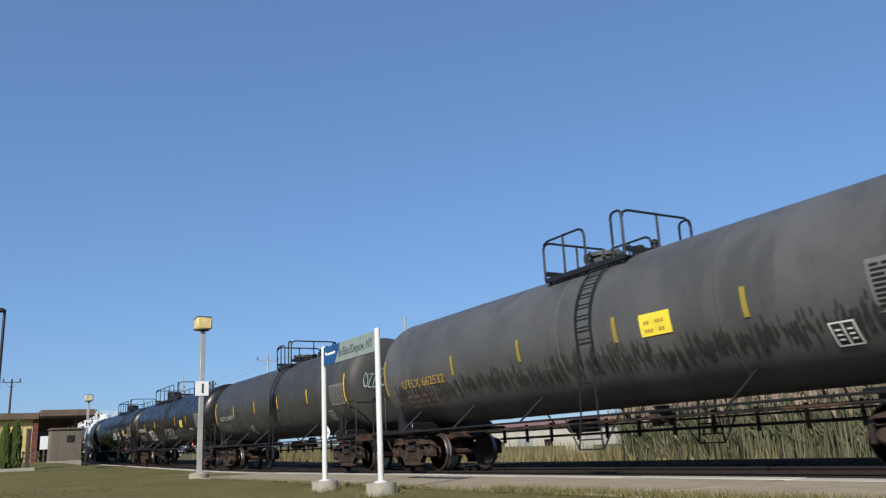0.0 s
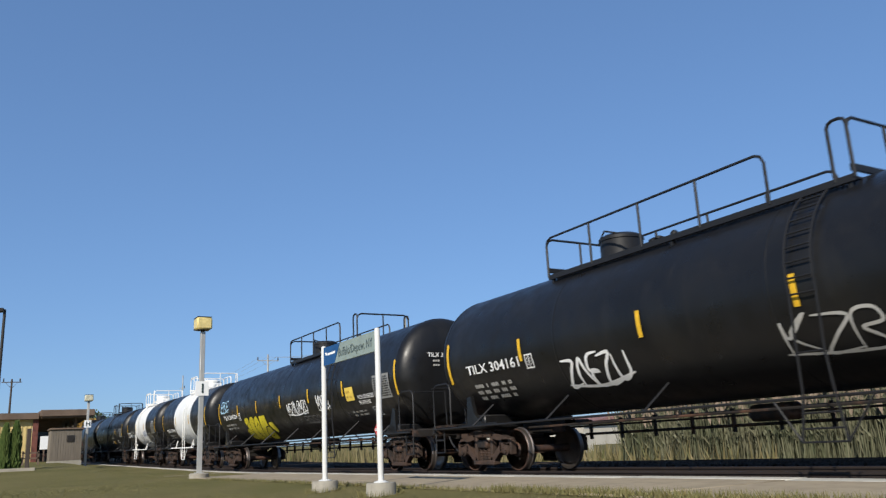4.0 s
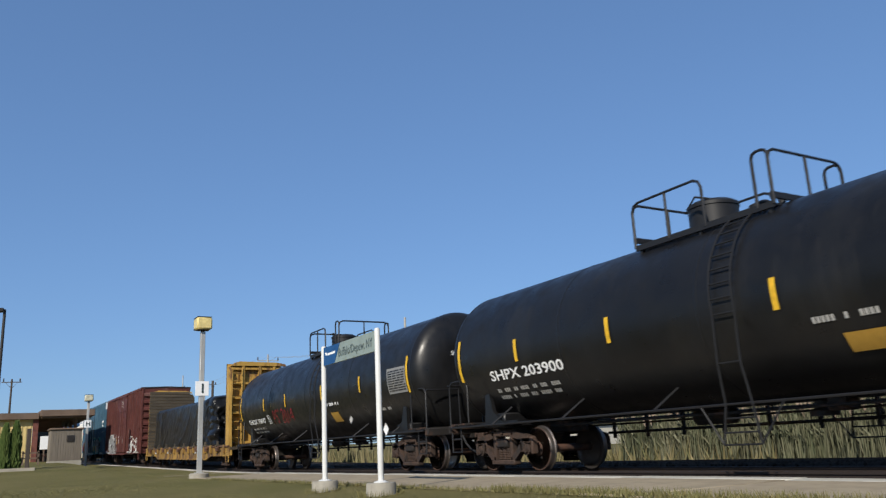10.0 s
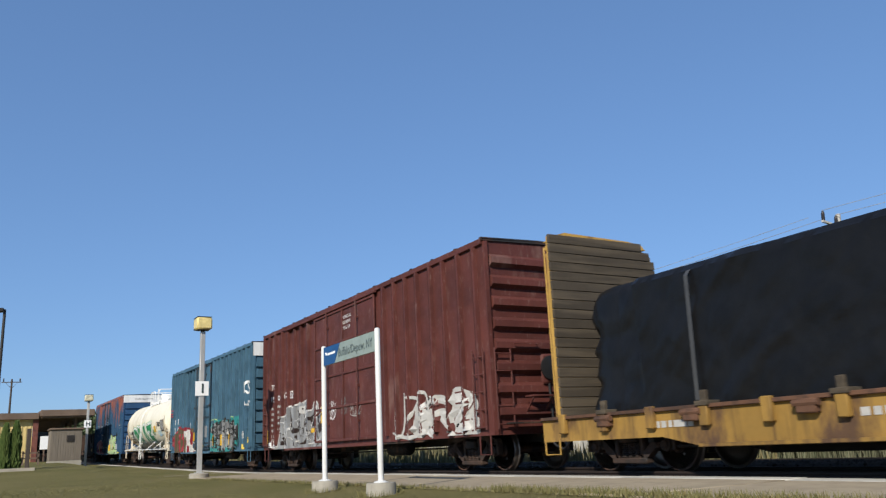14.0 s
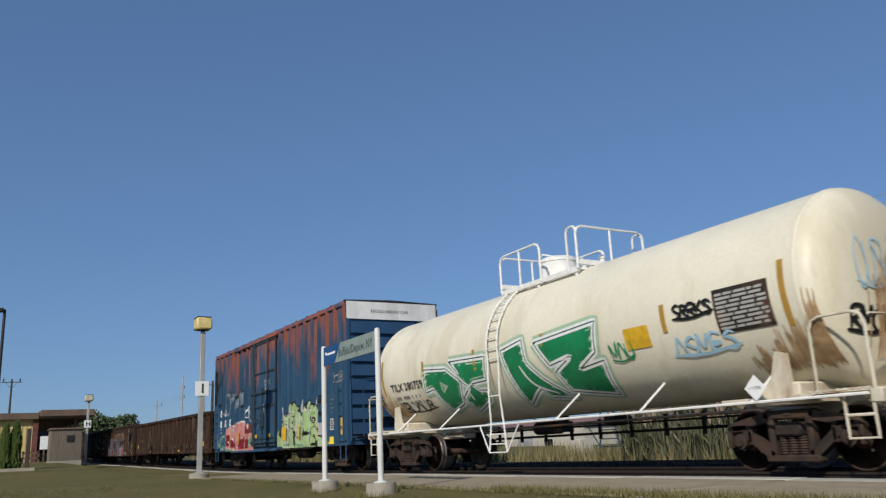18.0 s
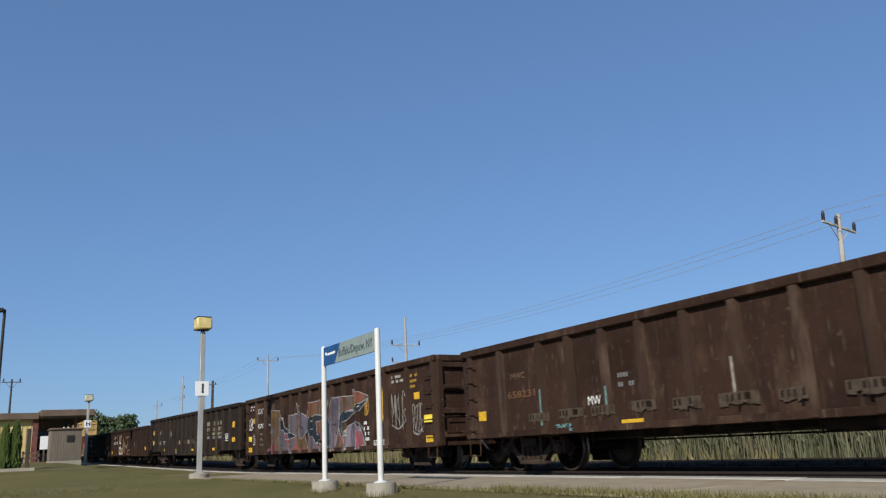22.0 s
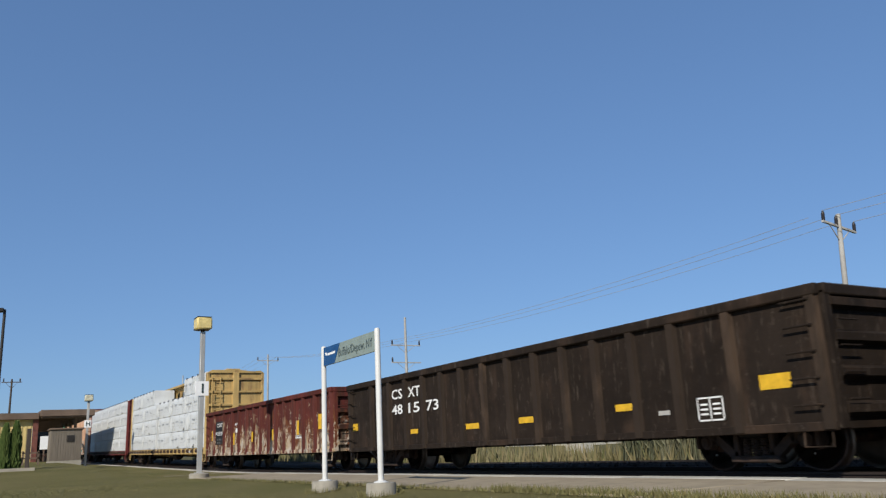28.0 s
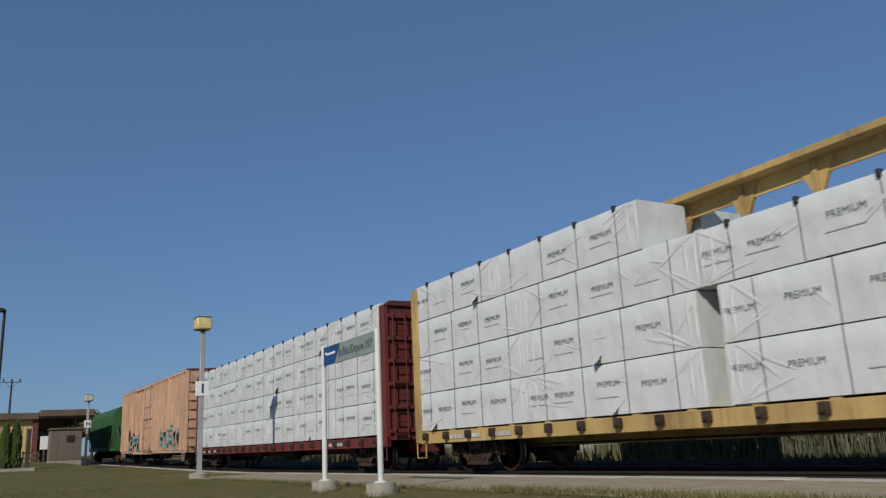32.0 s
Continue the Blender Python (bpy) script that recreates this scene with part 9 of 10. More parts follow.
# T9
g = Painted(P9)
g.line([(-4.09, 2.49), (-3.0, 2.41), (-2.45, 2.05), (-2.83, 1.47), (-3.55, 1.25), (-3.73, 1.69), (-3.82, 1.97), (-4.27, 1.91)], pale_green, 0.26, True)
g.line([(-2.82, 2.55), (-1.25, 2.5), (-1.41, 1.97), (-2.05, 1.95), (-1.85, 1.77), (-1.5, 1.74), (-1.71, 1.45), (-2.53, 1.15), (-2.69, 1.63), (-2.22, 1.88), (-2.52, 2.06), (-2.54, 2.29)], pale_green, 0.26, True)
g.line([(-0.6, 2.54), (0.19, 2.67), (0.23, 2.19), (0.57, 1.82), (1.07, 1.37), (1.09, 1.22), (0.41, 1.33), (0.33, 1.59), (0.1, 1.48), (-0.43, 1.17), (-0.45, 1.79)], pale_green, 0.26, True)
g.line([(0.59, 2.55), (2.49, 2.7), (2.37, 2.14), (1.8, 1.88), (2.52, 1.97), (2.34, 1.18), (1.19, 1.42), (1.07, 1.91), (1.65, 2.15), (0.96, 2.04)], pale_green, 0.26, True)
g.line([(-4.09, 2.49), (-3.0, 2.41), (-2.45, 2.05), (-2.83, 1.47), (-3.55, 1.25), (-3.73, 1.69), (-3.82, 1.97), (-4.27, 1.91)], white_ink, 0.13, True)
g.fill([(-4.09, 2.49), (-3.0, 2.41), (-2.45, 2.05), (-2.83, 1.47), (-3.55, 1.25), (-3.73, 1.69), (-3.82, 1.97), (-4.27, 1.91)], green_ink)
g.line([(-2.82, 2.55), (-1.25, 2.5), (-1.41, 1.97), (-2.05, 1.95), (-1.85, 1.77), (-1.5, 1.74), (-1.71, 1.45), (-2.53, 1.15), (-2.69, 1.63), (-2.22, 1.88), (-2.52, 2.06), (-2.54, 2.29)], white_ink, 0.13, True)
g.fill([(-2.82, 2.55), (-1.25, 2.5), (-1.41, 1.97), (-2.05, 1.95), (-1.85, 1.77), (-1.5, 1.74), (-1.71, 1.45), (-2.53, 1.15), (-2.69, 1.63), (-2.22, 1.88), (-2.52, 2.06), (-2.54, 2.29)], green_ink)
g.line([(-0.6, 2.54), (0.19, 2.67), (0.23, 2.19), (0.57, 1.82), (1.07, 1.37), (1.09, 1.22), (0.41, 1.33), (0.33, 1.59), (0.1, 1.48), (-0.43, 1.17), (-0.45, 1.79)], white_ink, 0.13, True)
g.fill([(-0.6, 2.54), (0.19, 2.67), (0.23, 2.19), (0.57, 1.82), (1.07, 1.37), (1.09, 1.22), (0.41, 1.33), (0.33, 1.59), (0.1, 1.48), (-0.43, 1.17), (-0.45, 1.79)], green_ink)
g.line([(0.59, 2.55), (2.49, 2.7), (2.37, 2.14), (1.8, 1.88), (2.52, 1.97), (2.34, 1.18), (1.19, 1.42), (1.07, 1.91), (1.65, 2.15), (0.96, 2.04)], white_ink, 0.13, True)
g.fill([(0.59, 2.55), (2.49, 2.7), (2.37, 2.14), (1.8, 1.88), (2.52, 1.97), (2.34, 1.18), (1.19, 1.42), (1.07, 1.91), (1.65, 2.15), (0.96, 2.04)], green_ink)
g.line([(-4.09, 2.49), (-3.0, 2.41), (-2.45, 2.05), (-2.83, 1.47), (-3.55, 1.25), (-3.73, 1.69), (-3.82, 1.97), (-4.27, 1.91)], deep_green, 0.025, True)
g.line([(-2.82, 2.55), (-1.25, 2.5), (-1.41, 1.97), (-2.05, 1.95), (-1.85, 1.77), (-1.5, 1.74), (-1.71, 1.45), (-2.53, 1.15), (-2.69, 1.63), (-2.22, 1.88), (-2.52, 2.06), (-2.54, 2.29)], deep_green, 0.025, True)
g.line([(-0.6, 2.54), (0.19, 2.67), (0.23, 2.19), (0.57, 1.82), (1.07, 1.37), (1.09, 1.22), (0.41, 1.33), (0.33, 1.59), (0.1, 1.48), (-0.43, 1.17), (-0.45, 1.79)], deep_green, 0.025, True)
g.line([(0.59, 2.55), (2.49, 2.7), (2.37, 2.14), (1.8, 1.88), (2.52, 1.97), (2.34, 1.18), (1.19, 1.42), (1.07, 1.91), (1.65, 2.15), (0.96, 2.04)], deep_green, 0.025, True)
g.fill([(-3.43, 2.15), (-3.08, 1.99), (-3.44, 1.82), (-3.45, 1.96)], pale_green)
g.fill([(1.33, 2.11), (1.65, 2.15), (1.35, 1.95)], white_ink)
g.line([(-0.04, 2.15), (0.21, 1.7), (0.75, 1.42)], white_ink, 0.06)
g.line([(-2.05, 1.95), (-2.3, 1.86), (-2.31, 1.52)], white_ink, 0.05)
g.done(T9, "green graffiti letters with white edges and pale green overspray")
words("TILX 280759", P9, -6.08, -4.3, 2.08, 0.2, black_ink, T9, 0.012)
rows_of(P9, -5.95, -4.55, 1.92, 2, T9, dim_ink, 84, 0.17)
tag(P9, -5.8, -4.2, 1.4, 1.7, 5, black_ink, T9, 85, 0.045, "black spray tag")
table(P9, 5.3, 2.68, 0.92, 0.58, T9, iron, faded_ink)
placard(P9, 5.84, 1.2, 0.19, T9, text="1170", label="red-edged diamond hazard placard")
decal("yellow_notice", P9, 3.2, 3.8, 2.06, 2.43, yellow_mark, T9)
tag(P9, 4.4, 5.2, 2.4, 2.62, 5, black_ink, T9, 86, 0.05, "black spray tag")
tag(P9, 4.2, 5.5, 1.8, 2.1, 5, skyblue_ink, T9, 87, 0.05, "pale blue spray tag")
tag(P9, 2.75, 3.3, 1.9, 2.25, 3, green_ink, T9, 88, 0.035)
tag(head_face(7.2), -0.8, 0.0, 2.5, 3.25, 4, skyblue_ink, T9, 89, 0.03)
tag(head_face(7.2), -1.0, -0.2, 1.85, 2.2, 4, black_ink, T9, 90, 0.06)
rust_run = plain("rust_run", (0.42, 0.27, 0.14), 0.75, vary=0.4, scale=5)
sh = Shape()
for _ in range(240):
    e = rnd.choice((-1, 1))
    u = e * (6.95 - 1.4 * rnd.random() ** 1.7)
    b = 1.2 + rnd.uniform(0, 0.2)
    t = b + 0.25 + rnd.random() ** 2 * 1.1 * max(0.2, (abs(u) - 5.5) / 1.4)
    stroke(sh, P9, [Vector((u + 0.01 * rnd.uniform(-1, 1), b + (t - b) * k / 5)) for k in range(6)], rnd.uniform(0.01, 0.03), 0, 0.0005 + 0.001 * rnd.random())
part("rust_stains", sh, rust_run, T9, "brown rust stains running down at the ends")["kind"] = "stuff"
sh = Shape()
for _ in range(60):
    y = rnd.gauss(-0.15, 0.22)
    stroke(sh, head_face(7.2), [Vector((y, 1.5 + (rnd.uniform(0.9, 1.5)) * k / 5)) for k in range(6)], rnd.uniform(0.015, 0.04), 0, 0.01 + 0.002 * rnd.random())
part("rust_stains", sh, rust_run, T9, "brown rust stain on the head")["kind"] = "stuff"
words("TILX 280", head_face(7.2), -0.05, 0.6, 2.95, 0.11, black_ink, T9)
# B3
pale_lime = paint("pale_lime_spray", (0.34, 0.46, 0.22), (0.45, 0.52, 0.36), (0.48, 0.62), 1.8, streak=0.35, streak_col=(0.2, 0.32, 0.14), rough=0.6)
for k, tx in enumerate(("CLOSE AND LOCK", "DOORS BEFORE", "MOVING CAR")):
    words(tx, DOORP2, -0.22 + 0.06 * k, 0.44 - 0.05 * k, 3.3 - 0.15 * k, 0.095, white_ink, B3)
tag(DOORP2, -0.55, -0.15, 2.1, 2.45, 3, faded_ink, B3, 98, 0.02)
tag(Q3, -2.65, -2.3, 2.1, 2.5, 2, white_ink, B3, 99, 0.03)
for a, b in ((-1.35, -1.0), (0.2, 0.62)):
    decal("reflector", Q3, a, b, 1.22, 1.35, yellow_mark, B3, "", 0.075)
g = Painted(Q3, 0.785)
g.fill([(-5.82, 0.7), (-5.64, 1.68), (-5.01, 1.85), (-4.44, 1.82), (-3.74, 1.95), (-2.67, 1.9), (-2.42, 1.63), (-1.77, 1.81), (-1.79, 1.41), (-1.49, 1.36), (-1.71, 0.87), (-1.97, 0.58), (-3.7, 0.58)], soft_pink)
g.line([(-5.64, 1.68), (-5.01, 1.85), (-4.44, 1.82), (-3.74, 1.95), (-2.67, 1.9), (-2.42, 1.63), (-1.77, 1.81), (-1.79, 1.41), (-1.49, 1.36), (-1.71, 0.87)], grimy_white, 0.07)
g.fill([(-5.49, 1.45), (-4.88, 1.55), (-4.74, 1.21), (-4.3, 1.47), (-4.04, 1.09), (-3.67, 1.48), (-3.46, 1.08), (-3.03, 1.41), (-2.82, 1.06), (-2.46, 1.26), (-2.44, 0.87), (-3.81, 0.85), (-5.54, 1.02)], dark_red)
g.fill([(-2.88, 1.58), (-2.45, 1.86), (-1.77, 1.79), (-1.87, 1.46), (-2.63, 1.44)], maroon_spray)
g.fill([(-2.38, 1.29), (-1.89, 1.33), (-1.82, 1.01), (-2.21, 0.79), (-2.51, 0.97)], sage_spray)
g.fill([(-5.62, 0.66), (-5.45, 0.86), (-5.24, 0.91), (-5.1, 0.66)], sage_spray)
g.fill([(-5.02, 0.64), (-4.87, 0.84), (-4.67, 0.89), (-4.54, 0.64)], sage_spray)
g.fill([(-4.47, 0.62), (-4.32, 0.82), (-4.13, 0.86), (-4.01, 0.63)], sage_spray)
g.fill([(-3.9, 0.61), (-3.76, 0.79), (-3.58, 0.84), (-3.47, 0.61)], sage_spray)
g.fill([(-3.36, 0.59), (-3.23, 0.77), (-3.06, 0.82), (-2.96, 0.6)], sage_spray)
g.fill([(-2.91, 0.58), (-2.78, 0.75), (-2.62, 0.8), (-2.53, 0.58)], sage_spray)
g.line([(-5.57, 1.53), (-5.2, 1.02), (-4.81, 1.47), (-4.53, 1.08)], grimy_white, 0.05)
g.line([(-4.48, 0.9), (-4.1, 1.42), (-3.95, 0.87)], grimy_white, 0.05)
g.line([(-3.74, 1.39), (-3.62, 0.94), (-3.18, 1.35)], grimy_white, 0.05)
g.line([(-3.1, 0.92), (-2.78, 1.32), (-2.59, 0.89)], grimy_white, 0.05)
g.line([(-2.45, 1.38), (-2.09, 0.95), (-1.58, 1.23)], grimy_white, 0.05)
g.line([(-5.55, 0.92), (-3.82, 0.76), (-2.48, 0.79)], grimy_white, 0.05)
g.line([(-4.96, 1.58), (-4.68, 1.7), (-4.55, 1.45)], mint_ink, 0.06)
g.line([(-6.11, 2.39), (-5.68, 2.95), (-5.37, 3.21), (-5.16, 2.77), (-5.39, 2.3)], ghost_grey, 0.14)
g.line([(-4.96, 2.25), (-4.61, 3.09), (-4.28, 3.13), (-4.42, 2.67), (-4.31, 2.23)], ghost_grey, 0.14)
g.line([(-4.16, 2.16), (-3.79, 3.05), (-3.33, 3.15), (-3.27, 2.69), (-3.74, 2.48)], ghost_grey, 0.14)
g.line([(-6.15, 2.39), (-5.76, 3.01), (-5.27, 3.29), (-5.02, 2.75), (-5.18, 2.26)], black_ink, 0.04)
g.line([(-5.05, 2.24), (-4.64, 3.14), (-4.14, 3.2), (-4.26, 2.65)], black_ink, 0.04)
g.line([(-4.21, 2.12), (-3.87, 3.15), (-3.23, 3.23), (-3.17, 2.63), (-3.68, 2.38)], black_ink, 0.04)
g.line([(-2.22, 2.1), (-2.06, 2.29), (-2.02, 2.08), (-2.15, 2.0)], grimy_white, 0.04)
g.line([(-2.08, 2.17), (-1.9, 2.23), (-2.01, 2.12), (-1.88, 1.9)], grimy_white, 0.04)
g.done(B3, "pink and dark red graffiti piece with pale edge")
g = Painted(Q3, 0.785)
g.fill([(5.35, 1.56), (6.15, 1.44), (5.96, 1.12), (5.36, 1.15)], pale_patch)
g.fill([(1.71, 2.26), (2.18, 1.97), (1.81, 1.8)], pale_patch)
g.fill([(3.6, 2.03), (3.89, 2.41), (3.92, 1.84)], pale_patch)
g.fill([(5.03, 2.08), (5.21, 2.38), (5.2, 1.99)], pale_patch)
g.line([(1.55, 0.86), (1.68, 1.48), (1.94, 1.83), (2.61, 2.02), (2.79, 2.26), (3.05, 2.3), (3.27, 2.13), (3.54, 2.15), (3.69, 1.79), (3.91, 1.95), (4.16, 1.99), (4.34, 2.19), (4.56, 2.28), (4.69, 2.01), (4.91, 2.11), (5.11, 2.07), (5.39, 1.79), (5.33, 1.2), (5.65, 1.08), (6.07, 0.98), (6.14, 0.84)], black_ink, 0.12, False, True)
g.blob([(1.55, 0.86), (1.68, 1.48), (1.94, 1.83), (2.61, 2.02), (2.79, 2.26), (3.05, 2.3), (3.27, 2.13), (3.54, 2.15), (3.69, 1.79), (3.91, 1.95), (4.16, 1.99), (4.34, 2.19), (4.56, 2.28), (4.69, 2.01), (4.91, 2.11), (5.11, 2.07), (5.39, 1.79), (5.33, 1.2), (5.65, 1.08), (6.07, 0.98), (6.14, 0.84), (5.28, 0.71)], pale_lime)
g.fill([(2.88, 1.34), (3.31, 1.39), (3.43, 1.2), (2.96, 1.18)], black_ink)
g.fill([(3.75, 1.23), (4.19, 1.32), (4.58, 1.22), (4.17, 1.15)], black_ink)
g.fill([(4.82, 0.86), (5.24, 1.01), (5.3, 0.72)], black_ink)
g.fill([(4.66, 1.75), (5.06, 1.73), (5.07, 1.6), (4.7, 1.63)], black_ink)
g.fill([(2.04, 1.2), (2.29, 1.27), (2.21, 1.01)], black_ink)
g.line([(2.64, 2.04), (2.95, 1.84), (3.19, 1.97)], black_ink, 0.035)
g.line([(3.11, 2.14), (3.14, 1.66), (2.91, 1.53)], black_ink, 0.035)
g.line([(3.68, 1.76), (3.59, 1.17), (3.34, 0.89)], black_ink, 0.035)
g.line([(4.16, 1.96), (3.95, 1.58), (3.98, 1.14)], black_ink, 0.035)
g.line([(4.69, 1.99), (4.6, 1.37), (4.47, 0.83)], black_ink, 0.035)
g.line([(5.0, 1.88), (4.85, 1.76), (5.09, 1.66)], black_ink, 0.035)
g.line([(5.36, 1.17), (5.24, 0.91), (4.81, 0.81)], black_ink, 0.035)
g.line([(2.84, 1.85), (2.89, 1.61), (3.02, 1.83), (3.03, 1.61)], black_ink, 0.035)
g.line([(4.21, 1.41), (4.26, 1.25), (4.36, 1.42)], black_ink, 0.035)
g.line([(4.44, 2.14), (4.49, 2.02), (4.61, 2.15)], black_ink, 0.035)
g.line([(1.91, 1.63), (2.09, 1.36), (1.88, 0.97)], black_ink, 0.035)
g.line([(3.27, 1.12), (3.49, 1.18), (3.66, 1.02)], black_ink, 0.035)
g.line([(5.05, 1.46), (5.19, 1.31), (5.34, 1.5)], black_ink, 0.035)
g.line([(5.6, 1.8), (5.69, 1.95), (5.6, 1.73)], black_ink, 0.035)
g.line([(5.45, 2.15), (5.67, 2.42), (5.58, 2.07)], black_ink, 0.035)
g.line([(5.68, 2.12), (5.98, 2.1)], black_ink, 0.035)
g.line([(5.68, 1.66), (5.77, 1.66), (5.72, 1.57)], black_ink, 0.035)
g.line([(1.87, 0.89), (3.03, 0.91), (4.47, 0.79)], sage_spray, 0.08)
g.line([(2.38, 1.91), (2.75, 2.02), (3.08, 1.98)], grimy_white, 0.05)
g.line([(4.1, 1.89), (4.4, 2.03)], grimy_white, 0.05)
g.line([(4.74, 1.91), (5.01, 1.98)], grimy_white, 0.05)
g.scribble(1.9, 5.0, 0.95, 1.7, 18, black_ink, 0.018, 12)
g.scribble(2.2, 5.6, 0.9, 1.15, 9, black_ink, 0.045, 13)
g.scribble(1.9, 5.0, 1.1, 1.9, 16, grimy_white, 0.03, 14)
g.done(B3, "lime graffiti piece of rounded shapes with black outlines")
tag(Q3, -7.5, -6.3, 2.8, 4.3, 3, black_ink, B3, 94, 0.04)
for tx, a, b, c, e in (("CO", -6.9, -6.36, 2.3, 2.58), ("ER", -6.13, -5.65, 2.3, 2.58), ("17", -6.89, -6.41, 1.84, 2.12), ("23", -6.14, -5.66, 1.84, 2.12), ("05", -5.29, -4.85, 1.85, 2.13)):
    boxed(tx, Q3, a, b, c, e, B3)
outline_box(Q3, 6.12, 6.68, 1.27, 1.6, B3, white_ink, black_ink)
rows_of(Q3, 6.05, 6.7, 2.35, 5, B3, ghost_grey, 95, 0.13, 0.05)
tag(Q3, 6.75, 7.4, 2.7, 3.0, 5, faded_ink, B3, 96, 0.016)
for a, b, c, e in ((7.2, 7.34, 1.1, 1.6), (-7.4, -7.2, 1.15, 1.55)):
    decal("reflector", Q3, a, b, c, e, yellow_mark, B3, "", 0.075)
spray_piece(Q3, -7.3, -5.9, 0.85, 1.45, 3, [plain("pale_green_overspray", (0.13, 0.2, 0.17), 0.7, vary=0.5, scale=4)], box_faded, B3, 97, 0.16, slant=0)
words("LD LMT", Q3, -6.85, -6.45, 1.7, 0.07, white_ink, B3)
words("LT WT", Q3, -6.82, -6.48, 1.56, 0.07, white_ink, B3)
E3 = front_end(7.65 + 0.055)
words("EXCESS HEIGHT CAR", E3, -0.75, 0.55, 4.78, 0.1, dim_ink, B3)
E3 = front_end(7.65 + 0.125)
decal("number_panel", E3, 0.75, 1.5, 4.28, 4.42, white_ink, B3)
words("COER 172", E3, 0.8, 1.42, 4.31, 0.09, black_ink, B3)
for v in (3.9, 3.3, 2.7):
    rows_of(E3, 0.0, 0.9, v, 2, B3, faded_ink, int(v * 10), 0.12, 0.06)
E2 = front_end(7.67 + 0.055)
words("EXCESS HEIGHT CAR", E2, -0.75, 0.55, 4.78, 0.1, dim_ink, B2)
# gondolas
for a, b, c, e in ((8.42, 8.93, 1.06, 1.3), (3.19, 3.69, 0.8, 0.92), (-4.73, -4.16, 0.8, 0.9), (-9.4, -9.1, 1.1, 1.3)):
    decal("reflector", R1, a, b, c, e, yellow_mark, G1, "", 0.004)
worn_salmon = plain("worn_salmon_spray", (0.115, 0.05, 0.038), 0.7, vary=0.5, scale=5)
tag(R1, 7.0, 7.95, 1.62, 2.0, 4, worn_salmon, G1, 101, 0.022)
tag(R1, 7.05, 7.95, 1.45, 1.8, 5, plain("worn_grey_spray", (0.1, 0.085, 0.07), 0.8, vary=0.5, scale=5), G1, 102, 0.014)
outline_box(R1, 8.45, 8.9, 1.48, 1.78, G1, faded_ink)
words("C", R1, 4.9, 5.05, 1.85, 0.14, ochre_mark, G1)
for u, a, b in ((8.02, 1.1, 2.15), (3.7, 1.0, 1.75), (3.74, 1.55, 2.2), (0.68, 1.0, 1.75), (-2.38, 1.0, 1.7), (6.58, 1.2, 1.5)):
    decal("pale_streak", R1, u, u + 0.05, a, b, plain("chalky_streak", (0.26, 0.24, 0.2), 0.8, vary=0.5, scale=8), G1, "", 0.004)
rnd = random.Random(103)
chalk_band = plain("chalky_worn_band", (0.062, 0.045, 0.031), 0.85, vary=0.5, scale=9)
g = Painted(R1)
for u in [-8.6 + 0.99 * k for k in range(17)]:
    if rnd.random() < 0.8:
        a, w, v = u + rnd.uniform(0.0, 0.1), rnd.uniform(0.5, 0.75), 1.05 + rnd.uniform(0, 0.06)
        for k in range(9):
            p, q = a + w * k / 9, rnd.uniform(0.06, 0.12)
            g.fill([(p, v - q), (p + w / 9, v - q * rnd.uniform(0.8, 1.1)), (p + w / 9, v + 0.09), (p, v + 0.09)], chalk_band)
        for k in range(int(w / 0.1)):
            if rnd.random() < 0.75:
                g.fill([(a + 0.03 + 0.1 * k, v - 0.04), (a + 0.08 + 0.1 * k, v - 0.03), (a + 0.08 + 0.1 * k, v + 0.07), (a + 0.03 + 0.1 * k, v + 0.06)], gon_dark)
g.done(G1, "worn chalky band with dark dashes")["kind"] = "stuff"
words("MW", R1, -5.4, -5.05, 1.2, 0.17, white_ink, G1)
tag(R1, -6.7, -6.1, 0.78, 0.9, 5, plain("pale_teal_tag", (0.12, 0.25, 0.25), 0.7), G1, 105, 0.025)
words("MWC", R1, -8.0, -7.5, 1.88, 0.13, umber_ink, G1, 0.02)
words("658231", R1, -8.15, -7.18, 1.5, 0.14, plain("rusty_orange_stencil", (0.13, 0.065, 0.03), 0.7), G1, 0.02)
rows_of(R1, -4.75, -4.3, 1.7, 2, G1, dim_ink, 106, 0.16, 0.08)
for a, c, e in ((-8.5, 0.9, 2.05), (-5.08, 1.05, 1.5), (-7.0, 0.9, 1.6)):
    decal("paint_run", R1, a - 0.03, a + 0.03, c, e, plain("pale_teal_run", (0.12, 0.19, 0.18), 0.7, vary=0.4, scale=9), G1, "", 0.004)
# G2
mural_field, mnt, mb = nodes_of("mottled_mural", 0.75)
mv = coords(mnt)
mc = mix(mnt, noise_fac(mnt, mv, 1.1, 0.46, 0.54, 3), (0.10, 0.088, 0.11), (0.09, 0.055, 0.028))
mc = mix(mnt, noise_fac(mnt, coords(mnt, (1, 1, 1.3)), 1.5, 0.52, 0.57, 4), mc, (0.2, 0.07, 0.05))
mc = mix(mnt, times(mnt, noise_fac(mnt, mv, 2.4, 0.58, 0.64, 4), 0.8), mc, (0.14, 0.1, 0.03))
mc = mix(mnt, times(mnt, noise_fac(mnt, coords(mnt, (6, 6, 0.5)), 1.0, 0.5, 0.7), 0.6), mc, (0.03, 0.024, 0.02))
mnt.links.new(mc, mb.inputs["Base Color"])
g = Painted(R2, 0.61)
g.fill([(-4.74, 2.21), (-3.6, 2.13), (-3.27, 1.54), (-2.74, 1.2), (-2.43, 0.51), (-5.37, 0.58), (-4.64, 0.99), (-4.69, 1.74)], mural_field)
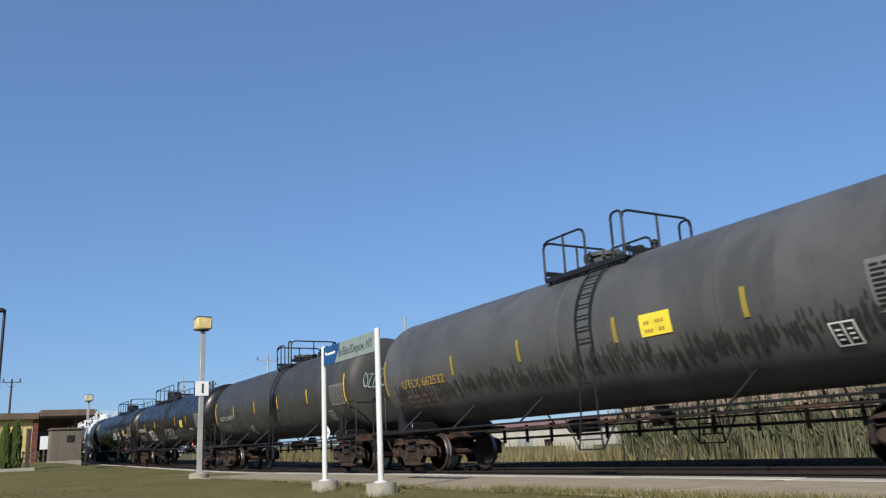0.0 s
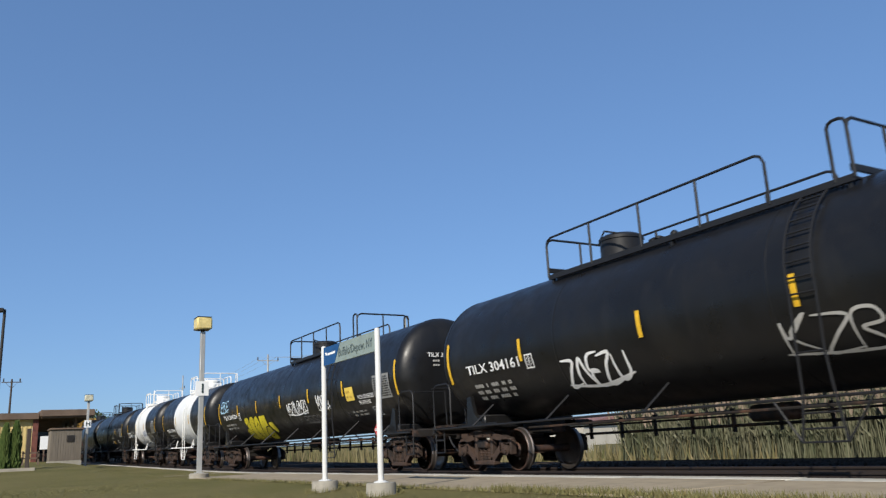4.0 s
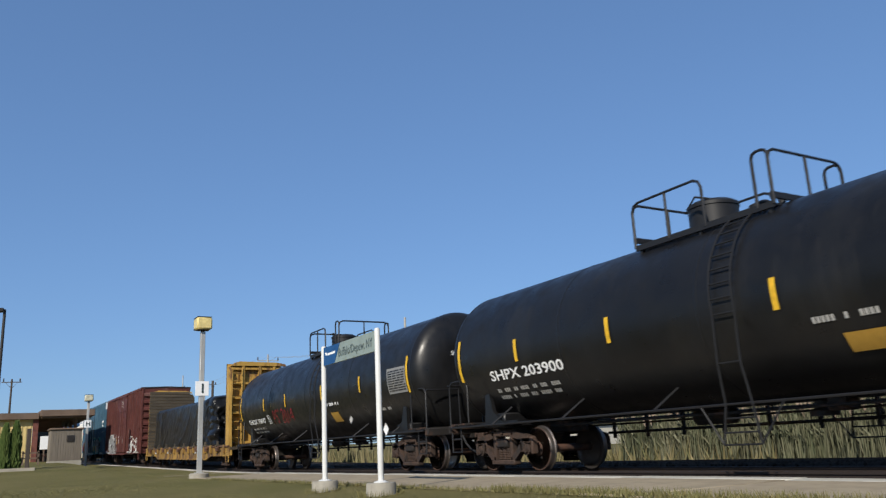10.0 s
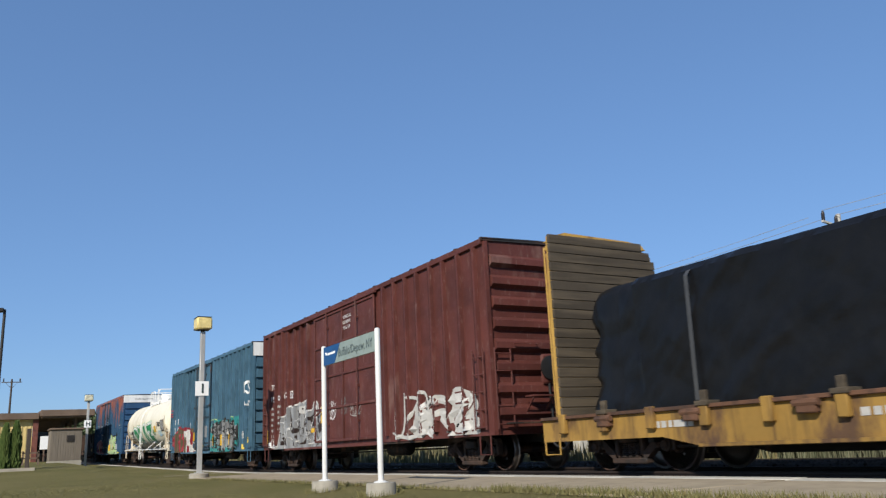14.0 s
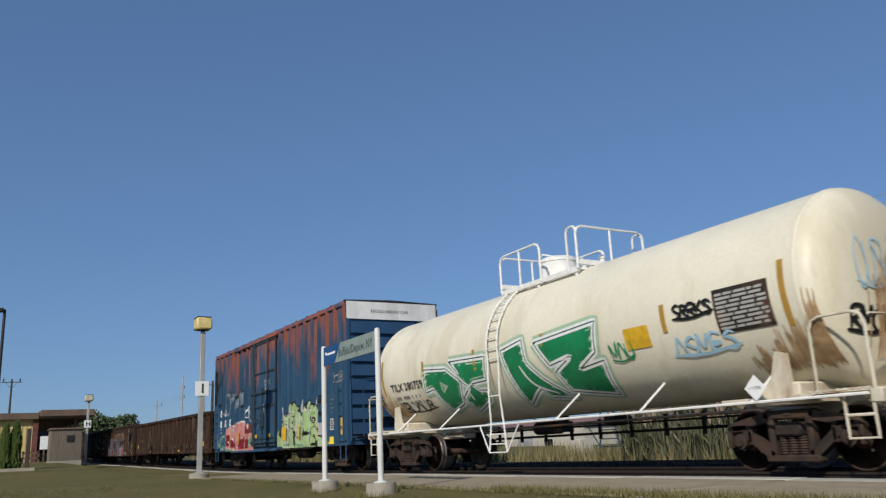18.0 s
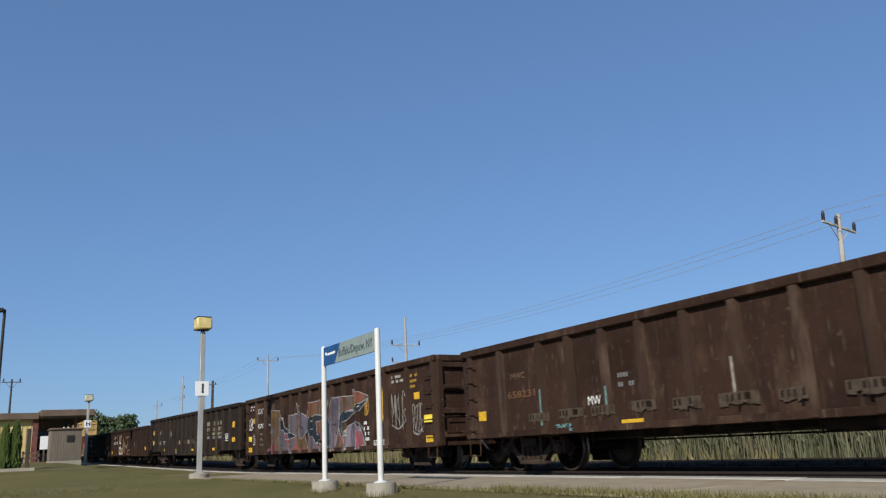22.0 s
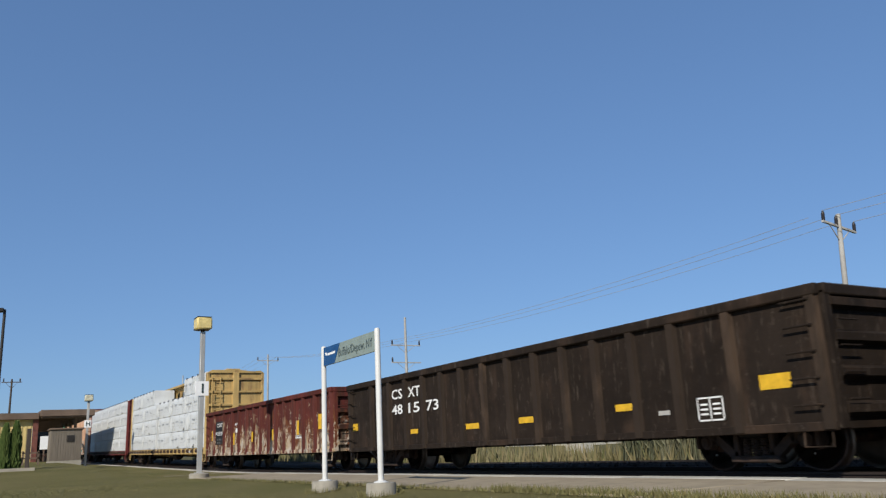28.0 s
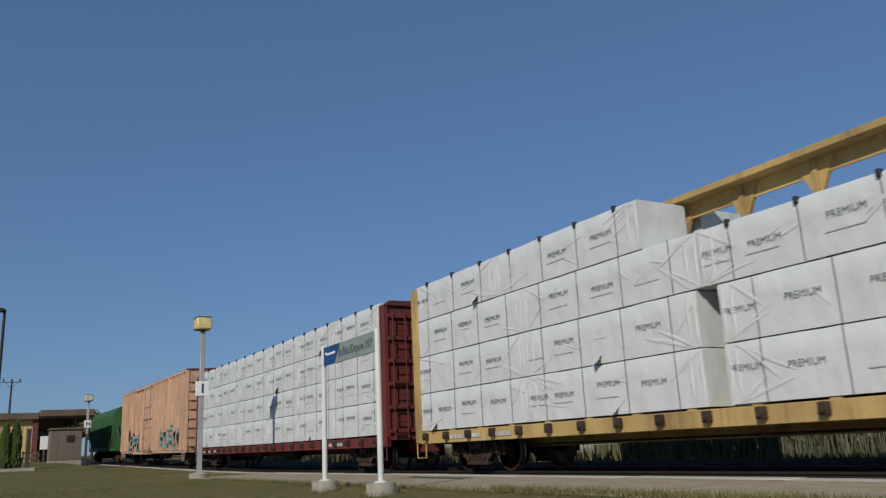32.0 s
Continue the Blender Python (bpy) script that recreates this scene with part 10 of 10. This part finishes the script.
g.line([(-4.74, 2.21), (-3.6, 2.13), (-3.27, 1.54), (-2.74, 1.2), (-2.43, 0.51), (-5.37, 0.58), (-4.64, 0.99), (-4.69, 1.74)], worn_white, 0.026, True)
g.fill([(-2.81, 1.88), (-2.04, 1.95), (-0.87, 1.55), (-1.22, 1.19), (-0.93, 0.83), (-1.0, 0.54), (-2.46, 0.52), (-2.5, 1.38)], mural_field)
g.line([(-2.81, 1.88), (-2.04, 1.95), (-0.87, 1.55), (-1.22, 1.19), (-0.93, 0.83), (-1.0, 0.54), (-2.46, 0.52), (-2.5, 1.38)], worn_white, 0.026, True)
g.fill([(-2.04, 2.32), (-1.45, 1.92), (-0.7, 1.69), (-0.89, 1.37), (-1.48, 1.06), (-1.81, 1.72)], aged_violet)
g.line([(-2.04, 2.32), (-1.45, 1.92), (-0.7, 1.69), (-0.89, 1.37), (-1.48, 1.06), (-1.81, 1.72)], worn_white, 0.026, True)
g.fill([(-1.02, 1.81), (-0.78, 2.22), (0.76, 2.25), (0.94, 2.06), (0.5, 1.79), (-0.4, 1.75), (-0.67, 1.35), (-0.87, 1.55)], aged_salmon)
g.line([(-1.02, 1.81), (-0.78, 2.22), (0.76, 2.25), (0.94, 2.06), (0.5, 1.79), (-0.4, 1.75), (-0.67, 1.35), (-0.87, 1.55)], worn_white, 0.026, True)
g.fill([(-0.88, 1.46), (-0.45, 1.34), (-0.23, 0.89), (0.69, 0.86), (1.13, 0.55), (0.39, 0.53), (0.27, 0.78), (0.13, 0.5), (-0.71, 0.49)], mural_field)
g.line([(-0.88, 1.46), (-0.45, 1.34), (-0.23, 0.89), (0.69, 0.86), (1.13, 0.55), (0.39, 0.53), (0.27, 0.78), (0.13, 0.5), (-0.71, 0.49)], worn_white, 0.026, True)
g.fill([(-0.24, 1.65), (0.52, 1.63), (0.76, 1.33), (0.52, 0.99), (-0.18, 1.06), (-0.36, 1.4)], aged_pink)
g.line([(-0.24, 1.65), (0.52, 1.63), (0.76, 1.33), (0.52, 0.99), (-0.18, 1.06), (-0.36, 1.4)], worn_white, 0.026, True)
g.fill([(-0.73, 1.71), (-0.25, 1.81), (0.81, 1.71), (1.15, 1.29), (0.94, 0.56), (0.75, 1.07), (-0.2, 0.89), (-0.68, 1.26)], aged_teal)
g.line([(-0.73, 1.71), (-0.25, 1.81), (0.81, 1.71), (1.15, 1.29), (0.94, 0.56), (0.75, 1.07), (-0.2, 0.89), (-0.68, 1.26)], worn_white, 0.026, True)
g.fill([(-0.14, 1.57), (0.47, 1.57), (0.63, 1.3), (0.34, 1.1), (-0.08, 1.18)], aged_salmon)
g.line([(-0.14, 1.57), (0.47, 1.57), (0.63, 1.3), (0.34, 1.1), (-0.08, 1.18)], worn_white, 0.026, True)
g.fill([(1.38, 2.23), (1.84, 2.23), (1.77, 1.33), (1.37, 0.58), (1.02, 0.59), (1.27, 1.29), (1.11, 1.64)], aged_violet)
g.line([(1.38, 2.23), (1.84, 2.23), (1.77, 1.33), (1.37, 0.58), (1.02, 0.59), (1.27, 1.29), (1.11, 1.64)], worn_white, 0.026, True)
g.fill([(1.84, 2.23), (2.9, 2.19), (2.88, 2.38), (4.08, 2.08), (3.12, 1.78), (2.63, 1.78), (1.98, 1.68), (1.8, 1.33)], mural_field)
g.line([(1.84, 2.23), (2.9, 2.19), (2.88, 2.38), (4.08, 2.08), (3.12, 1.78), (2.63, 1.78), (1.98, 1.68), (1.8, 1.33)], worn_white, 0.026, True)
g.fill([(1.8, 1.33), (2.1, 1.04), (2.34, 0.92), (2.34, 0.61), (1.37, 0.58)], mural_field)
g.line([(1.8, 1.33), (2.1, 1.04), (2.34, 0.92), (2.34, 0.61), (1.37, 0.58)], worn_white, 0.026, True)
g.fill([(1.85, 1.7), (2.42, 1.77), (3.04, 1.73), (2.59, 1.55), (2.2, 1.43), (2.16, 1.15), (2.46, 1.04), (1.91, 1.05), (1.77, 1.33)], aged_teal)
g.line([(1.85, 1.7), (2.42, 1.77), (3.04, 1.73), (2.59, 1.55), (2.2, 1.43), (2.16, 1.15), (2.46, 1.04), (1.91, 1.05), (1.77, 1.33)], worn_white, 0.026, True)
g.fill([(2.4, 1.31), (3.16, 1.43), (3.33, 1.26), (3.75, 0.67), (2.36, 0.61), (2.3, 0.99)], aged_violet)
g.line([(2.4, 1.31), (3.16, 1.43), (3.33, 1.26), (3.75, 0.67), (2.36, 0.61), (2.3, 0.99)], worn_white, 0.026, True)
g.fill([(3.2, 1.15), (3.47, 1.16), (3.67, 0.78), (3.21, 0.66)], aged_pink)
g.line([(3.2, 1.15), (3.47, 1.16), (3.67, 0.78), (3.21, 0.66)], worn_white, 0.026, True)
g.fill([(3.22, 1.91), (4.05, 2.05), (3.39, 1.75), (3.0, 1.62)], aged_teal)
g.line([(3.22, 1.91), (4.05, 2.05), (3.39, 1.75), (3.0, 1.62)], worn_white, 0.026, True)
g.fill([(3.25, 1.44), (3.69, 1.11), (3.77, 0.67), (3.58, 0.98)], aged_teal)
g.line([(3.25, 1.44), (3.69, 1.11), (3.77, 0.67), (3.58, 0.98)], worn_white, 0.026, True)
g.fill([(-3.53, 1.86), (-3.27, 1.54), (-2.01, 1.16), (-2.75, 1.1), (-3.47, 1.45)], aged_teal)
g.line([(-3.53, 1.86), (-3.27, 1.54), (-2.01, 1.16), (-2.75, 1.1), (-3.47, 1.45)], worn_white, 0.026, True)
g.fill([(-3.25, 1.31), (-2.73, 1.3), (-2.79, 1.09), (-3.24, 1.11)], aged_pink)
g.line([(-3.25, 1.31), (-2.73, 1.3), (-2.79, 1.09), (-3.24, 1.11)], worn_white, 0.026, True)
g.fill([(-5.23, 0.79), (-4.34, 0.98), (-4.13, 0.55), (-5.37, 0.58)], aged_pink)
g.fill([(0.67, 0.67), (1.33, 0.68), (1.31, 0.59), (0.71, 0.57)], ochre_mark)
g.scribble(-3.9, 3.0, 0.8, 1.4, 14, aged_teal, 0.025, 6)
g.done(G2, "large faded violet, salmon and ochre graffiti with white outlines")
tag(R2, 3.7, 3.95, 1.6, 2.1, 2, ochre_mark, G2, 108, 0.05)
tag(R2, 4.6, 5.0, 1.4, 2.25, 3, yellow_mark, G2, 109, 0.07)
tag(R2, 5.45, 6.3, 1.15, 2.0, 4, faded_ink, G2, 110, 0.018)
tag(R2, 6.65, 7.2, 0.95, 1.65, 4, faded_ink, G2, 111, 0.018)
for a, b, c, e, mt in ((7.31, 7.82, 1.2, 1.38, bright_yellow), (7.36, 7.81, 0.7, 0.88, yellow_mark), (6.75, 7.05, 1.8, 1.97, yellow_mark)):
    decal("reflector", R2, a, b, c, e, mt, G2, "", 0.004)
words("LENCE", R2, 4.45, 5.15, 0.72, 0.14, white_ink, G2, 0.02)
rows_of(R2, 3.85, 4.2, 1.4, 4, G2, white_ink, 112, 0.15)
rows_of(R2, 5.57, 6.3, 2.5, 2, G2, faded_ink, 113, 0.12, 0.07)
rows_of(R2, 6.6, 7.1, 2.45, 3, G2, ochre_mark, 114, 0.14, 0.07)
words("CS X T", R2, -6.3, -5.45, 2.16, 0.2, white_ink, G2, 0.0)
words("915952", R2, -6.35, -5.38, 1.6, 0.19, white_ink, G2, 0.0)
rows_of(R2, -6.1, -5.6, 1.42, 3, G2, dim_ink, 115, 0.2, 0.07)
tag(R2, -7.62, -7.1, 1.6, 2.0, 3, white_ink, G2, 116, 0.035)
tag(R2, -7.1, -6.68, 1.02, 1.45, 2, grimy_white, G2, 118, 0.03)
rows_of(R2, -7.4, -6.75, 2.52, 2, G2, grimy_white, 119, 0.12, 0.06)
words("MW", R2, -4.95, -4.7, 1.64, 0.09, white_ink, G2)
for a, b, c, e, mt in ((-7.7, -7.26, 1.14, 1.33, bright_yellow), (-7.68, -7.2, 0.71, 0.9, yellow_mark), (-7.15, -6.85, 1.83, 2.02, ochre_mark), (-4.93, -4.7, 1.37, 1.46, ochre_mark)):
    decal("reflector", R2, a, b, c, e, mt, G2, "", 0.005)
# G3: the large block letters are plain worn bars
worn_block = paint("worn_block_paint", (0.3, 0.28, 0.19), (0.035, 0.025, 0.018), (0.44, 0.56), 2.4, streak=0.8, streak_col=(0.03, 0.022, 0.016), streak_range=(0.48, 0.6), rough=0.8, spec=0.1)
for a, b in ((4.26, 5.03), (5.34, 6.01), (6.27, 7.08)):
    for k, (mt, h0, h1) in enumerate(((faded_ink, 1.98, 2.17), (faded_ink, 1.72, 1.9), (lemon_ink, 1.55, 1.66), (dim_ink, 1.38, 1.5))):
        decal("worn_letter_bar", R3, a + 0.08 * (k % 2), b - 0.1 * (k % 2), h0, h1, worn_block if k < 3 else mt, G3, "", 0.004)
for a, b, c, e in ((8.75, 9.11, 1.8, 2.05), (8.72, 9.2, 1.2, 1.38), (5.37, 5.84, 0.86, 0.97), (1.2, 1.6, 0.86, 0.96), (-5.76, -5.28, 0.89, 0.99), (-2.64, -2.16, 0.9, 0.99), (-9.18, -8.83, 1.85, 2.1), (-9.24, -8.74, 1.3, 1.5)):
    decal("reflector", R3, a, b, c, e, yellow_mark, G3, "", 0.004)
for u in (-1.78, -0.8, 0.15, 1.1):
    decal("worn_letter_bar", R3, u, u + 0.65, 1.22, 1.42, worn_block, G3, "", 0.004)
outline_box(R3, 7.68, 8.21, 1.25, 1.56, G3, white_ink, black_ink)
for tx, a, b, v in (("CS", -8.7, -8.0, 1.84), ("XT", -7.4, -6.8, 1.84), ("72", -8.7, -8.0, 1.24), ("03", -7.4, -6.75, 1.24), ("73", -6.05, -5.5, 1.24)):
    words(tx, R3, a, b, v, 0.22, faded_ink, G3)
outline_box(R3, -4.2, -3.95, 1.7, 1.95, G3, faded_ink)
words("N", R3, -5.25, -5.12, 0.72, 0.12, white_ink, G3)
words("MW", R3, -2.5, -2.2, 0.75, 0.11, white_ink, G3)
# G4, G5
for tx, a, b, v in (("CS", -6.39, -5.74, 1.9), ("XT", -5.28, -4.63, 1.92), ("915", -6.39, -5.55, 1.5), ("669", -5.26, -4.48, 1.5)):
    words(tx, R4, a, b, v, 0.2, white_ink, G4, 0.012)
for a, b, c, e in ((-7.73, -7.23, 0.76, 0.95), (-4.0, -3.5, 0.66, 0.78), (6.9, 7.4, 1.0, 1.2), (1.0, 1.4, 0.7, 0.8)):
    decal("reflector", R4, a, b, c, e, yellow_mark, G4, "", 0.004)
spray_piece(R4, -4.1, -1.9, 0.75, 2.0, 2, [umber_ink, umber_ink], faded_ink, G4, 121, 0.5, label="worn pale graffiti outlines")
tag(R4, -1.4, 0.8, 0.8, 1.9, 3, umber_ink, G4, 122, 0.12)
outline_box(R4, 3.2, 3.6, 1.2, 1.5, G4, faded_ink)
words("MW", R4, -4.8, -4.45, 1.25, 0.11, faded_ink, G4)
for tx, a, b, v in (("CS", -5.32, -4.7, 1.88), ("XT", -4.34, -3.67, 1.88), ("48", -5.32, -4.7, 1.48), ("15", -4.31, -3.7, 1.48), ("73", -3.35, -2.73, 1.48)):
    words(tx, R5, a, b, v, 0.26, white_ink, G5, 0.012)
for a, b, c, e in ((6.78, 7.3, 1.16, 1.37), (3.73, 4.17, 1.04, 1.16), (0.8, 1.3, 0.98, 1.1), (-1.42, -0.87, 0.95, 1.07), (-4.0, -3.6, 0.95, 1.06), (-7.8, -7.45, 1.16, 1.36)):
    decal("reflector", R5, a, b, c, e, yellow_mark, G5, "", 0.004)
outline_box(R5, 5.66, 6.17, 0.78, 1.14, G5, white_ink, gon_dark)
decal("worn_letter_bar", R5, 4.75, 5.0, 0.92, 0.99, faded_ink, G5, "", 0.004)
# G6
decal("black_panel", R6, -6.31, -5.0, 1.1, 2.12, black_ink, G6, "black-painted number panel", 0.003)
words("CSXT", R6, -6.01, -5.1, 1.87, 0.17, white_ink, G6, 0.012)
words("915529", R6, -6.24, -5.05, 1.5, 0.17, white_ink, G6, 0.012)
rows_of(R6, -5.9, -5.3, 1.35, 2, G6, dim_ink, 131, 0.14, 0.07)
words("MW", R6, -2.95, -2.48, 1.82, 0.13, white_ink, G6)
decal("white_patch", R6, -2.98, -2.5, 1.54, 1.72, white_ink, G6, "", 0.004)
for a, b, c, e in ((-6.96, -6.55, 1.3, 1.74), (-3.38, -3.15, 1.04, 1.52), (6.69, 6.99, 1.34, 1.82), (4.63, 4.85, 1.22, 1.7), (1.9, 2.1, 1.1, 1.5), (-0.4, -0.2, 1.1, 1.5)):
    decal("reflector", R6, a, b, c, e, yellow_mark, G6, "", 0.004)
outline_box(R6, 5.1, 5.75, 1.1, 1.2, G6, white_ink)
words("MW", front_end(7.95 + 0.1), 0.55, 1.0, 1.55, 0.25, white_ink, G6)
# B4 far back
spray_piece(Q4, 4.0, 9.0, 0.9, 2.2, 4, [teal_ink, silver_ink], black_ink, B4, 141, 0.3)
spray_piece(Q4, -7.5, -2.5, 0.9, 2.2, 4, [faded_ink, teal_ink], black_ink, B4, 142, 0.3)


# ---- movement ----
def motions():
    """Each car rides the grade: level beside the camera, tipped slightly where the track climbs."""
    steps = [2.0 * k for k in range(17)]
    level = [0.5 * k for k in range(65)]
    for ob, c, y, z in MOVERS:
        rows = []
        for t in level if c < -26 else steps:
            x = c + travelled(t)
            a, b = grade(x - 6.0), grade(x + 6.0)
            rows.append((t, pose(x, y, z + (a + b) / 2, 0, math.degrees(math.atan2(a - b, 12.0)))))
        walk(ob, rows)
    roll = [k / FPS for k in range(int(SECONDS * FPS) + 1)]
    turns = [math.degrees(travelled(t) / WHEEL_R) for t in roll]
    for w, dx in WHEELS:
        walk(w, [(t, pose(dx, 0, WHEEL_R, 0, a, 0)) for t, a in zip(roll, turns)])


motions()
